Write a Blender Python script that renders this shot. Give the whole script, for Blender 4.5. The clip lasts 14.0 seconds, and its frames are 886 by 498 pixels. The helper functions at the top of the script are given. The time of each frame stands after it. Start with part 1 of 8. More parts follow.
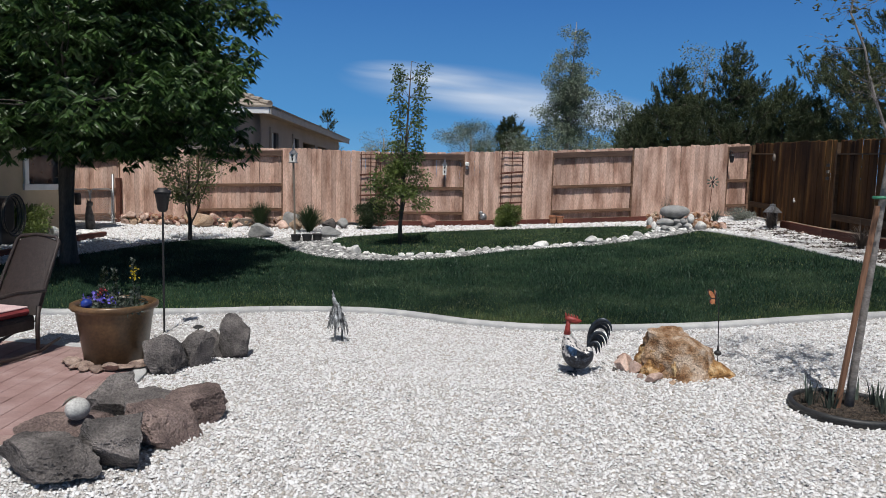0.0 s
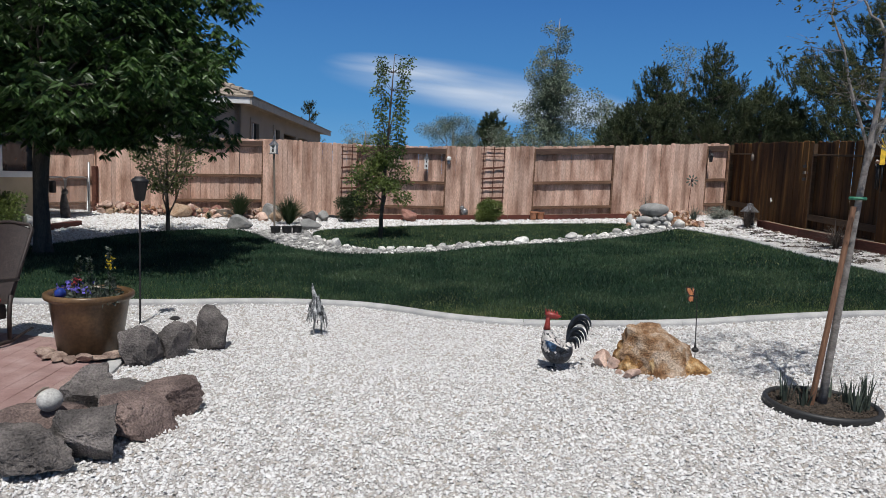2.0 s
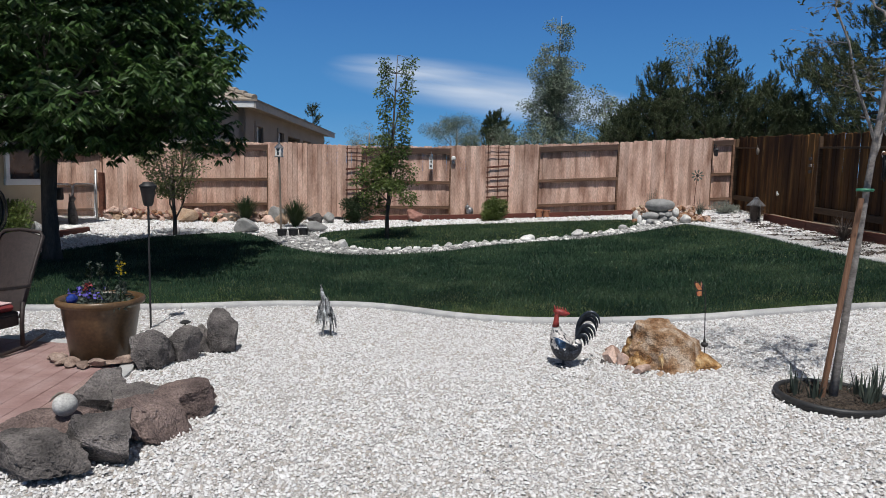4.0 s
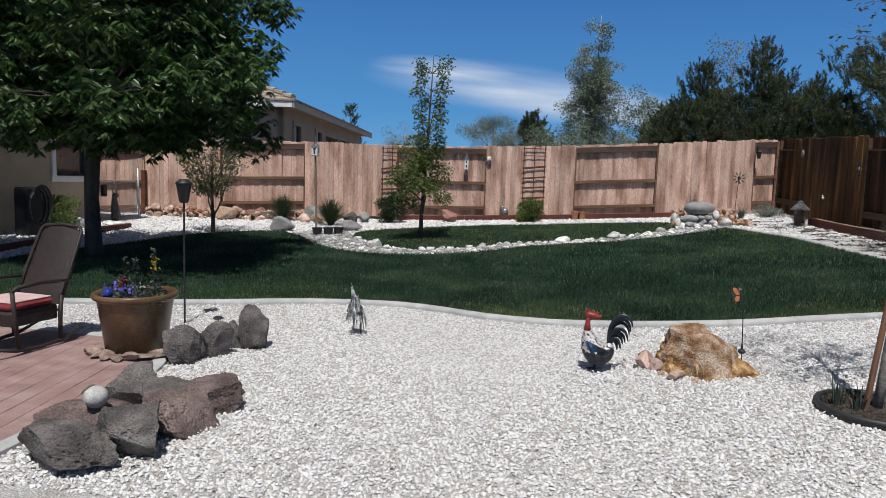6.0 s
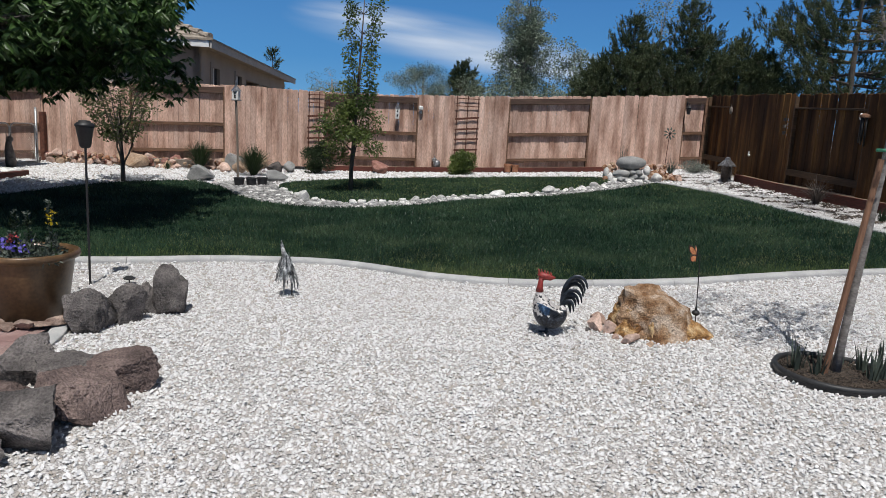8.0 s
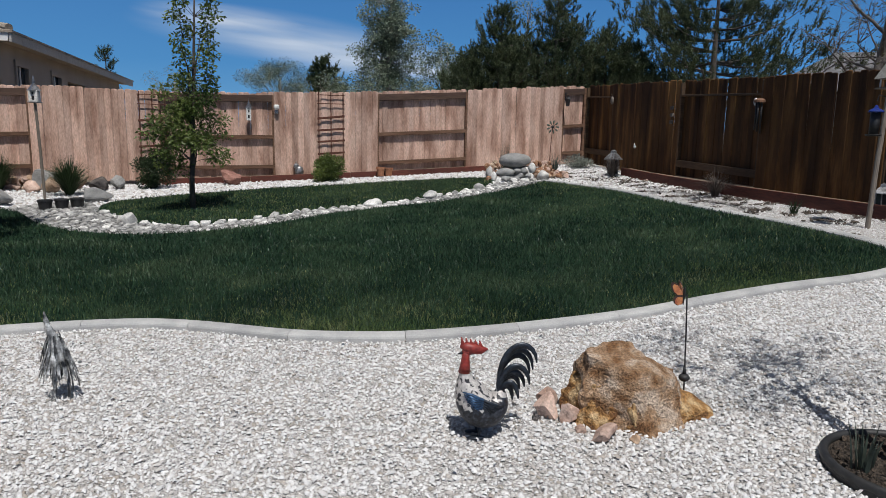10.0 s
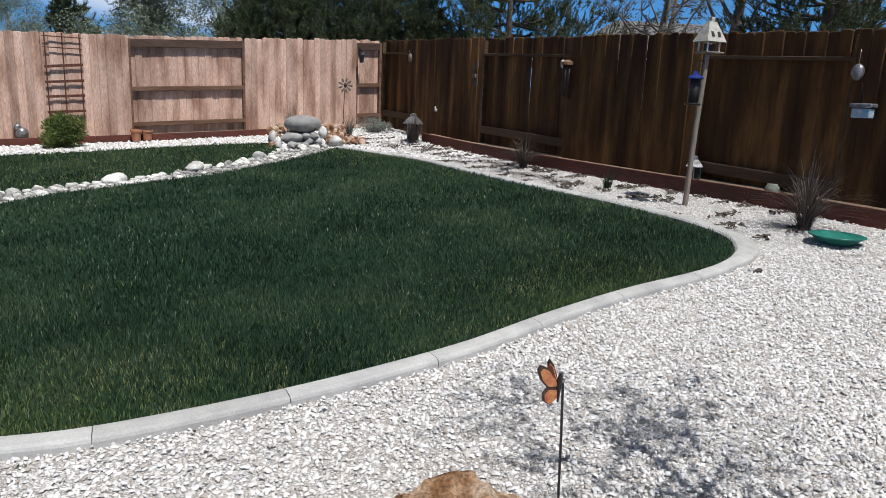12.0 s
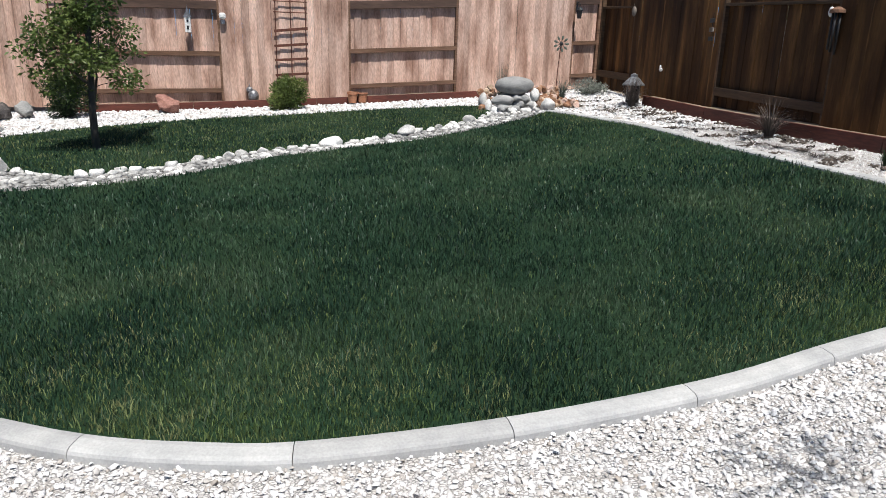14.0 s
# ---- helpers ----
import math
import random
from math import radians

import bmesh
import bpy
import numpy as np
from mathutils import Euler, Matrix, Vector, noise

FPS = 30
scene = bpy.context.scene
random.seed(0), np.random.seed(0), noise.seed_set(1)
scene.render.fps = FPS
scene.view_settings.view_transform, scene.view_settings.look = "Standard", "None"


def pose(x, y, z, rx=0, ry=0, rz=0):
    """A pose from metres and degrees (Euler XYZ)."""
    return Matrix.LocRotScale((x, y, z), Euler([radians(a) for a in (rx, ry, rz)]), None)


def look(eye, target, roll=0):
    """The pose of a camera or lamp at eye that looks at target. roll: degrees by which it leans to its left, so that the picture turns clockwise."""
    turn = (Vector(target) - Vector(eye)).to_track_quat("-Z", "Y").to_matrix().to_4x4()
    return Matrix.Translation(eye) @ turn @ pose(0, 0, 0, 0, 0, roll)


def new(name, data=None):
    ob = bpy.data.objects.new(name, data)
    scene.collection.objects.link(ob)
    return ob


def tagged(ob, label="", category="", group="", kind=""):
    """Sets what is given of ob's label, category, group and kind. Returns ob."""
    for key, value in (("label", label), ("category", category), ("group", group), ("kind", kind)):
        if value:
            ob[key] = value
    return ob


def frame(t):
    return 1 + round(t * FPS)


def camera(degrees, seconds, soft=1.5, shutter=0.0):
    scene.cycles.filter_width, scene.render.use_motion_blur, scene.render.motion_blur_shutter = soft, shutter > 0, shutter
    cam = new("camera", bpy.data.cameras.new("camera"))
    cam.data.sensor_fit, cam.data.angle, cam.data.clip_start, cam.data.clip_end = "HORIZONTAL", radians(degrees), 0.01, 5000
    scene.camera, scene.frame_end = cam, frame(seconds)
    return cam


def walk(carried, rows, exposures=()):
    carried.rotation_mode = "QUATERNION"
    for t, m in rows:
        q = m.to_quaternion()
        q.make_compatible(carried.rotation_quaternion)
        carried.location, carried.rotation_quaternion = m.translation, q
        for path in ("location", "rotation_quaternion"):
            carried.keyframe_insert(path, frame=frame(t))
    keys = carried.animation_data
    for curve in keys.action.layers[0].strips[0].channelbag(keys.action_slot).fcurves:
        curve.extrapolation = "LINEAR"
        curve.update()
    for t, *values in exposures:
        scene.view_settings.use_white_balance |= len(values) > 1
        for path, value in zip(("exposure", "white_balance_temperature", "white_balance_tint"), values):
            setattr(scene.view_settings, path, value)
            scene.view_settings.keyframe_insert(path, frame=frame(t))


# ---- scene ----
cam = camera(66.0, 14.0, soft=0.45)
PATH = [
    (0, (0.64, 0.669, 1.664), (0.369, 2.641, 1.469), 1.5),
    (0.5, (0.626, 0.68, 1.659), (0.34, 2.648, 1.455), 1.6),
    (1, (0.63, 0.665, 1.654), (0.333, 2.632, 1.443), 1.8),
    (1.5, (0.624, 0.673, 1.655), (0.333, 2.641, 1.448), 2.2),
    (2, (0.63, 0.686, 1.657), (0.417, 2.664, 1.448), 2.5),
    (2.5, (0.627, 0.664, 1.654), (0.53, 2.651, 1.454), 2.3),
    (3, (0.655, 0.704, 1.646), (0.606, 2.693, 1.434), 1.8),
    (3.5, (0.647, 0.705, 1.661), (0.582, 2.694, 1.453), 1.5),
    (4, (0.614, 0.662, 1.655), (0.385, 2.637, 1.445), 1.4),
    (4.2, (0.625, 0.723, 1.652), (0.302, 2.685, 1.438), 1.1),
    (6.3, (0.658, 0.721, 1.639), (0.325, 2.682, 1.428), 1.9),
    (6.5, (0.651, 0.709, 1.631), (0.32, 2.67, 1.415), 1.9),
    (7, (0.668, 0.818, 1.621), (0.425, 2.792, 1.404), 1.8),
    (7.2, (0.624, 0.822, 1.626), (0.428, 2.797, 1.382), 2.2),
    (9.5, (0.319, 2.831, 1.559), (0.374, 4.795, 1.185), 2.0),
    (10, (0.357, 3.309, 1.575), (0.621, 5.264, 1.25), 1.1),
    (10.5, (0.53, 3.763, 1.587), (0.987, 5.684, 1.266), 1.6),
    (11, (0.747, 4.241, 1.606), (1.307, 6.125, 1.238), 2.3),
    (11.5, (0.865, 4.676, 1.635), (1.558, 6.514, 1.257), 1.0),
    (12, (0.987, 5.132, 1.608), (1.802, 6.908, 1.186), 2.4),
    (12.5, (1.093, 5.432, 1.648), (1.936, 7.178, 1.158), 1.8),
    (13, (1.06, 5.73, 1.622), (1.988, 7.428, 1.115), 3.3),
    (13.5, (1.044, 5.851, 1.619), (1.702, 7.67, 1.11), 2.2),
    (14, (0.988, 5.914, 1.61), (1.258, 7.818, 1.059), 1.6),
]
walk(cam, [(t, look(eye, target, roll)) for t, eye, target, roll in PATH],
     [(0.0, 0.0), (1.5, 0.0), (3.0, -0.12), (3.6, -0.12), (4.2, 0.0), (7.2, 0.0), (9.5, -0.15), (10.5, -0.11), (11.5, 0.11), (12.5, 0.24), (13.5, 0.38), (14.0, 0.45)])

# ---------------------------------------------------------------- light
SUN_TO = Vector((0.052, -0.43, 0.90)).normalized()
world = bpy.data.worlds.new("sky")
scene.world = world
world.use_nodes = True
wn, wl = world.node_tree.nodes, world.node_tree.links
sky = wn.new("ShaderNodeTexSky")
sky.sky_type, sky.sun_disc = "NISHITA", False
sky.sun_elevation = math.asin(SUN_TO.z)
sky.sun_rotation = math.atan2(SUN_TO.x, SUN_TO.y)
sky.altitude, sky.air_density, sky.dust_density, sky.ozone_density = 1400, 1.0, 0.6, 6.0
tone = wn.new("ShaderNodeHueSaturation")
tone.inputs["Saturation"].default_value = 0.4
wl.new(sky.outputs[0], tone.inputs["Color"])
wl.new(tone.outputs[0], wn["Background"].inputs[0])
wn["Background"].inputs[1].default_value = 0.050
sun_data = bpy.data.lights.new("sun", "SUN")
sun_data.energy, sun_data.angle, sun_data.color = 4.3, radians(0.53), (1.0, 0.98, 0.955)
sun = new("sun", sun_data)
sun.matrix_world = look(SUN_TO * 50, (0, 0, 0))

# ---------------------------------------------------------------- mesh helpers
rng = np.random.default_rng(7)


class Build:
    """Collects vertices and faces of one mesh."""

    def __init__(self):
        self.v, self.f, self.m, self.n = [], [], [], 0

    def add(self, verts, faces, slot=0):
        verts = np.asarray(verts, float).reshape(-1, 3)
        self.v.append(verts)
        for f in faces:
            self.f.append([i + self.n for i in f])
            self.m.append(slot)
        self.n += len(verts)
        return self

    def box(self, c, size, slot=0, rot=None, bevel=0.0):
        sx, sy, sz = (a / 2 for a in size)
        if bevel <= 0:
            p = np.array([(x, y, z) for z in (-sz, sz) for x, y in ((-sx, -sy), (sx, -sy), (sx, sy), (-sx, sy))])
            f = [(3, 2, 1, 0), (4, 5, 6, 7), (0, 1, 5, 4), (1, 2, 6, 5), (2, 3, 7, 6), (3, 0, 4, 7)]
        else:
            b = min(bevel, sx * 0.9, sy * 0.9, sz * 0.9)
            ring = lambda x, y, z: [(-x, -y, z), (x, -y, z), (x, y, z), (-x, y, z)]
            oct_ = lambda z: [(-sx + b, -sy, z), (sx - b, -sy, z), (sx, -sy + b, z), (sx, sy - b, z), (sx - b, sy, z), (-sx + b, sy, z), (-sx, sy - b, z), (-sx, -sy + b, z)]
            inn = lambda z: [(-sx + b, -sy + b, z), (sx - b, -sy + b, z), (sx - b, sy - b, z), (-sx + b, sy - b, z)]
            p = np.array(inn(-sz) + oct_(-sz + b) + oct_(sz - b) + inn(sz))
            f = [(3, 2, 1, 0), (20, 21, 22, 23)]
            for k in range(8):
                f.append((4 + k, 4 + (k + 1) % 8, 12 + (k + 1) % 8, 12 + k))
            for k in range(4):
                a, a2 = 4 + 2 * k, 4 + 2 * k + 1
                nx = (k + 1) % 4
                f.append((k, nx, a2, a))
                f.append((nx, 4 + (2 * k + 2) % 8, a2))
                t, t2 = 12 + 2 * k, 12 + 2 * k + 1
                f.append((20 + k, t, t2, 20 + nx))
                f.append((20 + nx, t2, 12 + (2 * k + 2) % 8))
        if rot is not None:
            p = p @ np.array(rot).T
        return self.add(p + np.array(c), f, slot)

    def tube(self, pts, radii, sides=8, slot=0, cap=True):
        pts = np.asarray(pts, float)
        if np.isscalar(radii):
            radii = [radii] * len(pts)
        up = np.array((0.0, 0.0, 1.0))
        rings = []
        prev = None
        for i, p in enumerate(pts):
            d = pts[min(i + 1, len(pts) - 1)] - pts[max(i - 1, 0)]
            d = d / (np.linalg.norm(d) + 1e-9)
            if prev is None:
                a = np.cross(d, up)
                if np.linalg.norm(a) < 0.05:
                    a = np.cross(d, (1.0, 0, 0))
            else:
                a = prev - d * (prev @ d)
            a = a / np.linalg.norm(a)
            prev = a
            b = np.cross(d, a)
            ang = np.linspace(0, 2 * np.pi, sides, endpoint=False)
            rings.append(p + radii[i] * (np.outer(np.cos(ang), a) + np.outer(np.sin(ang), b)))
        f = []
        for i in range(len(pts) - 1):
            for k in range(sides):
                k2 = (k + 1) % sides
                f.append((i * sides + k, (i + 1) * sides + k, (i + 1) * sides + k2, i * sides + k2))
        if cap:
            f.append(tuple(range(sides)))
            f.append(tuple(range(len(pts) * sides - 1, (len(pts) - 1) * sides - 1, -1)))
        return self.add(np.concatenate(rings), f, slot)

    def lathe(self, c, profile, sides=32, slot=0, squash=1.0, cap=True):
        ang = np.linspace(0, 2 * np.pi, sides, endpoint=False)
        v, f = [], []
        for r, z in profile:
            v += [(r * math.cos(a), squash * r * math.sin(a), z) for a in ang]
        for i in range(len(profile) - 1):
            for k in range(sides):
                k2 = (k + 1) % sides
                f.append((i * sides + k, i * sides + k2, (i + 1) * sides + k2, (i + 1) * sides + k))
        if cap:
          f.append(tuple(range(sides - 1, -1, -1)))
          f.append(tuple(range((len(profile) - 1) * sides, len(profile) * sides)))
        return self.add(np.array(v) + np.array(c), f, slot)

    def ball(self, c, size, slot=0, level=2, rot=None):
        p, f = ico(level)
        p = p * np.array(size)
        if rot is not None:
            p = p @ np.array(rot).T
        return self.add(p + np.array(c), f, slot)

    def mesh(self, name, mats, smooth=False):
        me = bpy.data.meshes.new(name)
        me.from_pydata(np.concatenate(self.v).tolist(), [], self.f)
        for m in mats:
            me.materials.append(m)
        if len(mats) > 1:
            me.polygons.foreach_set("material_index", self.m)
        if smooth:
            me.polygons.foreach_set("use_smooth", [True] * len(me.polygons))
        me.update()
        return me


ICO = {}


def ico(level):
    if level not in ICO:
        bm = bmesh.new()
        bmesh.ops.create_icosphere(bm, subdivisions=level, radius=1.0)
        bm.verts.ensure_lookup_table()
        ICO[level] = (np.array([v.co[:] for v in bm.verts]), [tuple(v.index for v in f.verts) for f in bm.faces])
        bm.free()
    return ICO[level]


def fast_mesh(name, verts, faces, mat, smooth=False):
    """A mesh from arrays whose faces all have one number of corners."""
    me = bpy.data.meshes.new(name)
    verts, faces = np.asarray(verts, np.float32), np.asarray(faces, np.int32)
    k = faces.shape[1]
    me.vertices.add(len(verts))
    me.vertices.foreach_set("co", verts.ravel())
    me.loops.add(faces.size)
    me.loops.foreach_set("vertex_index", faces.ravel())
    me.polygons.add(len(faces))
    me.polygons.foreach_set("loop_start", np.arange(len(faces), dtype=np.int32) * k)
    me.materials.append(mat)
    if smooth:
        me.polygons.foreach_set("use_smooth", np.ones(len(faces), bool))
    me.update(calc_edges=True)
    me.validate()
    return me


def as_list(m):
    return m if isinstance(m, (list, tuple)) else [m]


def thing(name, label, category, group="", kind="", at=None):
    e = new(name)
    e.empty_display_size = 0.1
    if at is not None:
        e.location = at
    return tagged(e, label, category, group, kind)


def part(name, b, mats, parent=None, label="", smooth=False):
    """One mesh object under a thing; its vertices are given relative to the thing."""
    me = b if isinstance(b, bpy.types.Mesh) else b.mesh(name, as_list(mats), smooth)
    ob = new(name, me)
    ob.parent = parent
    return tagged(ob, label)


def solo(name, b, mats, label, category, group="", kind="", smooth=False, at=None):
    """A thing that is one mesh."""
    ob = new(name, b if isinstance(b, bpy.types.Mesh) else b.mesh(name, as_list(mats), smooth))
    if at is not None:
        ob.location = at
    return tagged(ob, label, category, group, kind)


# ---------------------------------------------------------------- lie of the land
LAND = (0.0228, -0.02, -0.3263, 0.4051, 0.4106, 0.4199, -0.0763, -0.084, -0.0572)


def land(x, y):
    """Height of the gently rising yard; level beyond its bounds."""
    x = np.clip(np.asarray(x, float), -14.0, 9.0) / 10
    y = np.clip(np.asarray(y, float), -1.0, 23.0) / 10
    a = LAND
    z = a[0] + a[1] * x + a[2] * y + a[3] * x * y + a[4] * x * x + a[5] * y * y + a[6] * x * x * y + a[7] * x * y * y + a[8] * y ** 3
    # the far half dips towards the fences
    s, u = np.clip(y * 1.0 - 0.86, 0, 1.45), np.clip(x * 10 / 7, -1.7, 1.25)
    z = z + s * s * (-0.2198 - 0.2986 * u - 0.0639 * u * u + s * (0.0995 + 0.2187 * u + 0.0242 * u * u))
    return np.clip(z, -0.07, 1.25)


def G(x, y):
    return float(land(x, y))


def smooth_line(pts, step=0.1, closed=False):
    """A Catmull-Rom line through pts at even steps."""
    p = np.array(pts, float)
    n = len(p)
    out = []
    last = n if closed else n - 1
    for i in range(last):
        if closed:
            a, b, c, d = p[(i - 1) % n], p[i], p[(i + 1) % n], p[(i + 2) % n]
        else:
            b, c = p[i], p[i + 1]
            a = p[i - 1] if i > 0 else 2 * b - c
            d = p[i + 2] if i + 2 < n else 2 * c - b
        m = max(2, int(np.linalg.norm(c - b) / step))
        for t in np.arange(m) / m:
            out.append(0.5 * (2 * b + (c - a) * t + (2 * a - 5 * b + 4 * c - d) * t * t + (3 * b - a - 3 * c + d) * t ** 3))
    if not closed:
        out.append(p[-1])
    return np.array(out)


def inside(poly, x, y):
    x, y = np.asarray(x), np.asarray(y)
    r = np.zeros(x.shape, bool)
    n = len(poly)
    for i in range(n):
        x1, y1 = poly[i]
        x2, y2 = poly[(i + 1) % n]
        if y1 == y2:
            continue
        hit = (y1 > y) != (y2 > y)
        r ^= hit & (x < (x2 - x1) * (y - y1) / (y2 - y1) + x1)
    return r


# ---------------------------------------------------------------- materials
def mat(name, colors, scale=8.0, fine=60.0, rough=0.8, bump=0.3, bump_dist=0.01, stretch=(1, 1, 1), metal=0.0, vary=0.0, island=0.0, spec=0.5, detail=0.25, edges=(0.32, 0.68)):
    """Two or three colours mixed by broad noise, with fine grain, relief and a tone of its own for each object or island."""
    m = bpy.data.materials.new(name)
    m.use_nodes = True
    n, l = m.node_tree.nodes, m.node_tree.links
    bsdf = n["Principled BSDF"]
    geo = n.new("ShaderNodeNewGeometry")
    mp = n.new("ShaderNodeMapping")
    mp.inputs["Scale"].default_value = stretch
    l.new(geo.outputs["Position"], mp.inputs[0])
    big, small = n.new("ShaderNodeTexNoise"), n.new("ShaderNodeTexNoise")
    for t, s in ((big, scale), (small, fine)):
        t.inputs["Scale"].default_value = s
        t.inputs["Detail"].default_value = 4
        l.new(mp.outputs[0], t.inputs["Vector"])
    ramp = n.new("ShaderNodeValToRGB")
    els = ramp.color_ramp.elements
    els[0].position, els[1].position = edges
    els[0].color, els[1].color = (*colors[0], 1), (*colors[-1], 1)
    if len(colors) == 3:
        e = els.new(sum(edges) / 2)
        e.color = (*colors[1], 1)
    l.new(big.outputs["Fac"], ramp.inputs[0])
    # fine grain lightens and darkens
    hsv = n.new("ShaderNodeHueSaturation")
    mr = n.new("ShaderNodeMapRange")
    mr.inputs["From Min"].default_value, mr.inputs["From Max"].default_value = 0.3, 0.7
    mr.inputs["To Min"].default_value, mr.inputs["To Max"].default_value = 1 - detail, 1 + detail
    l.new(small.outputs["Fac"], mr.inputs["Value"])
    val = mr.outputs[0]
    for amount, node, sock in ((vary, "ShaderNodeObjectInfo", "Random"), (island, "ShaderNodeNewGeometry", "Random Per Island")):
        if amount > 0:
            src = n.new(node)
            r2 = n.new("ShaderNodeMapRange")
            r2.inputs["To Min"].default_value, r2.inputs["To Max"].default_value = 1 - amount, 1 + amount
            l.new(src.outputs[sock], r2.inputs["Value"])
            mul = n.new("ShaderNodeMath")
            mul.operation = "MULTIPLY"
            l.new(val, mul.inputs[0])
            l.new(r2.outputs[0], mul.inputs[1])
            val = mul.outputs[0]
    l.new(val, hsv.inputs["Value"])
    l.new(ramp.outputs[0], hsv.inputs["Color"])
    l.new(hsv.outputs[0], bsdf.inputs["Base Color"])
    bsdf.inputs["Roughness"].default_value = rough
    bsdf.inputs["Metallic"].default_value = metal
    bsdf.inputs["Specular IOR Level"].default_value = spec
    if bump > 0:
        bp = n.new("ShaderNodeBump")
        bp.inputs["Strength"].default_value, bp.inputs["Distance"].default_value = bump, bump_dist
        add = n.new("ShaderNodeMath")
        add.operation = "ADD"
        l.new(big.outputs["Fac"], add.inputs[0])
        l.new(small.outputs["Fac"], add.inputs[1])
        l.new(add.outputs[0], bp.inputs["Height"])
        l.new(bp.outputs[0], bsdf.inputs["Normal"])
    return m


def leaf_mat(name, colors, through_light=0.35, rough=0.5, island=0.35, scale=1.5):
    """Leaves: a tone for each leaf, and light shining through."""
    m = mat(name, colors, scale=scale, fine=25, rough=rough, bump=0, island=island, spec=0.35)
    n, l = m.node_tree.nodes, m.node_tree.links
    bsdf, out = n["Principled BSDF"], n["Material Output"]
    tr = n.new("ShaderNodeBsdfTranslucent")
    mix = n.new("ShaderNodeMixShader")
    mix.inputs[0].default_value = through_light
    l.new(bsdf.inputs["Base Color"].links[0].from_socket, tr.inputs["Color"])
    l.new(bsdf.outputs[0], mix.inputs[1])
    l.new(tr.outputs[0], mix.inputs[2])
    l.new(mix.outputs[0], out.inputs["Surface"])
    return m


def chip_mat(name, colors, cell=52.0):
    """Packed stone chips: a tone and a raised top for each cell, gap shade painted dark between."""
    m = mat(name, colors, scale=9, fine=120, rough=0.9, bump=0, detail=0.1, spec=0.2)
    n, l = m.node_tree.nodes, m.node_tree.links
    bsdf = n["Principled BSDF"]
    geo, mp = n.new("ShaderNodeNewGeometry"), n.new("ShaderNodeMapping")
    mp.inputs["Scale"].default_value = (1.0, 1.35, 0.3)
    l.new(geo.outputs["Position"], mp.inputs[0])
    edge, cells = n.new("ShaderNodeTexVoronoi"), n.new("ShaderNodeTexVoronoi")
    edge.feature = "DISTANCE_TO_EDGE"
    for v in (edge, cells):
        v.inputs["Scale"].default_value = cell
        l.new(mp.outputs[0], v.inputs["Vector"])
    # paints the shade of the gaps into the colour; also shapes the relief
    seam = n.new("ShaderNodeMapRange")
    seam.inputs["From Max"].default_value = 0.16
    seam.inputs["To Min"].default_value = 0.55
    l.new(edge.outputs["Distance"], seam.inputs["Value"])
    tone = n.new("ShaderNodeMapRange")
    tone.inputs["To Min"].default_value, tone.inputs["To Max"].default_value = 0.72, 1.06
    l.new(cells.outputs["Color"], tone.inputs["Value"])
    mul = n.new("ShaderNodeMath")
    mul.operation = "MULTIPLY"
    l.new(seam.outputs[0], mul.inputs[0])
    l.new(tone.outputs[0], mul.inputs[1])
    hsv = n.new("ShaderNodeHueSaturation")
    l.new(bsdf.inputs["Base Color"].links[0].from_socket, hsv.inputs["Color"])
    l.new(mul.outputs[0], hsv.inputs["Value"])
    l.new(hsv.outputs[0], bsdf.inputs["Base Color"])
    high = n.new("ShaderNodeMath")
    high.operation = "MULTIPLY_ADD"
    high.inputs[1].default_value = 0.6
    l.new(cells.outputs["Color"], high.inputs[0])
    l.new(seam.outputs[0], high.inputs[2])
    bp = n.new("ShaderNodeBump")
    bp.inputs["Strength"].default_value, bp.inputs["Distance"].default_value = 0.8, 0.012
    l.new(high.outputs[0], bp.inputs["Height"])
    l.new(bp.outputs[0], bsdf.inputs["Normal"])
    return m


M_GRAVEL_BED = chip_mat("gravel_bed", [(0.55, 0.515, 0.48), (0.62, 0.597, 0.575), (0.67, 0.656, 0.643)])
M_GRAVEL = mat("white_gravel", [(0.43, 0.385, 0.335), (0.59, 0.564, 0.542), (0.65, 0.641, 0.637)], scale=9, fine=150, rough=0.9, bump=0.2, island=0.14, detail=0.12, spec=0.2, edges=(0.0, 0.40))
# each chip has a tone of its own
_g = M_GRAVEL.node_tree
_chip = _g.nodes.new("ShaderNodeNewGeometry")
_g.links.new(_chip.outputs["Random Per Island"], [q for q in _g.nodes if q.bl_idname == "ShaderNodeValToRGB"][0].inputs[0])
M_SOIL = mat("dry_soil", [(0.16, 0.12, 0.08), (0.26, 0.20, 0.14)], scale=0.3, fine=6, bump=0.5, bump_dist=0.05)
# dark green, fills the gaps between the grass blades
M_LAWN_UNDERLAY = mat("lawn_soil", [(0.012, 0.030, 0.015), (0.020, 0.040, 0.019)], scale=2.0, fine=60, bump=0.6, bump_dist=0.02, rough=1.0, spec=0.1)
# the palest tone paints patches of sheen into the lawn
M_GRASS = leaf_mat("grass_blades", [(0.0125, 0.034, 0.0215), (0.033, 0.071, 0.040), (0.086, 0.127, 0.069)], 0.3, 0.45, 0.5, scale=0.9)
M_GRASS_DRY = leaf_mat("worn_grass_blades", [(0.065, 0.112, 0.036), (0.145, 0.190, 0.068), (0.28, 0.28, 0.135)], 0.3, 0.55, 0.4, scale=3)
# colour of the flakes that stand in for shadow streaks on gravel
M_SHADE_FLAKES = mat("leaf_litter", [(0.03, 0.025, 0.022), (0.11, 0.085, 0.065)], scale=20, fine=90, rough=1.0, bump=0.3, island=0.4)
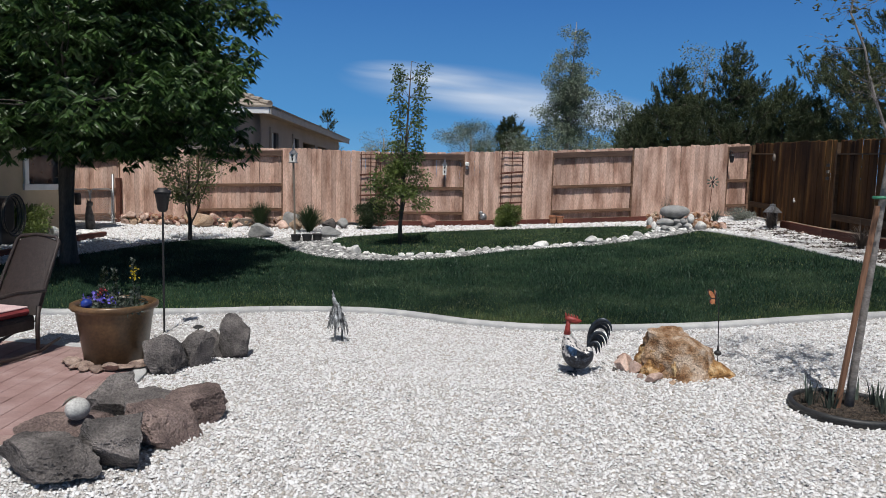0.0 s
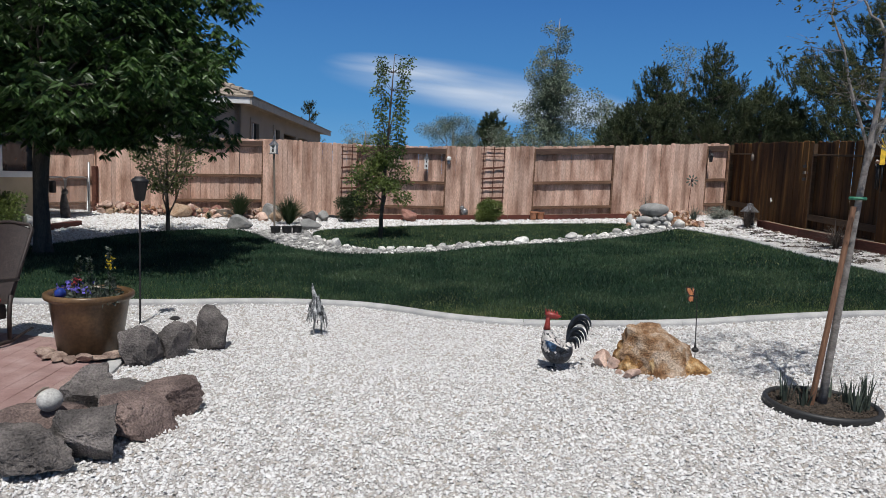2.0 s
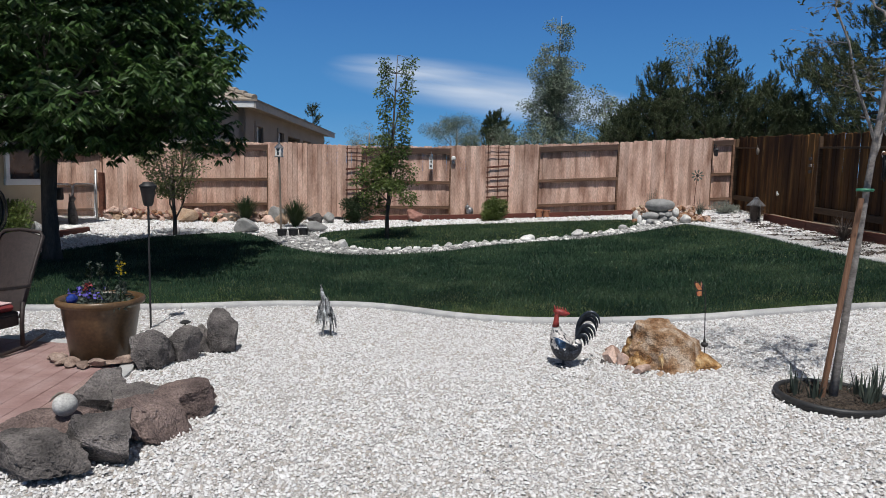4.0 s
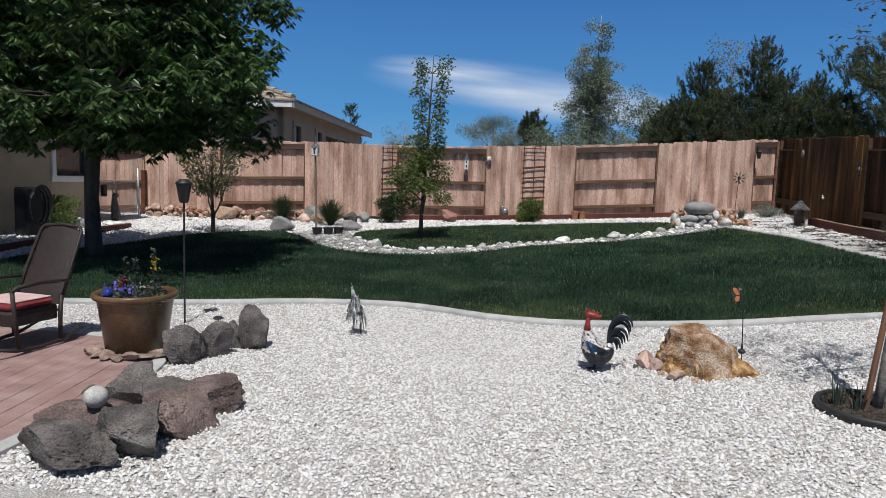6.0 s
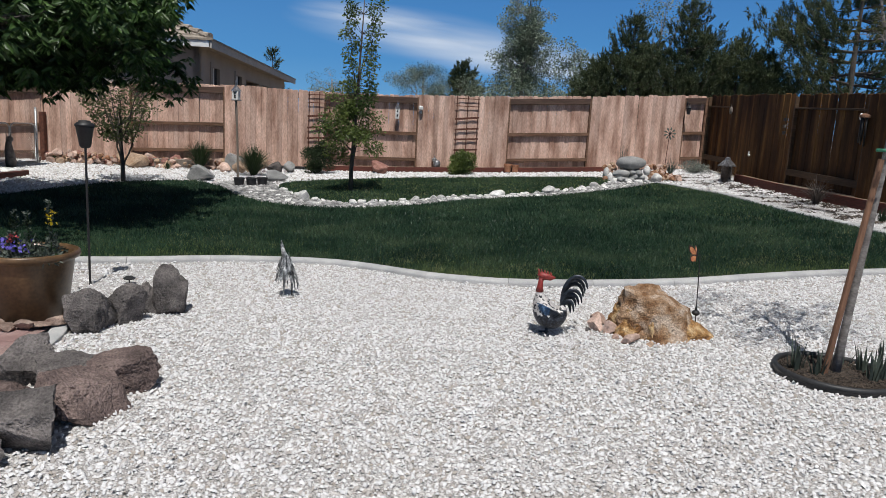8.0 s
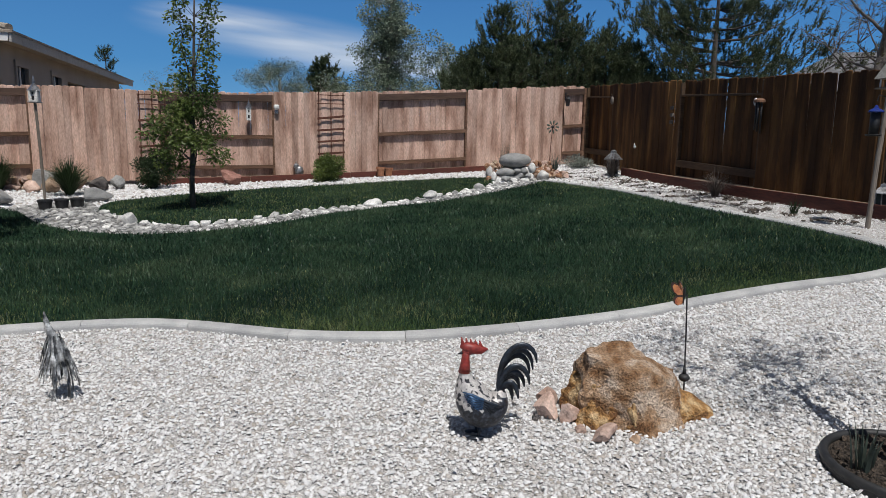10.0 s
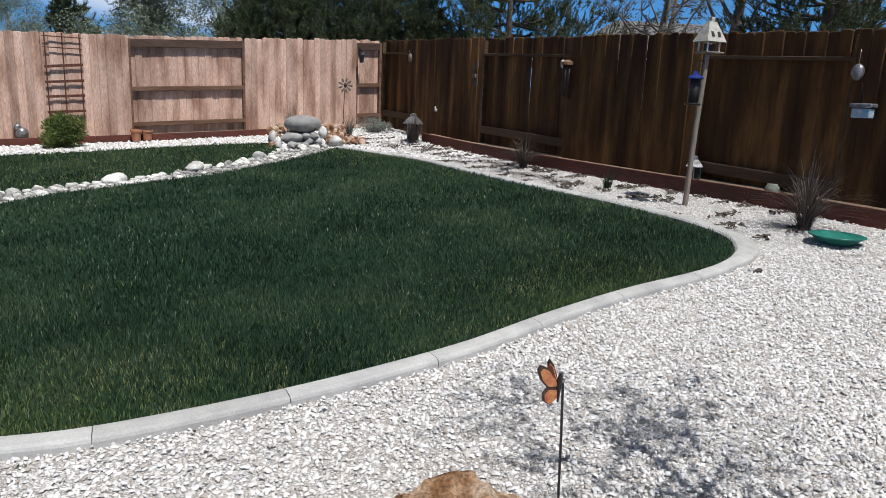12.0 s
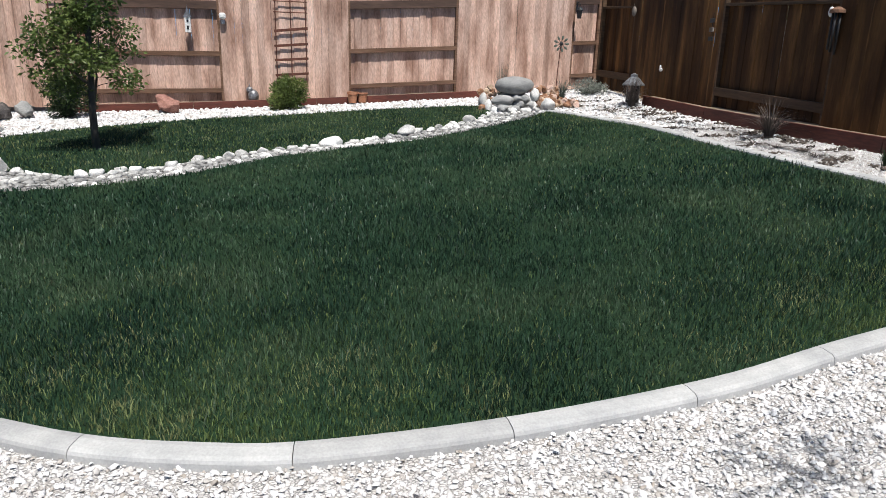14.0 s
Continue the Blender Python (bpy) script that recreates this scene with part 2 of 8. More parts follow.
M_KERB = mat("kerb_concrete", [(0.33, 0.33, 0.325), (0.45, 0.445, 0.43)], scale=5, fine=90, rough=0.9, bump=0.25, bump_dist=0.004, vary=0.07, detail=0.1)
M_CEDAR = mat("weathered_cedar", [(0.29, 0.168, 0.122), (0.51, 0.338, 0.262), (0.61, 0.432, 0.350)], scale=4.5, fine=60, rough=0.85, bump=0.3, bump_dist=0.004, stretch=(1, 1, 0.22), vary=0.22, detail=0.24, spec=0.2)
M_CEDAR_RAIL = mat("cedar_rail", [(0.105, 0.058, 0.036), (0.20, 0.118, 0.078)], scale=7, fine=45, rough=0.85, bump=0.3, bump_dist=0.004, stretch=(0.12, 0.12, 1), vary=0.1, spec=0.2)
# brown wood; the fence's shade is partly put into this dark colour
M_BROWN = mat("shaded_brown_wood", [(0.031, 0.0125, 0.004), (0.071, 0.031, 0.0092), (0.165, 0.078, 0.024)], scale=3.6, fine=40, rough=0.8, bump=0.4, bump_dist=0.004, stretch=(1, 1, 0.16), vary=0.34, detail=0.2, spec=0.25)
M_BROWN_RAIL = mat("shaded_brown_rail", [(0.05, 0.027, 0.012), (0.10, 0.056, 0.027)], scale=6, fine=45, rough=0.8, bump=0.3, bump_dist=0.004, stretch=(0.12, 0.12, 1), vary=0.15)
M_REDWOOD = mat("red_stained_board", [(0.062, 0.0145, 0.008), (0.112, 0.027, 0.015)], scale=5, fine=40, rough=0.75, bump=0.25, bump_dist=0.004, stretch=(0.2, 0.2, 1), vary=0.12)
M_CREEK_BED = mat("creek_underlay", [(0.13, 0.125, 0.115), (0.26, 0.25, 0.235)], scale=30, fine=110, rough=1.0, bump=0.6, bump_dist=0.015)
M_LAVA = mat("lava_rock", [(0.076, 0.069, 0.066), (0.136, 0.122, 0.115), (0.23, 0.205, 0.192)], scale=5, fine=75, rough=0.95, bump=1.0, bump_dist=0.02, vary=0.16, detail=0.38, spec=0.2)
M_LAVA_RED = mat("reddish_lava_rock", [(0.085, 0.064, 0.058), (0.155, 0.115, 0.103), (0.24, 0.18, 0.16)], scale=5, fine=75, rough=0.95, bump=1.0, bump_dist=0.02, vary=0.12, detail=0.38, spec=0.2)
M_GOLD_ROCK = mat("golden_quartzite", [(0.18, 0.085, 0.032), (0.34, 0.215, 0.125), (0.48, 0.375, 0.285)], edges=(0.38, 0.64), scale=9, fine=80, rough=0.8, bump=1.0, bump_dist=0.022, detail=0.46)
M_GOLD_DEEP = mat("rusty_quartzite", [(0.14, 0.058, 0.017), (0.34, 0.18, 0.058), (0.52, 0.37, 0.20)], edges=(0.37, 0.65), scale=10, fine=75, rough=0.75, bump=1.0, bump_dist=0.016, detail=0.4)
M_PINK_ROCK = mat("pinkish_rock", [(0.40, 0.26, 0.20), (0.56, 0.42, 0.35)], scale=9, fine=60, rough=0.85, bump=0.5, bump_dist=0.01, vary=0.2)
M_POT_STONE = mat("brownish_flagstone", [(0.17, 0.11, 0.085), (0.30, 0.215, 0.17), (0.42, 0.32, 0.26)], scale=12, fine=70, rough=0.85, bump=0.6, bump_dist=0.01, vary=0.25)
M_RED_ROCK = mat("red_brown_rock", [(0.20, 0.085, 0.065), (0.34, 0.18, 0.14)], scale=9, fine=60, rough=0.85, bump=0.6, bump_dist=0.012)
M_DULL_BLACK = mat("dull_black_panel", [(0.008, 0.008, 0.009), (0.014, 0.014, 0.015)], scale=10, fine=60, rough=0.9, bump=0, spec=0.1)
M_VINE = mat("grey_vine_wire", [(0.13, 0.12, 0.105), (0.26, 0.24, 0.21)], scale=12, fine=60, rough=0.8, bump=0.2, bump_dist=0.002)
M_TAN_ROCK = mat("tan_field_rock", [(0.36, 0.23, 0.14), (0.52, 0.39, 0.28)], scale=6, fine=40, rough=0.85, bump=0.5, bump_dist=0.015, vary=0.3)
M_RIVER = mat("river_stone", [(0.28, 0.28, 0.27), (0.42, 0.41, 0.39), (0.58, 0.565, 0.535)], scale=7, fine=70, rough=0.8, bump=0.3, bump_dist=0.006, vary=0.34, island=0.34)
M_BALL = mat("pale_cast_stone", [(0.36, 0.35, 0.33), (0.52, 0.51, 0.48)], scale=14, fine=70, rough=0.7, bump=0.3, bump_dist=0.004)
M_GREY_ROCK = mat("grey_granite", [(0.20, 0.20, 0.195), (0.33, 0.325, 0.31)], scale=5, fine=60, rough=0.85, bump=0.35, bump_dist=0.008, vary=0.15)
M_BARK = mat("dark_bark", [(0.05, 0.042, 0.036), (0.10, 0.085, 0.07)], scale=10, fine=60, rough=0.95, bump=0.8, bump_dist=0.015, stretch=(1, 1, 0.25))
M_PALE_BARK = mat("pale_bark", [(0.18, 0.16, 0.145), (0.34, 0.315, 0.29)], scale=12, fine=50, rough=0.85, bump=0.4, bump_dist=0.005, stretch=(1, 1, 1.6))
M_STAKED_BARK = mat("grey_young_bark", [(0.130, 0.115, 0.104), (0.245, 0.227, 0.209)], scale=12, fine=50, rough=0.85, bump=0.4, bump_dist=0.005, stretch=(1, 1, 1.6))
M_LEAF_BIG = leaf_mat("orchard_leaf", [(0.022, 0.048, 0.011), (0.056, 0.110, 0.025)], 0.13, 0.42)
# top beam: brown board with its shadow band put into colour and height
M_RAIL_SHADED = mat("shaded_top_beam", [(0.05, 0.027, 0.018), (0.098, 0.057, 0.04)], scale=7, fine=45, rough=0.85, bump=0.3, bump_dist=0.004, stretch=(0.12, 0.12, 1))
M_LEAF_YOUNG = leaf_mat("young_leaf", [(0.055, 0.098, 0.025), (0.175, 0.22, 0.062)], 0.38, 0.42)
M_LEAF_GREY = leaf_mat("grey_green_leaf", [(0.11, 0.15, 0.10), (0.29, 0.345, 0.255)], 0.3, 0.5)
M_LEAF_ORCHARD = leaf_mat("orchard_spring_leaf", [(0.050, 0.075, 0.026), (0.150, 0.175, 0.068)], 0.3, 0.5)
M_GREY_BARK = mat("grey_bark", [(0.075, 0.065, 0.06), (0.15, 0.135, 0.125)], scale=12, fine=50, rough=0.9, bump=0.4, bump_dist=0.005)
M_LEAF_OLIVE = leaf_mat("olive_leaf", [(0.06, 0.052, 0.025), (0.10, 0.11, 0.04)], 0.35, 0.5)
M_PINE = leaf_mat("pine_needles", [(0.034, 0.054, 0.026), (0.098, 0.122, 0.058)], 0.2, 0.6, 0.5, scale=0.8)
M_SHRUB = leaf_mat("shrub_leaf", [(0.016, 0.030, 0.012), (0.032, 0.055, 0.020)], 0.3, 0.5)
M_STUCCO = mat("beige_stucco", [(0.42, 0.34, 0.23), (0.48, 0.39, 0.27)], scale=2, fine=120, rough=0.95, bump=0.3, bump_dist=0.004, detail=0.06)
M_STUCCO_FAR = mat("greige_stucco", [(0.29, 0.255, 0.22), (0.34, 0.30, 0.26)], scale=1, fine=60, rough=0.95, bump=0.2, detail=0.06)
M_TRIM = mat("white_trim", [(0.70, 0.70, 0.68), (0.78, 0.78, 0.76)], scale=3, fine=40, rough=0.6, bump=0.05, detail=0.05)
M_FASCIA = mat("brown_fascia", [(0.36, 0.34, 0.31), (0.44, 0.42, 0.39)], scale=3, fine=30, rough=0.8, bump=0.1)
M_TILE = mat("roof_tile", [(0.24, 0.20, 0.16), (0.36, 0.31, 0.25)], scale=3, fine=20, rough=0.85, bump=0.3, vary=0.12)
M_GLASS = mat("dark_window_glass", [(0.02, 0.025, 0.03), (0.035, 0.04, 0.045)], scale=1, fine=5, rough=0.05, bump=0, spec=0.8)
M_PAVER = mat("red_brick_paver", [(0.225, 0.135, 0.122), (0.285, 0.182, 0.166), (0.345, 0.24, 0.222)], scale=4, fine=80, rough=0.9, bump=0.3, bump_dist=0.004, vary=0.07, detail=0.12)
M_SAND = mat("joint_sand", [(0.25, 0.165, 0.145), (0.32, 0.22, 0.195)], scale=10, fine=100, bump=0.3, rough=1.0)
M_BLACK = mat("black_metal", [(0.012, 0.012, 0.013), (0.022, 0.021, 0.021)], scale=10, fine=60, rough=0.5, bump=0.1, bump_dist=0.002, spec=0.5)
M_PLASTIC = mat("black_plastic", [(0.018, 0.018, 0.018), (0.03, 0.03, 0.03)], scale=10, fine=60, rough=0.55, bump=0.1, bump_dist=0.002)
M_GALV = mat("galvanised_steel", [(0.35, 0.36, 0.36), (0.48, 0.49, 0.49)], scale=12, fine=60, rough=0.45, bump=0.1, metal=0.8, bump_dist=0.002)
M_POLE = mat("grey_wood_pole", [(0.15, 0.125, 0.10), (0.24, 0.205, 0.17)], scale=8, fine=60, rough=0.9, bump=0.3, bump_dist=0.003, stretch=(1, 1, 0.1))
M_BODY = mat("speckled_white_metal", [(0.02, 0.02, 0.025), (0.34, 0.32, 0.31), (0.52, 0.49, 0.46)], edges=(0.41, 0.47), scale=38, fine=90, rough=0.5, bump=0.2, bump_dist=0.003, metal=0.2)
M_BLUE = mat("blue_painted_metal", [(0.012, 0.018, 0.03), (0.05, 0.13, 0.26)], scale=60, fine=160, rough=0.45, bump=0.3, bump_dist=0.003, metal=0.3, stretch=(1, 1, 2.5))
M_RED = mat("red_painted_metal", [(0.20, 0.022, 0.018), (0.29, 0.038, 0.028)], scale=15, fine=60, rough=0.5, bump=0.15, bump_dist=0.002)
M_BELLY = mat("mottled_dark_paint", [(0.008, 0.009, 0.011), (0.022, 0.027, 0.040), (0.085, 0.09, 0.10)], scale=60, fine=150, rough=0.5, bump=0.5, bump_dist=0.004, edges=(0.4, 0.72))
M_TAIL = mat("blue_black_metal", [(0.012, 0.014, 0.018), (0.03, 0.04, 0.055)], scale=20, fine=80, rough=0.4, bump=0.15, bump_dist=0.002, metal=0.4)
M_TIN = mat("weathered_tin", [(0.12, 0.12, 0.12), (0.34, 0.34, 0.35)], scale=16, fine=60, rough=0.4, bump=0.2, bump_dist=0.003, metal=0.6)
M_BIRD_TIN = mat("tarnished_tin", [(0.015, 0.015, 0.016), (0.20, 0.20, 0.195), (0.60, 0.60, 0.58)], scale=22, fine=90, rough=0.42, bump=0.2, bump_dist=0.002, metal=0.3, island=0.8)
M_TERRA = mat("terracotta", [(0.34, 0.14, 0.07), (0.42, 0.20, 0.11)], scale=8, fine=60, rough=0.85, bump=0.15, bump_dist=0.003)
M_GLAZE = mat("olive_brown_glaze", [(0.07, 0.038, 0.017), (0.105, 0.060, 0.027), (0.165, 0.098, 0.046)], scale=3.5, fine=40, rough=0.35, bump=0.1, bump_dist=0.004)
M_WICKER = mat("dark_brown_wicker", [(0.017, 0.0105, 0.008), (0.034, 0.022, 0.018)], scale=30, fine=220, rough=0.6, bump=0.5, bump_dist=0.004, detail=0.4)
M_CUSHION = mat("dark_red_fabric", [(0.15, 0.018, 0.02), (0.21, 0.03, 0.03)], scale=8, fine=200, rough=0.95, bump=0.2, bump_dist=0.002)
M_CUSHION_TOP = mat("faded_pink_fabric", [(0.50, 0.34, 0.33), (0.60, 0.44, 0.43)], scale=6, fine=200, rough=0.95, bump=0.2, bump_dist=0.002)
M_MULCH = mat("dark_mulch", [(0.035, 0.026, 0.02), (0.10, 0.075, 0.055)], scale=40, fine=150, rough=1.0, bump=1.0, bump_dist=0.02, island=0.5)
M_STAKE = mat("brown_stake_wood", [(0.14, 0.07, 0.04), (0.22, 0.115, 0.065)], scale=8, fine=60, rough=0.85, bump=0.25, bump_dist=0.003, stretch=(1, 1, 0.1))
M_TEAL = mat("teal_plastic", [(0.012, 0.13, 0.10), (0.018, 0.17, 0.135)], scale=6, fine=50, rough=0.45, bump=0.05)
M_COBALT = mat("cobalt_glass", [(0.01, 0.02, 0.14), (0.02, 0.045, 0.25)], scale=10, fine=40, rough=0.1, bump=0, spec=0.9)
M_VIOLET = leaf_mat("violet_petal", [(0.10, 0.08, 0.42), (0.22, 0.18, 0.55)], 0.3, 0.6)
M_YELLOW = leaf_mat("yellow_petal", [(0.60, 0.45, 0.02), (0.72, 0.58, 0.06)], 0.3, 0.6)
M_ROSE = leaf_mat("red_petal", [(0.40, 0.05, 0.06), (0.5, 0.12, 0.12)], 0.3, 0.6)
M_PLUM = leaf_mat("plum_blade", [(0.035, 0.028, 0.025), (0.13, 0.105, 0.09)], 0.2, 0.6)
M_SPIKY = leaf_mat("grey_green_blade", [(0.055, 0.072, 0.055), (0.115, 0.135, 0.11)], 0.2, 0.55)
M_BLADE = leaf_mat("green_blade", [(0.018, 0.036, 0.013), (0.045, 0.075, 0.026)], 0.25, 0.5)
M_LAVENDER = leaf_mat("grey_foliage", [(0.16, 0.18, 0.15), (0.26, 0.28, 0.24)], 0.2, 0.7)
M_WING = mat("orange_wing", [(0.42, 0.11, 0.05), (0.60, 0.27, 0.10)], scale=30, fine=160, rough=0.6, bump=0)
M_WING_DARK = mat("dark_wing_edge", [(0.03, 0.015, 0.012), (0.09, 0.045, 0.035)], scale=40, fine=160, rough=0.6, bump=0)
M_WHITE = mat("white_paint", [(0.62, 0.61, 0.58), (0.76, 0.75, 0.72)], scale=10, fine=50, rough=0.6, bump=0.1, bump_dist=0.002)
M_SHINGLE = mat("grey_roof_shingle", [(0.10, 0.10, 0.105), (0.16, 0.16, 0.165)], scale=4, fine=20, rough=0.9, bump=0.3)
M_RUST = mat("rusty_orange_rock", [(0.13, 0.055, 0.028), (0.27, 0.135, 0.07), (0.45, 0.34, 0.26)], scale=9, fine=40, rough=0.85, bump=0.6, bump_dist=0.012, vary=0.2)
M_RUST_METAL = mat("rusted_iron", [(0.07, 0.024, 0.013), (0.14, 0.05, 0.03)], scale=14, fine=60, rough=0.85, bump=0.2, bump_dist=0.002)
M_YTAG = mat("yellow_tag", [(0.65, 0.40, 0.02), (0.72, 0.48, 0.04)], scale=8, fine=40, rough=0.6, bump=0)
M_GREEN_TIE = mat("green_tie", [(0.02, 0.15, 0.08), (0.03, 0.2, 0.11)], scale=8, fine=40, rough=0.6, bump=0)
M_HILL = mat("far_hill", [(0.22, 0.20, 0.19), (0.30, 0.26, 0.24)], scale=0.01, fine=0.08, rough=1.0, bump=0)
M_CARD = mat("pale_blue_enamel", [(0.16, 0.34, 0.5), (0.45, 0.5, 0.52)], scale=20, fine=60, rough=0.5, bump=0)
M_GALV_PAINT = mat("weathered_white_paint", [(0.30, 0.29, 0.25), (0.48, 0.46, 0.41)], scale=12, fine=60, rough=0.8, bump=0.2, bump_dist=0.003)

# ---------------------------------------------------------------- plan of the yard
CORNER = np.array((6.75, 21.75))
BACK_ALONG, BACK_IN = np.array((-0.9904, -0.1386)), np.array((0.1386, -0.9904))
RIGHT_ALONG, RIGHT_IN = np.array((0.1330, -0.9911)), np.array((-0.9911, -0.1330))

KERB = smooth_line([(-7.6, 7.25), (-6.4, 7.65), (-5.2, 7.99), (-4.46, 8.22), (-3.52, 8.52), (-2.55, 8.87), (-1.56, 8.99), (-0.95, 8.88), (-0.14, 8.53), (0.37, 8.40), (0.82, 8.35), (1.7, 8.42), (2.71, 8.61), (3.5, 8.86), (4.36, 9.08), (5.3, 9.22), (5.9, 9.44), (6.2, 9.68), (6.38, 9.95), (6.46, 10.25), (6.5, 10.7), (6.49, 11.1), (6.45, 11.6), (6.40, 12.05), (6.29, 12.75), (6.16, 13.5), (6.06, 14.15), (5.95, 14.9), (5.84, 15.9), (5.7, 16.65), (5.4, 17.4), (5.0, 18.3), (4.75, 18.65)], 0.1)
CREEK_LOW = smooth_line([(4.75, 18.65), (4.02, 17.85), (3.24, 17.12), (2.55, 16.52), (1.9, 16.02), (1.28, 15.74), (0.65, 15.39), (0.05, 15.06), (-0.45, 14.5), (-1.0, 13.98), (-1.5, 13.65), (-2.05, 13.43), (-2.6, 13.36), (-3.2, 13.51), (-3.83, 13.84), (-4.55, 14.6), (-5.15, 15.5)], 0.1)
LAWN_LEFT = smooth_line([(-5.15, 15.5), (-5.94, 16.23), (-6.71, 16.03), (-7.52, 14.92), (-7.84, 13.35), (-8.0, 12.4), (-8.3, 11.2), (-8.1, 9.3), (-7.6, 7.25)], 0.15)
LAWN = np.concatenate([KERB, CREEK_LOW[1:], LAWN_LEFT[1:-1]])
INNER_LOW = smooth_line([(-4.05, 15.9), (-3.14, 14.62), (-2.6, 14.24), (-2.1, 14.08), (-1.65, 14.25), (-1.2, 14.56), (-0.75, 15.05), (-0.3, 15.36), (0.2, 15.62), (0.83, 15.88), (1.35, 16.27), (1.95, 16.76), (2.7, 17.46), (3.35, 18.06), (3.62, 18.7)], 0.1)
INNER_TOP = smooth_line([(3.62, 18.7), (3.7, 19.6), (2.75, 19.72), (1.75, 19.6), (0.73, 19.36), (-0.33, 19.08), (-1.2, 18.88), (-2.0, 18.55), (-2.9, 18.05), (-3.6, 17.5), (-4.15, 16.8), (-4.05, 15.9)], 0.1)
INNER = np.concatenate([INNER_LOW, INNER_TOP[1:-1]])
CREEK = np.concatenate([CREEK_LOW, [(-5.6, 16.1), (-5.3, 16.8), (-4.5, 16.9)], INNER_LOW])
PATIO = np.array([(-2.42, -1.0), (-2.50, 3.0), (-2.55, 4.9), (-2.62, 5.7), (-2.85, 6.25), (-3.35, 6.62), (-4.2, 6.72), (-8.5, 6.9), (-8.5, -1.0)])


def yard(x, y):
    dx, dy = x - CORNER[0], y - CORNER[1]
    return (dx * BACK_IN[0] + dy * BACK_IN[1] > -0.1) & (dx * RIGHT_IN[0] + dy * RIGHT_IN[1] > -0.1) & (x > -17)


# ground: one sheet that reaches the horizon
xs = np.concatenate([(-3000, -900, -300, -120, -60, -35, -22), np.arange(-18, 12.01, 0.25), (16, 24, 40, 80, 200, 800, 3000)])
ys = np.concatenate([(-3000, -800, -200, -60, -20, -8), np.arange(-4, 24.51, 0.25), (28, 34, 44, 60, 100, 200, 500, 1200, 3000)])
gx, gy = np.meshgrid(xs, ys)
gz = land(gx, gy)
nx = len(xs)
b = Build()
ii, jj = np.meshgrid(np.arange(len(ys) - 1), np.arange(nx - 1), indexing="ij")
a0 = (ii * nx + jj).ravel()
quads = np.stack([a0, a0 + 1, a0 + 1 + nx, a0 + nx], 1)
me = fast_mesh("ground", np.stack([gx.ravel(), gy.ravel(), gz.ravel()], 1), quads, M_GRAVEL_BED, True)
me.materials.append(M_SOIL)
cx, cy = gx.ravel()[quads].mean(1), gy.ravel()[quads].mean(1)
me.polygons.foreach_set("material_index", np.where(yard(cx, cy), 0, 1).astype(np.int32))
solo("ground", me, None, "pale gravel yard ground reaching out to dry soil", "ground", kind="structure")


def sheet(name, poly, lift, material, label, category, step=0.08):
    """A surface that follows the land inside a plan outline."""
    x0, y0 = poly.min(0)
    x1, y1 = poly.max(0)
    X, Y = np.meshgrid(np.arange(x0, x1 + step, step), np.arange(y0, y1 + step, step))
    n = X.shape[1]
    i, j = np.meshgrid(np.arange(X.shape[0] - 1), np.arange(n - 1), indexing="ij")
    a = (i * n + j).ravel()
    q = np.stack([a, a + 1, a + 1 + n, a + n], 1)
    q = q[inside(poly, X.ravel()[q].mean(1), Y.ravel()[q].mean(1))]
    used, q = np.unique(q, return_inverse=True)
    q = q.reshape(-1, 4)
    v = np.stack([X.ravel(), Y.ravel(), land(X, Y).ravel() + lift], 1)[used]
    return solo(name, fast_mesh(name, v, q, material, True), None, label, category, kind="structure")


sheet("lawn_soil", LAWN, 0.03, M_LAWN_UNDERLAY, "dark green sheet under the main lawn", "lawn")
sheet("lawn_soil", INNER, 0.03, M_LAWN_UNDERLAY, "dark green sheet under the small lawn behind the stone creek", "lawn")


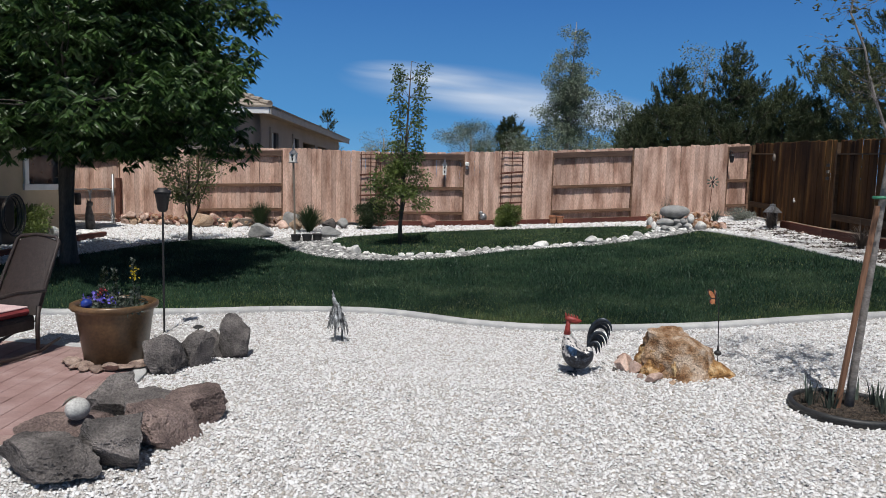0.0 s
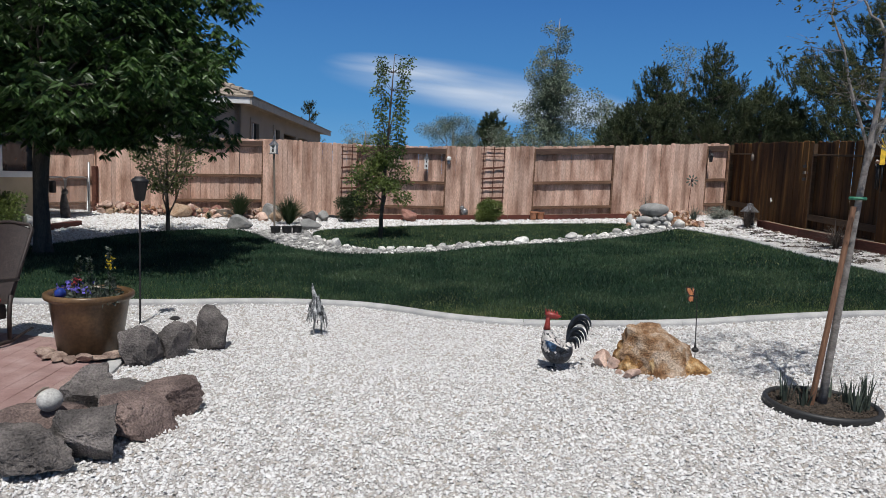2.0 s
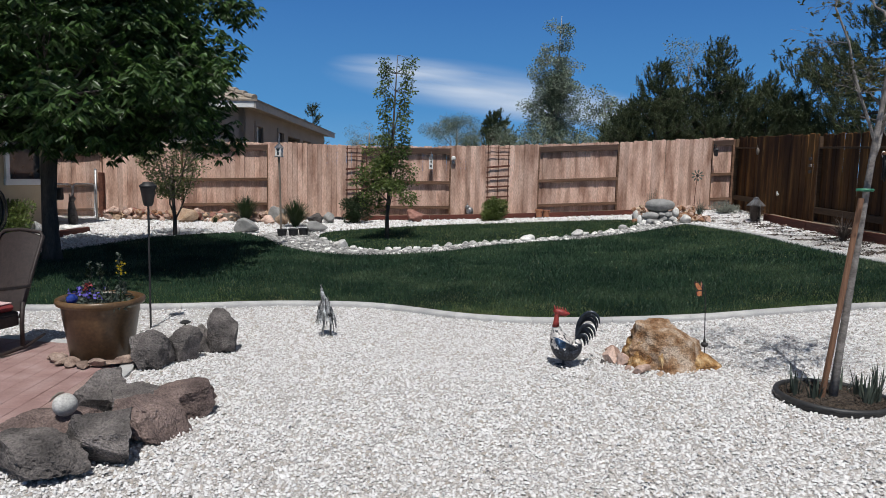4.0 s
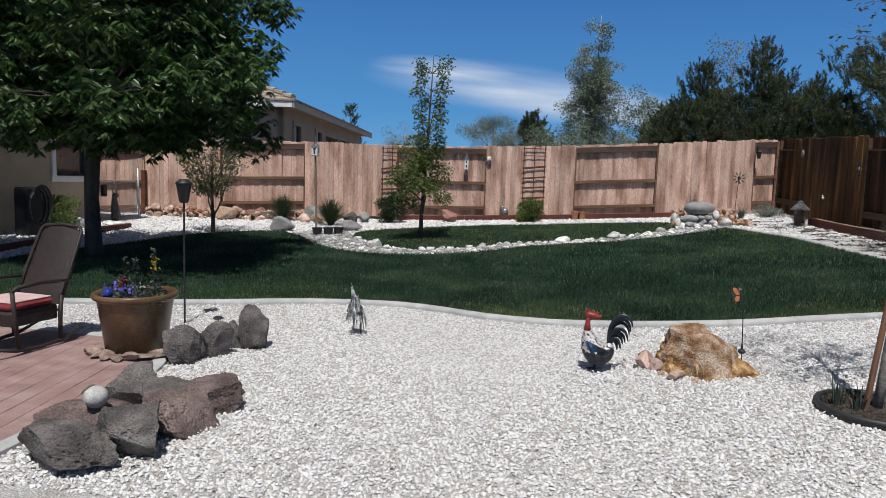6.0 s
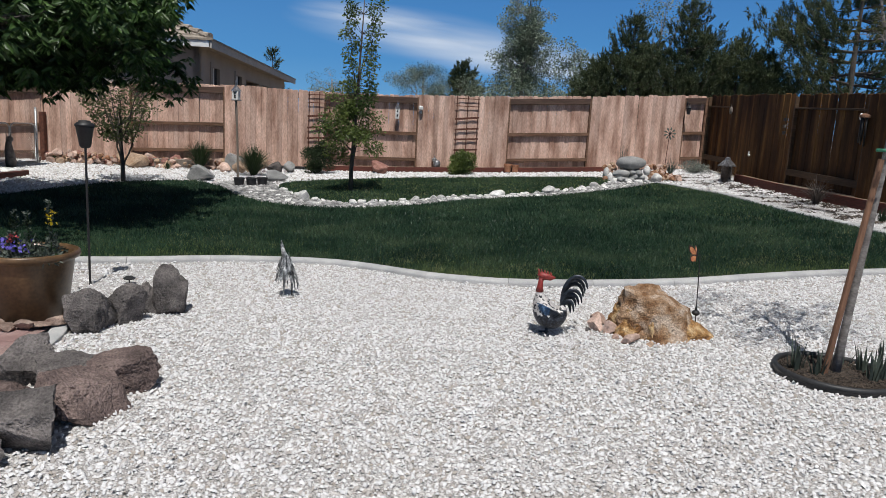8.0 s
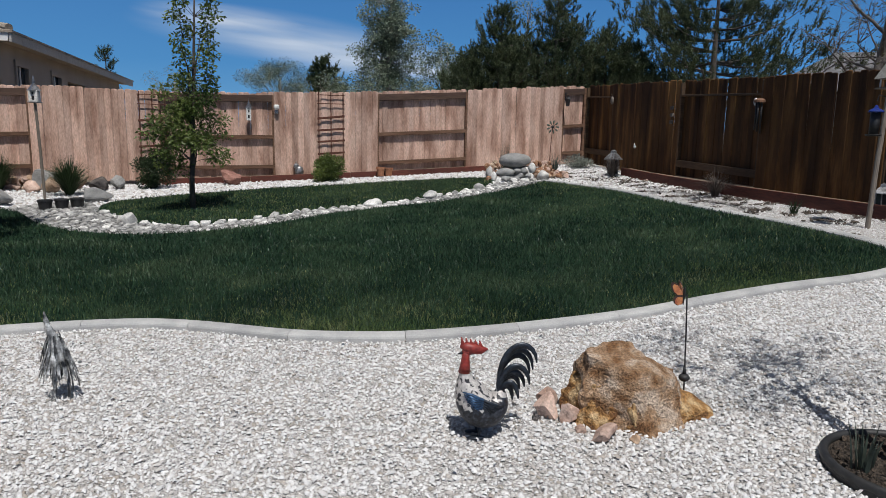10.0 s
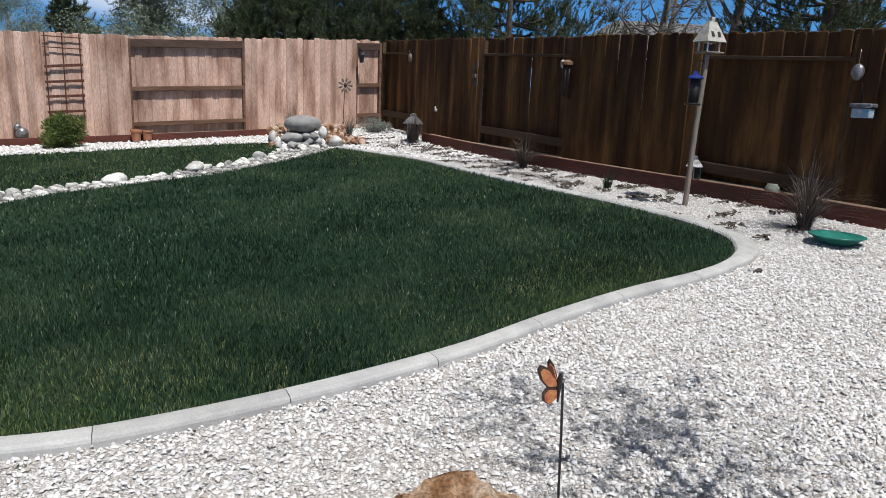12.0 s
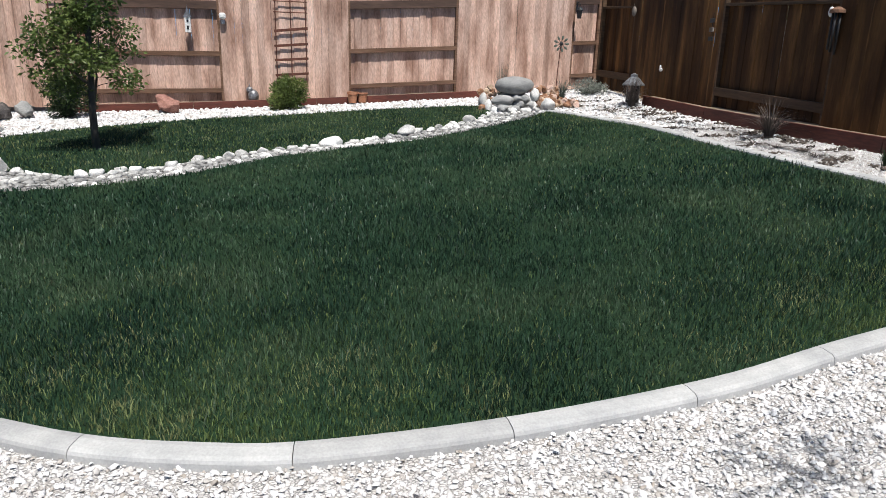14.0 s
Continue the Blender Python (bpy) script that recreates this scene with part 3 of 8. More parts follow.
def blades(name, poly, tests, label, dry=0.022):
    """Grass: bent tapering blades, in one mesh."""
    pts = []
    for x0, x1, y0, y1, per in tests:
        n = int((x1 - x0) * (y1 - y0) * per)
        p = np.stack([rng.uniform(x0, x1, n), rng.uniform(y0, y1, n)], 1)
        pts.append(p[inside(poly, p[:, 0], p[:, 1])])
    p = np.concatenate(pts)
    edge = np.concatenate([np.min(np.hypot(q[:, None, 0] - KERB[None, :, 0], q[:, None, 1] - KERB[None, :, 1]), 1) for q in np.array_split(p, 12)])
    keep = edge > 0.085
    p, edge = p[keep], edge[keep]
    worn = rng.random(len(p)) < 1.0 * np.exp(-edge / 0.75) * (0.6 + 0.4 * np.sin(p[:, 0] * 1.7 + 0.8)) + dry
    n = len(p)
    thin = 0.5 + 0.5 * np.sin(p[:, 0] * 2.3 + 1.7 * np.sin(p[:, 1] * 1.3)) * np.cos(p[:, 1] * 1.9 + p[:, 0] * 0.7)
    h = rng.uniform(0.03, 0.064, n) * (0.75 + 0.4 * thin) * np.where(worn, 0.7, 1.0)
    w = rng.uniform(0.0017, 0.0033, n) * np.clip(1 + (p[:, 1] - 9.6) * 0.35, 1.0, 2.1)
    ang, lean_a = rng.uniform(0, 2 * np.pi, n), rng.uniform(0, 2 * np.pi, n)
    lean = rng.uniform(0.1, 0.75, n) * h
    z = land(p[:, 0], p[:, 1]) + 0.028
    base = np.stack([p[:, 0], p[:, 1], z], 1)
    side = np.stack([np.cos(ang) * w, np.sin(ang) * w, 0 * w], 1)
    ld = np.stack([np.cos(lean_a) * lean, np.sin(lean_a) * lean, 0 * lean], 1)
    up = np.stack([0 * h, 0 * h, h], 1)
    mid = base + up * 0.55 + ld * 0.3
    tip = base + up + ld
    v = np.stack([base - side, base + side, mid + side * 0.8, mid - side * 0.8, tip], 1).reshape(-1, 3)
    k = np.arange(n)[:, None] * 5
    tri = np.concatenate([k + np.array((0, 1, 2)), k + np.array((0, 2, 3)), k + np.array((3, 2, 4))])
    worn = np.tile(worn, 3)
    for sel, m, nm, lb in ((~worn, M_GRASS, name, label), (worn, M_GRASS_DRY, "worn_grass", "short yellowing grass blades among the lawn")):
        used, idx = np.unique(tri[sel], return_inverse=True)
        solo(nm, fast_mesh(nm, v[used], idx.reshape(-1, 3), m), None, lb, "grass", kind="stuff")


blades("lawn_grass", LAWN, [(-1.8, 5.5, 8.3, 9.9, 6200), (-3.5, -1.8, 8.3, 10.6, 3200), (-1.8, 5.5, 9.9, 10.6, 4200), (5.5, 7.0, 8.3, 10.6, 3000), (-3.5, 7.0, 10.6, 11.6, 2600), (-3.5, 7.0, 11.6, 12.8, 2000), (-8.4, -3.5, 7.3, 12.8, 1500), (-8.4, 7.0, 12.8, 18.7, 1000)], "dense dark green lawn grass")
blades("small_lawn_grass", INNER, [(-4.1, 3.6, 14.0, 19.8, 1100)], "dark green grass behind the stone creek", 0.45)

# kerb: cast concrete pieces with open joints
kerb = thing("kerb", "pale grey concrete lawn kerb with control joints", "kerb", kind="structure")
seg = np.linalg.norm(np.diff(KERB, axis=0), axis=1)
run = np.concatenate([[0], np.cumsum(seg)])
pos = lambda s: np.array((np.interp(s, run, KERB[:, 0]), np.interp(s, run, KERB[:, 1])))
PROFILE = [(-0.068, -0.03), (-0.066, 0.030), (-0.060, 0.044), (-0.044, 0.055), (0.010, 0.064), (0.044, 0.060), (0.056, 0.042), (0.058, -0.03)]
PIECE = 0.89
JOINT = -0.17
for i in range(int((run[-1] - JOINT) / PIECE) + 1):
    s0, s1 = max(0.0, i * PIECE + 0.002 + JOINT), min(run[-1], (i + 1) * PIECE - 0.002 + JOINT)
    v, f = [], []
    cuts = np.linspace(s0, s1, 9)
    for s in cuts:
        p, q = pos(s), pos(s + 0.02) - pos(s - 0.02)
        q = q / np.linalg.norm(q)
        nrm = np.array((-q[1], q[0]))
        for o, h in PROFILE:
            e = p + nrm * o * float(np.interp(p[0] + 0.25 * (p[1] - 9.4), [5.6, 6.3], [1.0, 1.9]))
            v.append((e[0], e[1], G(p[0], p[1]) + h))
    m = len(PROFILE)
    for r in range(len(cuts) - 1):
        for k in range(m - 1):
            f.append((r * m + k, (r + 1) * m + k, (r + 1) * m + k + 1, r * m + k + 1))
    f += [tuple(range(m)), tuple(range(len(cuts) * m - 1, (len(cuts) - 1) * m - 1, -1))]
    part("kerb_piece", Build().add(v, f), M_KERB, kerb, smooth=False)


# ---------------------------------------------------------------- fences
def picket_mesh(name, h, w, material):
    """A dog-eared board that stands on its foot at the origin."""
    t, e = 0.008, 0.030
    out = [(-w / 2, 0), (w / 2, 0), (w / 2, h - e), (w / 2 - 0.012, h - 0.008), (w / 2 - e - 0.008, h), (-w / 2 + e + 0.008, h), (-w / 2 + 0.012, h - 0.008), (-w / 2, h - e)]
    c = 0.010
    v = [(x - math.copysign(c, x), -t, z - (c if z > 0.1 else 0)) for x, z in out] + [(x, -t + 0.009, z) for x, z in out] + [(x, t, z) for x, z in out]
    n = len(out)
    f = [tuple(range(n)), tuple(range(3 * n - 1, 2 * n - 1, -1))] + [((k + 1) % n + r * n, k + r * n, n + k + r * n, n + (k + 1) % n + r * n) for r in (0, 1) for k in range(n)]
    return Build().add(v, f).mesh(name, [material])


def fence(name, along, inward, panels, top, tall, m_board, m_rail, label, post_mat, rails):
    root = thing(name, label, "fence", kind="structure")
    meshes = [picket_mesh("picket", tall + d, (0.1415 if m_board is M_CEDAR else 0.149) + e, m_board) for d, e in ((0, 0), (0.012, 0.002), (-0.012, -0.003), (0.006, -0.002))]
    yaw = math.atan2(along[1], along[0])
    if np.cross(along, inward) > 0:
        yaw += math.pi

    def at(s, off):
        p = CORNER + along * s + inward * off
        return p

    rnd = random.Random(len(name))
    for s0, s1, front in panels:
        n = max(1, round((s1 - s0) / 0.139))
        step = (s1 - s0) / n
        for k in range(n):
            s = s0 + (k + 0.5) * step
            p = at(s, (0.055 if front else -0.055) + (0.005 if k % 2 else -0.005))
            ob = part("picket", meshes[rnd.randrange(4)], None, root)
            ob.location = (p[0], p[1], top(s) - tall + rnd.uniform(-0.012, 0.012))
            if m_board is M_BROWN and rnd.random() < 0.03:
                ob.scale = (0.942, 1, 1)
            ob.rotation_euler = (rnd.uniform(-0.006, 0.006), rnd.uniform(-0.004, 0.004), yaw + rnd.uniform(-0.02, 0.02))
        # rails; the cedar top beam carries its shadow band in its colour
        mid = (s0 + s1) / 2
        for drop, deep, thick in rails:
            a, c = at(s0 + 0.01, 0), at(s1 - 0.01, 0)
            za, zc = top(s0) - drop, top(s1) - drop
            d = np.array((c[0] - a[0], c[1] - a[1], zc - za))
            L = np.linalg.norm(d)
            d = d / L
            w = np.array((inward[0], inward[1], 0.0))
            u = np.cross(d, w)
            u = u if u[2] > 0 else -u
            rot = np.stack([d, w, u], 1)
            part("rail", Build().box(((a[0] + c[0]) / 2, (a[1] + c[1]) / 2, (za + zc) / 2), (L, deep, thick), rot=rot, bevel=0.005), M_RAIL_SHADED if drop < 0.5 and m_rail is M_CEDAR_RAIL else m_rail, root)
    for s in sorted({s for s0, s1, _ in panels for s in (s0, s1)}):
        p = at(s, 0.0)
        part("fence_post", Build().box((p[0], p[1], top(s) - 1.0 - 0.03), (0.088, 0.088, 1.95), rot=np.array(Matrix.Rotation(yaw, 3, "Z")), bevel=0.006), post_mat, root)
    return root


def back_top(s):
    x = CORNER[0] + BACK_ALONG[0] * s
    return float(np.interp(x, [-16, -11.0, -9.0, -6.7, -4.4, -3.0, -1.5, 0.0, 1.0, 3.3, 4.7, 6.75], [2.0, 2.30, 2.47, 2.53, 2.50, 2.51, 2.55, 2.61, 2.66, 2.79, 2.89, 3.01]))


def right_top(s):
    return 3.02 - 0.040 * s


bx = lambda x: (CORNER[0] - x) / 0.9904
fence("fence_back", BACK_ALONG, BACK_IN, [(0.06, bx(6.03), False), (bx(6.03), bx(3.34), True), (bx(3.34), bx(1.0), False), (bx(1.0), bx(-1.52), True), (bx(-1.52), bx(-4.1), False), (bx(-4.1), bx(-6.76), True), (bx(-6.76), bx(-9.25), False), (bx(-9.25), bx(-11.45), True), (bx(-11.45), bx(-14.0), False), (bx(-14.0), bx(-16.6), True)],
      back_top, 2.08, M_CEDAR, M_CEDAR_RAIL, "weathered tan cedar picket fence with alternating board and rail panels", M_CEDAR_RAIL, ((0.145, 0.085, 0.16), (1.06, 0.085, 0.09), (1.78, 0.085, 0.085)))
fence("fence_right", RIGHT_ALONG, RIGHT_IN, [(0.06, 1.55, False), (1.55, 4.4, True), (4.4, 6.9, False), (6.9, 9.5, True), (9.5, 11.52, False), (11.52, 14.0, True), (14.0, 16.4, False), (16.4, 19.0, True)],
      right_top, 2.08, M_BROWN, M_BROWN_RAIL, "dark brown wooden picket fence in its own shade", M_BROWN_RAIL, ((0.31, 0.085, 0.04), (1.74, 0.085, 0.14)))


def edging(name, along, inward, s_list, off, high, label):
    """Stained retaining boards set on edge in front of a fence."""
    root = thing(name, label, "edging", kind="structure")
    for s0, s1 in zip(s_list[:-1], s_list[1:]):
        a, c = CORNER + along * (s0 + 0.004) + inward * off, CORNER + along * (s1 - 0.004) + inward * off
        za, zc = G(*a), G(*c)
        d = np.array((c[0] - a[0], c[1] - a[1], zc - za))
        L = np.linalg.norm(d)
        d /= L
        w = np.array((inward[0], inward[1], 0.0))
        u = np.cross(d, w)
        u = u if u[2] > 0 else -u
        part("board", Build().box(((a[0] + c[0]) / 2, (a[1] + c[1]) / 2, (za + zc) / 2 + high / 2 - 0.05), (L, 0.04, high + 0.1), rot=np.stack([d, w, u], 1), bevel=0.006), M_REDWOOD, root)
    return root


edging("edging_back", BACK_ALONG, BACK_IN, [bx(x) for x in (3.95, 2.4, 0.3, -2.1, -4.5)], 0.22, 0.145, "red-stained boards edging the gravel along the back fence")
edging("edging_right", RIGHT_ALONG, RIGHT_IN, [2.6, 4.6, 6.4, 8.2, 10.6, 13.0, 15.4, 17.8], 0.30, 0.20, "red-stained retaining boards along the brown fence")


# banked soil between the edging boards and the fences
def bench(name, along, inward, s_list, off, high, label):
    v = []
    for q in s_list:
        for o, h in ((off - 0.02, -0.05), (off - 0.025, high), (-0.16, high + 0.03), (-0.2, -0.05)):
            p = CORNER + along * q + inward * o
            v.append((p[0], p[1], G(*(CORNER + along * q + inward * off)) + h))
    f = [(4 * i + k, 4 * i + k + 1, 4 * i + k + 5, 4 * i + k + 4) for i in range(len(s_list) - 1) for k in range(3)]
    solo(name, Build().add(v, f), M_SOIL, label, "soil", kind="structure")


bench("bench_back", BACK_ALONG, BACK_IN, np.linspace(bx(3.9), bx(-4.5), 30), 0.22, 0.12, "dry soil banked behind the red boards")
bench("bench_right", RIGHT_ALONG, RIGHT_IN, np.linspace(2.6, 17.8, 40), 0.30, 0.17, "dry soil banked behind the red boards")


# ---------------------------------------------------------------- gravel stones
def scatter_stones(name, pts, size, flat, material, label, category, squash=(0.7, 1.4), tip=0.42):
    """Loose broken chips in one mesh: uneven four-sided slabs with bevelled tops, lying at all angles."""
    n = len(pts)
    quad = np.array([(1, 0), (0, 1), (-1, 0), (0, -1.0)])
    low = quad[None] * rng.uniform(0.65, 1.3, (n, 4, 1)) + rng.normal(0, 0.2, (n, 4, 2))
    high = low * rng.uniform(0.55, 0.92, (n, 4, 1)) + rng.normal(0, 0.08, (n, 4, 2))
    v = np.concatenate([np.concatenate([low, rng.uniform(-1.1, -0.5, (n, 4, 1))], 2), np.concatenate([high, rng.uniform(0.45, 1.1, (n, 4, 1))], 2)], 1)
    v = v * (rng.uniform(size[0], size[1], n)[:, None, None] * np.stack([rng.uniform(*squash, n), rng.uniform(*squash, n) * 0.68, rng.uniform(flat * 0.7, flat * 1.4, n)], 1)[:, None, :])
    ang, tilt = rng.uniform(0, 2 * np.pi, n), rng.normal(0, tip, n)
    c, s = np.cos(tilt)[:, None], np.sin(tilt)[:, None]
    x, y, z = v[..., 0], v[..., 1], v[..., 2]
    x, z = c * x + s * z, -s * x + c * z
    c, s = np.cos(ang)[:, None], np.sin(ang)[:, None]
    x, y = c * x - s * y, s * x + c * y
    v = np.stack([x, y, z], 2) + pts[:, None, :]
    f5 = np.array([(4, 5, 6, 7), (0, 1, 5, 4), (1, 2, 6, 5), (2, 3, 7, 6), (3, 0, 4, 7)])
    fac = (np.arange(n)[:, None, None] * 8 + f5[None]).reshape(-1, 4)
    return solo(name, fast_mesh(name, v.reshape(-1, 3), fac, material), None, label, category, kind="stuff")


def jitter_grid(x0, x1, y0, y1, step):
    X, Y = np.meshgrid(np.arange(x0, x1, step), np.arange(y0, y1, step))
    p = np.stack([X.ravel(), Y.ravel()], 1)
    return p + rng.uniform(-0.55, 0.55, p.shape) * step


def bare(p):
    x, y = p[:, 0], p[:, 1]
    return yard(x, y) & ~inside(LAWN, x, y) & ~inside(INNER, x, y) & ~inside(PATIO, x, y) & (np.hypot(x - 2.98, y - 5.98) > 0.40)


near = np.concatenate([jitter_grid(-2.6, 5.4, 3.75, 7.2, 0.0235), jitter_grid(5.4, 8.3, 4.6, 7.2, 0.036), jitter_grid(-2.6, 6.5, 7.2, 9.6, 0.0252), jitter_grid(-6.0, -2.6, 4.5, 9.6, 0.036), jitter_grid(6.5, 8.3, 7.2, 9.6, 0.032)])
near = near[bare(near) & (near[:, 0] < np.maximum(0.9 + 0.75 * (near[:, 1] - 0.5), 1.2 + 1.65 * (near[:, 1] - 5.0)))]
far = np.concatenate([jitter_grid(-12.0, -6.0, 6.5, 12.0, 0.07), jitter_grid(-12.0, 8.2, 9.6, 21.8, 0.07)])
strip = jitter_grid(4.4, 8.3, 9.6, 16.5, 0.045)
strip = strip[bare(strip)]
far = far[~((far[:, 0] > 4.4) & (far[:, 1] < 16.5))]
far = far[bare(far) & ~inside(CREEK, far[:, 0], far[:, 1])]
for nm, p, size in (("gravel", np.concatenate([near, strip]), (0.0072, 0.0175)), ("gravel", far, (0.024, 0.045))):
    q = np.stack([p[:, 0], p[:, 1], land(p[:, 0], p[:, 1]) + rng.uniform(-0.003, 0.015, len(p))], 1)
    scatter_stones(nm, q, size, 0.38, M_GRAVEL, "loose crushed white gravel", "gravel")

# dark flakes scattered in drifts below the brown fence, standing in for shadow streaks
lp = jitter_grid(4.4, 8.3, 9.2, 20.5, 0.035)
lx, ly = lp[:, 0], lp[:, 1]
off = (lx - CORNER[0]) * RIGHT_IN[0] + (ly - CORNER[1]) * RIGHT_IN[1]
drift = np.array([noise.noise(Vector((x * 1.6, y * 3.4, 0.0))) + 0.5 * noise.noise(Vector((x * 5, y * 9, 4.0))) for x, y in lp])
lp = lp[bare(lp) & (off > 0.33) & (off < 2.3) & (ly > 9.8) & (drift > 0.16 + 0.10 * off) & (rng.random(len(lp)) < 0.6)]
scatter_stones("leaf_litter", np.stack([lp[:, 0], lp[:, 1], land(lp[:, 0], lp[:, 1]) + 0.020], 1), (0.018, 0.04), 0.18, M_SHADE_FLAKES, "dark flakes standing in for shadow streaks on white gravel", "litter")

# ---------------------------------------------------------------- trees
def leaf_cloud(points, dirs, length, width, droop=0.0, fold=0.25):
    """Folded pointed leaves, one at each point."""
    n = len(points)
    d = dirs / (np.linalg.norm(dirs, axis=1, keepdims=True) + 1e-9)
    d[:, 2] -= droop
    d /= np.linalg.norm(d, axis=1, keepdims=True)
    r = rng.normal(size=(n, 3))
    s = np.cross(d, r)
    s /= np.linalg.norm(s, axis=1, keepdims=True) + 1e-9
    u = np.cross(d, s)
    L = length * rng.uniform(0.65, 1.25, (n, 1))
    W = width * rng.uniform(0.7, 1.2, (n, 1))
    base = points
    tip = points + d * L
    mid = points + d * L * 0.45 + u * W * fold
    v = np.stack([base, mid + s * W * 0.5, tip, mid - s * W * 0.5], 1).reshape(-1, 3)
    k = np.arange(n)[:, None] * 4
    return v, np.concatenate([k + np.array((0, 1, 2)), k + np.array((0, 2, 3))])


def in_ball(n):
    p = rng.normal(size=(n, 3))
    p /= np.linalg.norm(p, axis=1, keepdims=True)
    return p * rng.uniform(0, 1, (n, 1)) ** 0.45


def limb(b, a, c, r0, r1, sag=0.1, sides=6, n=6):
    """A bent tapering limb from a to c."""
    a, c = np.array(a, float), np.array(c, float)
    L = np.linalg.norm(c - a)
    k = rng.normal(0, sag * L, 3)
    k[2] = abs(k[2])
    t = np.linspace(0, 1, n)[:, None]
    pts = a + (c - a) * t + k * (t * (1 - t)) * 1.2 + rng.normal(0, 0.012 * L, (n, 3)) * np.sin(np.pi * t)
    b.tube(pts, np.linspace(r0, r1, n), sides)
    return pts


def broadleaf(name, base, trunk, clumps, per_clump, leaf, bark, leaves, label, droop=0.2, fork=0.6, limb_r=0.05, squash=0.75, twigs=3, spread=1.0, majors=9, rosette=0):
    """A tree: trunk as (height, dx, dy, radius) rows; a few rising limbs fork into branches, one to each clump (dx, dy, dz, r) of loose leaves."""
    root = thing(name, label, "tree", at=base)
    wood = Build()
    tp = np.array([(x, y, h) for h, x, y, r in trunk])
    wood.tube(tp, [r for *_, r in trunk], 10)
    hs = tp[:, 2]
    C = np.array([c[:3] for c in clumps])
    nodes = []
    for k in range(majors):
        a = 2 * math.pi * (k * 0.382 + 0.1)
        out = C[np.argmax(C[:, 0] * math.cos(a) + C[:, 1] * math.sin(a) + rng.normal(0, 0.25, len(C)))]
        end = out * np.array((0.62, 0.62, 1.0)) + np.array((0, 0, rng.uniform(-0.15, 0.25)))
        t0 = fork + (0.85 - fork) * k / majors
        h = min(hs[-1] * t0, end[2] - 0.15)
        p0 = np.array((np.interp(h, hs, tp[:, 0]), np.interp(h, hs, tp[:, 1]), h))
        t = np.linspace(0, 1, 9)[:, None]
        bend = np.array((0.0, 0.0, -0.10 if end[2] > h + 0.6 else 0.14)) * np.linalg.norm(end - p0)
        pts = p0 + (end - p0) * t + bend * (t * (1 - t)) * 2 + rng.normal(0, 0.012, (9, 3)) * np.linalg.norm(end - p0) * np.sin(np.pi * t)
        wood.tube(pts, np.linspace(limb_r, limb_r * 0.3, 9), 7)
        nodes.append(pts[1:])
    nodes.append(np.stack([np.interp(np.linspace(hs[-1] * fork, hs[-1], 10), hs, tp[:, i]) for i in (0, 1, 2)], 1))
    nodes = np.concatenate(nodes)
    P, D = [], []
    for dx, dy, dz, r in clumps:
        c = np.array((dx, dy, dz))
        gap = c - nodes
        cost = np.linalg.norm(gap, axis=1) + np.maximum(0, -gap[:, 2]) * 0.8
        path = limb(wood, nodes[np.argmin(cost)], c, limb_r * 0.28, limb_r * 0.08, 0.18, 5)
        for _ in range(twigs):
            e = c + in_ball(1)[0] * r * np.array((1, 1, squash))
            limb(wood, path[rng.integers(2, 5)], e, limb_r * 0.14, limb_r * 0.05, 0.15, 3, 4)
        n = int(per_clump * (r / 0.5) ** 2)
        if rosette:
            # shoots that each end in a drooping spray of leaves
            m = max(2, n // rosette)
            q = np.repeat(in_ball(m), rosette, 0)
            a = rng.uniform(0, 2 * np.pi, m * rosette)
            P.append(c + q * r * np.array((1, 1, squash)) * spread + rng.normal(0, 0.02, q.shape))
            D.append(np.stack([np.cos(a), np.sin(a), rng.uniform(-0.35, 0.45, len(a))], 1) + q * 0.35)
            continue
        q = in_ball(n)
        P.append(c + q * r * np.array((1, 1, squash)) * spread)
        D.append(q * np.array((1, 1, 0.4)) + rng.normal(0, 0.5, (n, 3)))
    P, D = np.concatenate(P), np.concatenate(D)
    part("trunk", wood, bark, root, smooth=True)
    v, f = leaf_cloud(P, D, leaf[0], leaf[1], droop)
    part("crown", fast_mesh("crown", v, f, leaves), None, root)
    return root


def crown_clumps(n, rx, ry, z0, z1, r0, r1, shell=0.55, seed=1, cx=0.0, cy=0.0, keep=None):
    """Clump centres in an uneven egg."""
    g = np.random.default_rng(seed)
    out = []
    while len(out) < n:
        p = g.normal(size=3)
        p /= np.linalg.norm(p)
        p *= g.uniform(shell, 1.0) * g.uniform(0.85, 1.1)
        x, y, z = cx + p[0] * rx, cy + p[1] * ry, (z0 + z1) / 2 + p[2] * (z1 - z0) / 2
        if keep and not keep(x, y, z):
            continue
        out.append((x, y, z, g.uniform(r0, r1)))
    return out


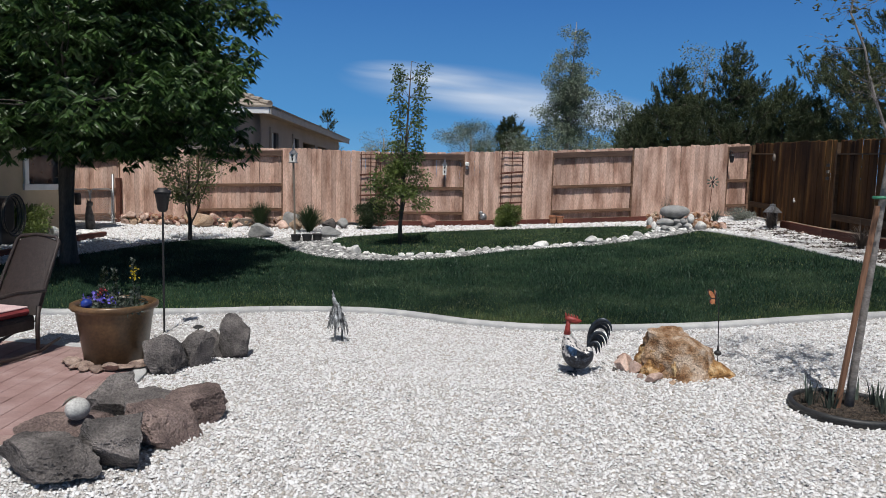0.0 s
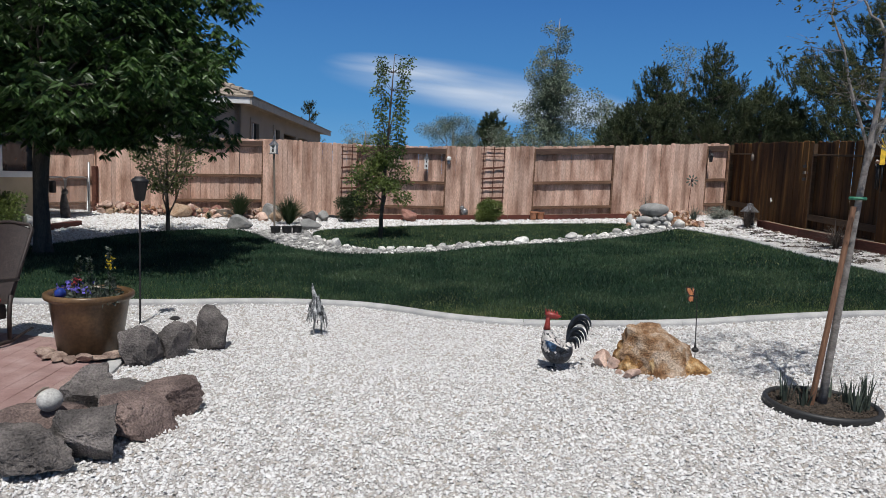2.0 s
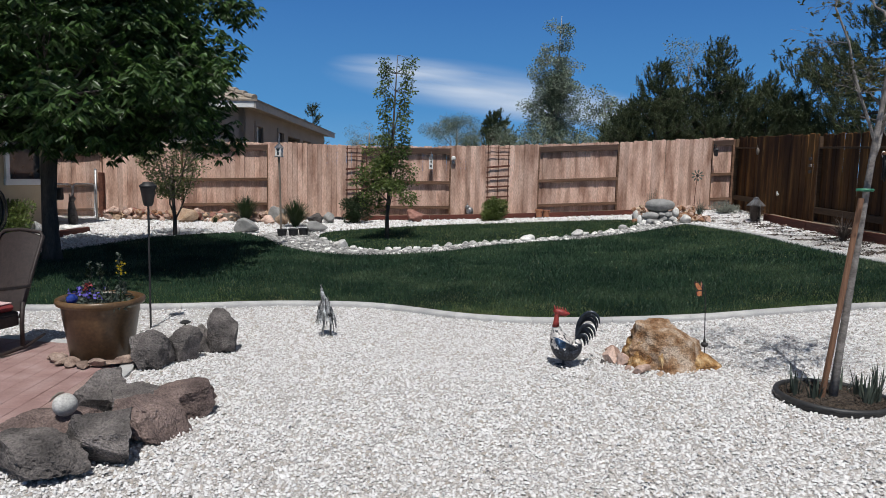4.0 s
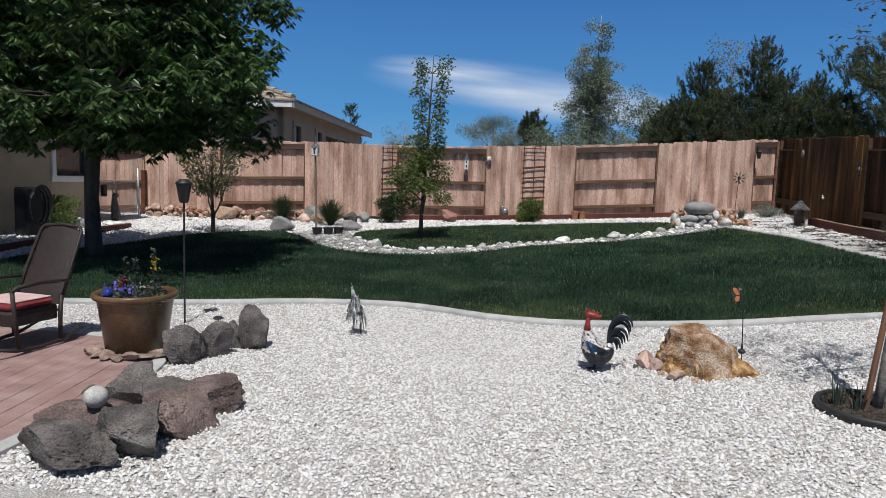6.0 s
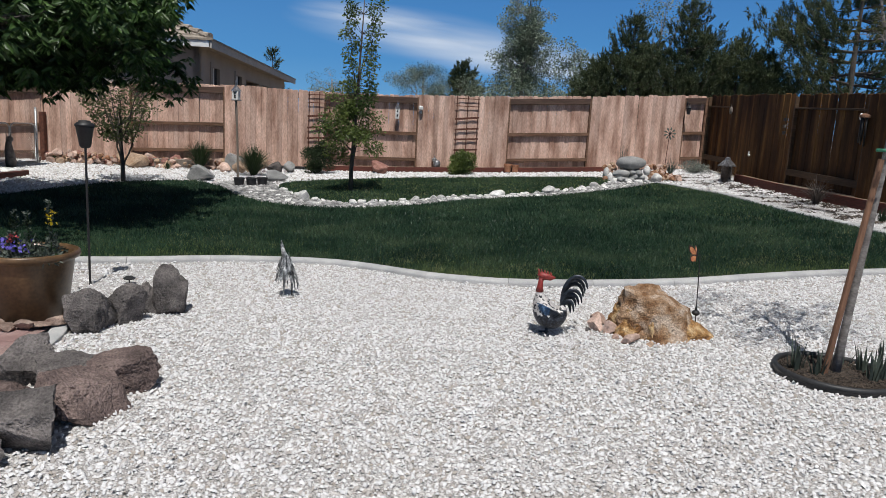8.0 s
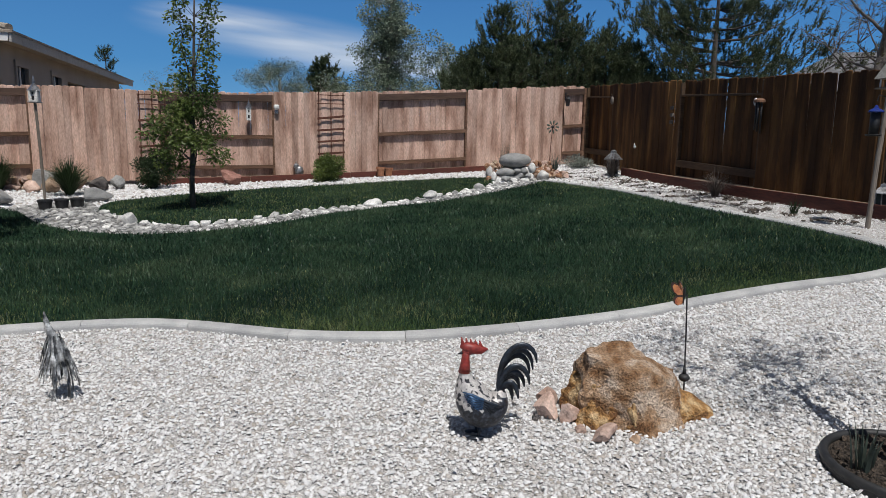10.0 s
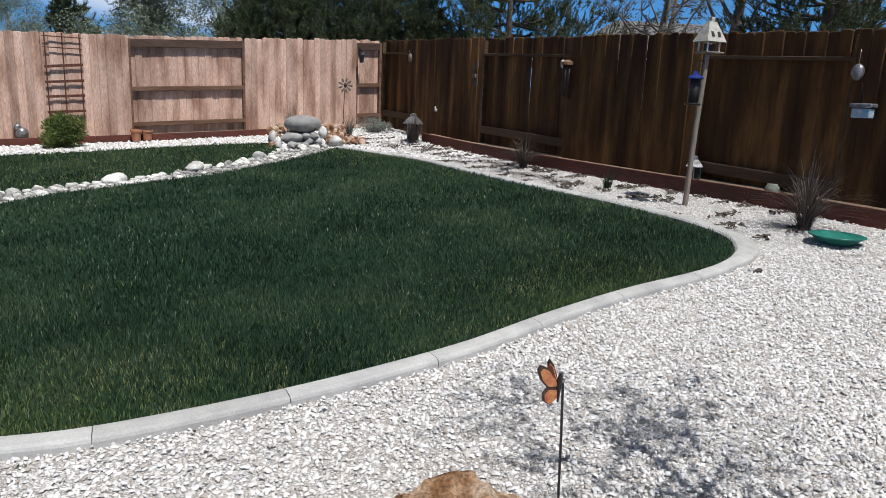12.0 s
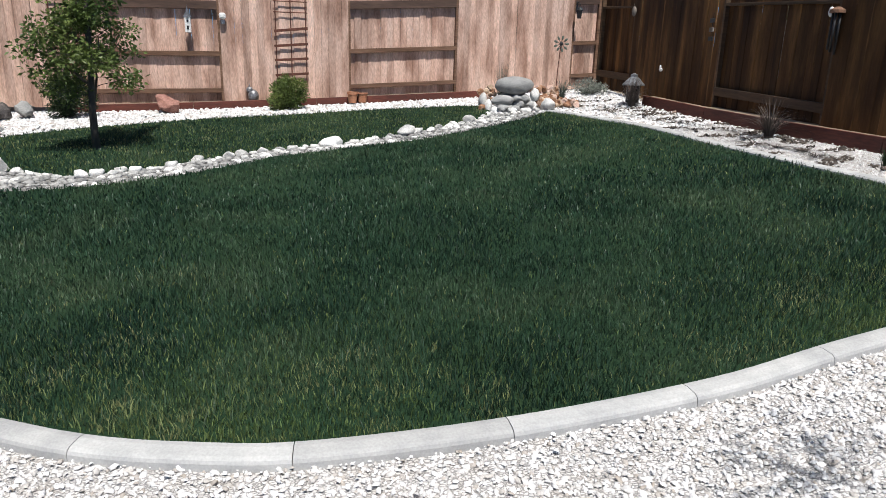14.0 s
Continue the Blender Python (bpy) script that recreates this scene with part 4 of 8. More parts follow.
def pine(name, base, height, radius, label, tufts=2600, needle=0.16, open_=0.0, seed=3, lean=0.0, bare_to=0.1):
    """A pine: whorls of upturned limbs that carry tufts of needles."""
    g = np.random.default_rng(seed)
    root = thing(name, label, "tree", at=base)
    wood = Build()
    hh = np.linspace(0, height, 8)
    wood.tube(np.stack([lean * hh, 0 * hh, hh], 1), np.linspace(0.018 * height + 0.03, 0.015, 8), 7)
    P, D = [], []
    whorls = int(height / (0.38 + 0.35 * open_))
    limbs = []
    for w in range(whorls):
        z = height * (bare_to + (1 - bare_to) * (w + 0.3) / whorls)
        reach = radius * (1 - (z / height) ** 1.8) * g.uniform(0.75, 1.15) + 0.12
        for k in range(g.integers(4, 7)):
            a = g.uniform(0, 2 * math.pi)
            L = reach * g.uniform(0.6, 1.12)
            limbs.append((z, a, L))
    limbs.append((height * 0.97, 0.0, 0.1))
    total = sum(L for *_, L in limbs)
    for z, a, L in limbs:
        s = np.array((lean * z, 0, z))
        e = s + np.array((math.cos(a) * L, math.sin(a) * L, L * g.uniform(0.15, 0.5)))
        n = 5
        t = np.linspace(0, 1, n)[:, None]
        pts = s + (e - s) * t - np.array((0, 0, 0.12 * L)) * np.sin(np.pi * t)
        wood.tube(pts, np.linspace(0.012 + 0.012 * L, 0.004, n), 4)
        m = max(3, int(tufts * L / total))
        tt = g.uniform(0.18 + 0.1 * open_, 1.0, m) ** 0.85
        c = s + (e - s) * tt[:, None] - np.array((0, 0, 0.12 * L)) * np.sin(np.pi * tt)[:, None]
        # shoots gather in bunches along the limb
        bunch = g.normal(0, 0.07 + 0.07 * L, (1 + m // 3, 3)) * np.array((1, 1, 0.55))
        pick = np.sort(tt).searchsorted(tt) // 3
        mid = np.array([c[pick == q].mean(0) if (pick == q).any() else c[0] for q in range(1 + m // 3)])
        c = mid[pick] + bunch[pick] + g.normal(0, 0.075, (m, 3)) + (c - mid[pick]) * 0.5
        out = (e - s) / np.linalg.norm(e - s)
        P.append(c)
        D.append(np.tile(out, (m, 1)) + np.array((0, 0, 0.45)))
    P, D = np.concatenate(P), np.concatenate(D)
    # each shoot is a bottle brush of needles
    K = 33
    n = len(P)
    axis = D / np.linalg.norm(D, axis=1, keepdims=True) * 0.6 + np.array((0, 0, 0.55)) + g.normal(0, 0.22, (n, 3))
    axis /= np.linalg.norm(axis, axis=1, keepdims=True)
    shoot = needle * g.uniform(0.7, 1.7, n)
    along = g.uniform(0, 1, (n, K))
    c = np.repeat(P, K, 0) + np.repeat(axis, K, 0) * (along * shoot[:, None]).reshape(-1, 1)
    d = np.repeat(axis, K, 0) * 0.75 + g.normal(0, 0.5, (n * K, 3))
    d /= np.linalg.norm(d, axis=1, keepdims=True)
    s = np.cross(d, g.normal(size=d.shape))
    s /= np.linalg.norm(s, axis=1, keepdims=True)
    L = needle * 0.58 * g.uniform(0.7, 1.2, (n * K, 1))
    v = np.stack([c - s * 0.0118, c + s * 0.0118, c + d * L], 1).reshape(-1, 3)
    part("trunk", wood, M_BARK, root, smooth=True)
    part("crown", fast_mesh("crown", v, np.arange(n * K * 3).reshape(-1, 3), M_PINE), None, root)
    return root


# large shade tree
TB = (-7.44, 11.5, G(-7.44, 11.5))
broadleaf("shade_tree", TB, [(-0.1, 0, 0, 0.21), (0.2, 0, 0, 0.15), (1.0, -0.02, 0, 0.122), (1.6, 0.0, 0.0, 0.132), (2.2, 0.06, 0.02, 0.12), (3.4, 0.0, 0.1, 0.09), (4.6, 0.1, 0.0, 0.05)],
          crown_clumps(310, 3.8, 3.1, 1.7, 6.0, 0.4, 0.7, 0.15, 5, 0.35, -0.9, lambda x, y, z: z > 2.05 - 0.06 * x + 0.10 * math.sin(3 * x) and x < 3.7)
          + crown_clumps(75, 3.5, 2.9, 2.0, 2.9, 0.4, 0.6, 0.2, 6, 0.40, -0.8, lambda x, y, z: x < 3.0)
          + crown_clumps(46, 1.0, 1.7, 2.2, 4.9, 0.35, 0.55, 0.1, 7, 2.55, -0.7, lambda x, y, z: x < 3.55),
          370, (0.148, 0.047), M_BARK, M_LEAF_BIG, "broad dense shade tree with dark green pointed leaves", rosette=11, droop=0.75, limb_r=0.07, fork=0.42, majors=11)

# young columnar tree on the small lawn
YB = (-2.43, 15.80, G(-2.43, 15.80))
yc = crown_clumps(56, 0.80, 0.66, 0.62, 2.3, 0.15, 0.27, 0.3, 8)
g8 = np.random.default_rng(9)
for k in range(58):
    z = 1.9 + 2.2 * k / 58
    arm = -1 if k % 2 else 1
    yc.append((0.16 + arm * (0.17 + 0.05 * (z - 1.9)) + g8.normal(0, 0.05), g8.uniform(-0.2, 0.2), z - (0.12 if arm < 0 else 0.0), g8.uniform(0.11, 0.165)))
broadleaf("young_tree", YB, [(-0.05, 0, 0, 0.055), (0.5, 0.0, 0, 0.045), (1.0, 0.03, 0.0, 0.04), (2.0, 0.08, 0, 0.03), (3.2, 0.14, 0, 0.018), (4.1, 0.18, 0, 0.006)],
          yc, 560, (0.068, 0.038), M_BARK, M_LEAF_YOUNG, "slim young tree with fresh green leaves on the small lawn", droop=0.25, limb_r=0.021, fork=0.13, majors=9)

# thin-leaved small tree by the left bed
LB = (-7.38, 15.6, G(-7.38, 15.6))
sc = []
for k in range(13):
    a, o = 2.4 * k, 0.45 + 0.55 * ((k * 0.37) % 1.0)
    for t in (0.35, 0.5, 0.65, 0.8, 0.92, 1.0):
        sc.append((-0.05 + 1.12 * o * t * math.cos(a), 0.9 * o * t * math.sin(a), 0.5 + (1.25 + 0.45 * ((k * 0.61) % 1.0)) * t, 0.13 + 0.05 * (1 - t)))
broadleaf("small_tree", LB, [(-0.05, 0, 0, 0.05), (0.35, 0.0, 0, 0.045), (0.8, -0.03, 0.0, 0.035), (1.5, -0.1, 0, 0.015)],
          sc, 480, (0.078, 0.032), M_BARK, M_LEAF_ORCHARD, "small bushy tree with upright stems and olive-green leaves", droop=0.0, limb_r=0.022, fork=0.2, majors=9, twigs=2)

# staked young tree in the gravel
SB = (2.98, 5.98, G(2.98, 5.98))
broadleaf("staked_tree", SB, [(-0.05, 0, 0, 0.036), (0.3, 0.02, 0, 0.027), (1.66, 0.12, 0, 0.023), (2.0, 0.15, 0, 0.021), (2.2, 0.17, 0, 0.017), (3.0, 0.24, 0.02, 0.012), (3.8, 0.28, 0.05, 0.005)],
          crown_clumps(80, 1.15, 0.95, 1.95, 3.9, 0.13, 0.24, 0.5, 21, 0.22, 0.0, lambda x, y, z: -0.32 - 0.22 * (z - 1.9) < x - 0.2 and math.hypot(x - 0.2, y) < 0.3 + 0.75 * (z - 1.9)), 190, (0.046, 0.021), M_STAKED_BARK, M_LEAF_OLIVE,
          "slender pale-barked young tree with sparse olive leaves", droop=0.3, rosette=5, limb_r=0.0115, fork=0.46, twigs=7, majors=9)

# trees behind the fences
poplar = crown_clumps(170, 2.0, 1.4, 0.2, 8.3, 0.24, 0.44, 0.05, 31, 0.1, 0.0, lambda x, y, z: abs(x - 0.1) < 0.12 + 1.75 * max(0.0, 1 - max(0.0, z - 1.0) / 7.2) ** 0.75)
poplar += crown_clumps(100, 1.75, 1.2, 0.2, 5.4, 0.24, 0.42, 0.05, 32, 0.1, 0.0, lambda x, y, z: abs(x - 0.1) < 1.75 * max(0.0, 1 - max(0.0, z - 1.0) / 7.2) ** 0.75)
broadleaf("poplar_tree", (1.75, 32.0, 1.25), [(-0.1, 0, 0, 0.14), (2, 0.05, 0, 0.1), (4.5, 0.15, 0, 0.05), (7.6, 0.25, 0, 0.012)], poplar, 215, (0.092, 0.056), M_PALE_BARK, M_LEAF_GREY, "tall airy poplar behind the back fence", limb_r=0.03, fork=0.2)
broadleaf("round_tree", (4.55, 34.0, 1.25), [(-0.1, 0, 0, 0.12), (2, 0, 0, 0.08), (4.0, 0, 0, 0.03)], crown_clumps(26, 1.3, 1.2, 1.4, 5.0, 0.4, 0.6, 0.3, 33), 170, (0.1, 0.07), M_PALE_BARK, M_LEAF_GREY, "pale grey-green tree behind the back fence", limb_r=0.03, fork=0.3)
broadleaf("bare_shrub_tree", (-2.6, 33.0, 1.25), [(-0.1, 0, 0, 0.12), (1.5, 0, 0, 0.08), (2.6, 0, 0, 0.03)], crown_clumps(44, 1.5, 1.0, 0.8, 3.6, 0.3, 0.55, 0.4, 35), 420, (0.09, 0.02), M_PALE_BARK, M_LEAF_GREY, "rounded grey twiggy tree behind the back fence", limb_r=0.03, fork=0.1, twigs=9)
for k, (x, y, h, r, sd, op) in enumerate([(5.75, 28.5, 5.0, 2.0, 41, 0), (7.9, 28.8, 5.9, 2.4, 42, 0), (9.7, 28.4, 4.4, 2.1, 43, 0.1), (4.6, 29.0, 3.4, 1.6, 44, 0.0), (6.8, 29.6, 4.3, 2.2, 46, 0.0), (8.9, 29.8, 4.7, 2.2, 47, 0.0), (10.9, 28.6, 3.9, 1.7, 48, 0.1), (-0.8, 33.0, 3.4, 1.2, 45, 0.2)]):
    pine("pine_tree", (x, y, 1.2), h, r, "dense dark green pine behind the back fence", tufts=1350, needle=0.23, seed=sd, open_=op, bare_to=0.27)
pine("open_pine_tree", (13.2, 27.0, 1.1), 7.6, 4.2, "open-branched pine behind the brown fence", tufts=2700, needle=0.27, seed=51, open_=0.2, bare_to=0.22)
pine("pine_tree", (17.0, 17.4, 0.9), 7.5, 3.0, "large dark pine behind the brown fence", tufts=1150, needle=0.24, seed=53, open_=0.1)
pine("pine_tree", (14.2, 15.4, 0.9), 7.2, 2.6, "large dark pine behind the brown fence", tufts=1300, needle=0.24, seed=59, open_=0.0)
pine("pine_tree", (20.0, 13.5, 0.9), 7.0, 3.0, "large dark pine behind the brown fence", tufts=1100, needle=0.24, seed=54, open_=0.1)
for bx_, by_, bh, sd in ((15.0, 21.5, 1.0, 55), (13.2, 17.0, 0.9, 56), (17.5, 24.0, 1.0, 57)):
    broadleaf("bare_tree", (bx_, by_, bh), [(-0.1, 0, 0, 0.17), (2, 0.1, 0, 0.14), (3.6, 0.3, 0, 0.08), (5.5, 0.4, 0, 0.02)], crown_clumps(66, 2.6, 2.5, 1.6, 6.4, 0.45, 0.75, 0.35, sd), 12, (0.085, 0.04), M_GREY_BARK, M_LEAF_OLIVE, "nearly bare spreading tree behind the brown fence", rosette=6, droop=0.4, limb_r=0.055, fork=0.3, twigs=4)
broadleaf("hazy_shrub", (0.4, 31.0, 1.25), [(-0.1, 0, 0, 0.1), (1.0, 0, 0, 0.06), (1.8, 0, 0, 0.03)], crown_clumps(40, 2.4, 1.0, 0.6, 2.7, 0.35, 0.55, 0.2, 61), 160, (0.09, 0.05), M_PALE_BARK, M_LEAF_GREY, "rounded grey-green shrub behind the back fence", limb_r=0.02, fork=0.1, twigs=5)
broadleaf("hazy_shrub", (3.6, 31.5, 1.25), [(-0.1, 0, 0, 0.1), (1.0, 0, 0, 0.06), (1.8, 0, 0, 0.03)], crown_clumps(30, 1.6, 1.0, 0.6, 2.7, 0.35, 0.55, 0.2, 62), 160, (0.09, 0.05), M_PALE_BARK, M_LEAF_GREY, "rounded grey-green shrub behind the back fence", limb_r=0.02, fork=0.1, twigs=5)
broadleaf("pale_sapling", (7.2, 30.5, 1.2), [(-0.1, 0, 0, 0.08), (3, 0, 0, 0.05), (5.6, 0, 0, 0.01)], crown_clumps(34, 1.9, 0.8, 3.8, 6.6, 0.3, 0.5, 0.2, 63), 60, (0.1, 0.05), M_PALE_BARK, M_LEAF_GREY, "pale sparse young trees rising behind the pines", limb_r=0.02, fork=0.4, twigs=3)
broadleaf("bare_shrub_tree", (-7.5, 36.0, 1.25), [(-0.1, 0, 0, 0.12), (1.5, 0, 0, 0.08), (2.6, 0, 0, 0.03)], crown_clumps(34, 1.3, 1.0, 0.8, 3.0, 0.3, 0.55, 0.4, 36), 200, (0.09, 0.02), M_PALE_BARK, M_LEAF_GREY, "bare pale twiggy tree beside the house", limb_r=0.03, fork=0.1, twigs=9)
pine("pine_tree", (-14.0, 47.0, 1.2), 5.0, 1.0, "small far pine above the roof", tufts=160, needle=0.3, seed=58)

# ---------------------------------------------------------------- rocks
def chipped(p, g, rough, pits=0.0):
    """Broken surface: facets between creases, grain, and gas holes where the rock is porous."""
    off = g.uniform(-50, 50, 3)
    out = p.copy()
    for i in range(len(p)):
        v = Vector(p[i] + off)
        near, _ = noise.voronoi(v * 1.6)
        crease = min(0.5, near[1] - near[0])
        k = 1 + rough * (0.9 * noise.noise(v * 1.5) + 0.55 * crease + 0.42 * noise.noise(v * 3.7) + 0.24 * noise.noise(v * 8.1) + 0.15 * noise.noise(v * 17.0))
        if pits:
            hole, _ = noise.voronoi(v * 11.0)
            k -= pits * max(0.0, 0.34 - hole[0]) * max(0.0, 0.45 + noise.noise(v * 2.3))
        out[i] = p[i] * k
    return out


def rock_build(size, seed, cuts=14, rough=0.09, level=4, lift=0.0, round_=0.0, boxy=1.0, taper=0.0, pits=0.0):
    """A broken boulder: a ball cut by planes, then chipped. Its foot is at z = -lift."""
    g = np.random.default_rng(seed)
    p, f = ico(level)
    p = np.sign(p) * np.abs(p) ** boxy
    for _ in range(cuts):
        n = g.normal(size=3)
        n /= np.linalg.norm(n)
        d = g.uniform(0.42, 0.8) + round_
        p = p - np.outer(np.maximum(0, p @ n - d), n)
    p = chipped(p, g, rough * 1.6, pits)
    p -= (p.max(0) + p.min(0)) / 2
    p = p / (p.max(0) - p.min(0)) * np.array(size)
    if taper:
        # narrower and shifted towards the top, like a leaning broken block
        h = p[:, 2] / size[2]
        lean = g.uniform(-0.22, 0.22, 2)
        p[:, 0] = p[:, 0] * (1 - taper * h) + lean[0] * size[0] * h
        p[:, 1] = p[:, 1] * (1 - taper * h) + lean[1] * size[1] * h
    p[:, 2] += size[2] / 2 - lift
    return Build().add(p, f)


def lobe(b, centre, reach, planes, seed, rough=0.05, level=5, slot=0):
    """One lump of a boulder: a ball of that reach cut by planes (normal, distance), then chipped."""
    g = np.random.default_rng(seed)
    p, f = ico(level)
    p = p * reach
    for _ in range(3):
        for n, d in planes:
            n = np.array(n, float) / np.linalg.norm(n)
            p = p - np.outer(np.maximum(0, p @ n - d), n)
    k = chipped(p / reach * 2.2, g, rough) / 2.2 * reach
    return b.add(k + np.array(centre), f, slot)


def rock(name, x, y, size, seed, material, label, yaw=0.0, sink=0.04, group="", z=None, smooth=False, **k):
    ob = solo(name, rock_build(size, seed, **k), material, label, "rock", group, smooth=smooth, at=(x, y, (G(x, y) if z is None else z) - sink))
    ob.rotation_euler = (0, 0, radians(yaw))
    return ob


LV = "dark porous lava boulder in white gravel by the patio"
LR = "reddish-grey lava boulder in white gravel"
for x, y, s, sd, yw, lb, m, tp, bxy in [(-2.04, 4.06, (0.58, 0.46, 0.30), 1, 20, LV, M_LAVA, 0.3, 0.85), (-1.80, 4.30, (0.52, 0.38, 0.36), 2, -12, LV, M_LAVA, 0.15, 0.62), (-1.74, 4.70, (0.46, 0.40, 0.33), 3, 35, LR, M_LAVA_RED, 0.3, 0.72),
                                    (-1.76, 5.08, (0.54, 0.36, 0.30), 4, 22, LR, M_LAVA_RED, 0.3, 0.8), (-2.02, 5.02, (0.46, 0.40, 0.27), 5, 70, LV, M_LAVA, 0.3, 0.75), (-2.34, 5.08, (0.40, 0.32, 0.34), 6, 5, LV, M_LAVA, 0.4, 0.72),
                                    (-2.24, 4.52, (0.66, 0.54, 0.25), 7, 35, "flat dark lava boulder that carries a stone ball", M_LAVA_RED, 0.3, 0.7)]:
    rock("lava_rock", x, y, s, sd, m, lb, yw, 0.05, "lava rocks by the patio", level=5, boxy=bxy, rough=0.10, cuts=8, round_=0.06, taper=tp, pits=0.6)
for x, y, s, sd, yw, tp in [(-2.57, 6.14, (0.36, 0.32, 0.40), 11, 10, 0.3), (-2.38, 6.42, (0.30, 0.28, 0.37), 12, 10, 0.2), (-2.36, 6.74, (0.20, 0.20, 0.32), 13, 20, 0.2), (-2.20, 6.76, (0.31, 0.27, 0.46), 14, 10, 0.0)]:
    rock("lava_rock", x, y, s, sd, M_LAVA, "upright grey lava rock beside the large planter", yw, 0.05, "lava rocks by the planter", level=5, boxy=0.72, rough=0.11, cuts=7, round_=0.12, taper=tp, pits=0.2)

# golden boulder: a tall broken block with a rough lobe at one end and a low tail at the other
gb = Build()
lobe(gb, (-0.10, 0.03, 0.20), 0.46, [((0.12, -0.28, 1), 0.225), ((0.62, -0.12, 0.78), 0.235), ((0.34, -0.88, 0.33), 0.19), ((-0.98, 0.05, 0.12), 0.27), ((0, 1, 0.25), 0.19), ((-0.45, -0.85, 0.12), 0.185), ((0, 0, -1), 0.22), ((0.95, -0.2, 0.1), 0.29), ((-0.5, -0.3, 0.8), 0.33), ((-0.6, 0.5, 0.62), 0.31)], 61, 0.15)
lobe(gb, (-0.235, 0.0, 0.10), 0.25, [((-0.9, -0.3, 0.25), 0.14), ((-0.25, -0.9, 0.3), 0.12), ((0, 0, 1), 0.17), ((0.6, -0.75, 0), 0.12), ((0, 0, -1), 0.14)], 62, 0.17, 5, 1)
lobe(gb, (0.16, 0.04, 0.07), 0.36, [((0.42, -0.30, 0.86), 0.115), ((0.30, -0.92, 0.22), 0.135), ((0.42, 0.88, 0.2), 0.115), ((0, 0, -1), 0.1), ((0.93, -0.1, 0.35), 0.245)], 63, 0.15, 5, 1)
gb.v = [q * np.array((0.97, 1.0, 0.86)) for q in gb.v]
gold = solo("golden_boulder", gb, [M_GOLD_ROCK, M_GOLD_DEEP], "golden brown quartz boulder with a low tail in white gravel", "rock", at=(1.98, 6.77, G(1.9, 6.8) - 0.02))
gold.rotation_euler = (0, 0, radians(-4))
for x, y, s, sd, m in [(1.44, 6.86, (0.14, 0.11, 0.17), 31, M_PINK_ROCK), (1.55, 6.78, (0.11, 0.09, 0.14), 32, M_PINK_ROCK), (1.49, 7.00, (0.18, 0.12, 0.15), 33, M_PINK_ROCK), (1.68, 6.55, (0.20, 0.10, 0.10), 34, M_PINK_ROCK), (1.58, 6.66, (0.08, 0.07, 0.06), 35, M_PINK_ROCK), (1.82, 6.50, (0.08, 0.06, 0.06), 36, M_TAN_ROCK), (1.38, 6.84, (0.05, 0.05, 0.06), 37, M_LAVA)]:
    rock("small_rock", x, y, s, sd, m, "small pinkish rock beside the golden boulder", 17 * sd, 0.02, "rocks at the golden boulder", level=3)
rock("pink_rock", 4.33, 6.72, (0.27, 0.2, 0.18), 38, M_RED_ROCK, "reddish rock lying in white gravel", 20, 0.02, level=4)
rock("dark_chip", 5.75, 9.12, (0.09, 0.06, 0.05), 39, M_LAVA, "small dark stone beside the kerb", 20, 0.01, level=2)

# ---------------------------------------------------------------- stone creek
def pebbles(name, pts, size, material, label):
    p, f = ico(1)
    f = np.array(f)
    n = len(pts)
    s = rng.uniform(*size, n)[:, None] * np.stack([rng.uniform(0.8, 1.4, n), rng.uniform(0.6, 1.0, n), rng.uniform(0.35, 0.6, n)], 1)
    v = p[None] * (1 + rng.normal(0, 0.09, (n, len(p), 1))) * s[:, None, :]
    a = rng.uniform(0, 2 * np.pi, n)
    c, q = np.cos(a)[:, None], np.sin(a)[:, None]
    v = np.stack([c * v[..., 0] - q * v[..., 1], q * v[..., 0] + c * v[..., 1], v[..., 2]], 2) + pts[:, None, :]
    fac = (np.arange(n)[:, None, None] * len(p) + f[None]).reshape(-1, 3)
    solo(name, fast_mesh(name, v.reshape(-1, 3), fac, material, True), None, label, "pebbles", kind="stuff")


# added dark sheet, makes the gaps between the pebbles dark
sheet("creek_bed", CREEK, 0.012, M_CREEK_BED, "dark sheet under the pebbles of the dry creek", "creek", 0.1)
cp = jitter_grid(-5.8, 5.0, 13.2, 18.8, 0.078)
cp = cp[inside(CREEK, cp[:, 0], cp[:, 1])]
pebbles("creek_pebbles", np.stack([cp[:, 0], cp[:, 1], land(cp[:, 0], cp[:, 1]) + 0.022], 1), (0.028, 0.058), M_RIVER, "grey and white rounded pebbles filling the dry creek")

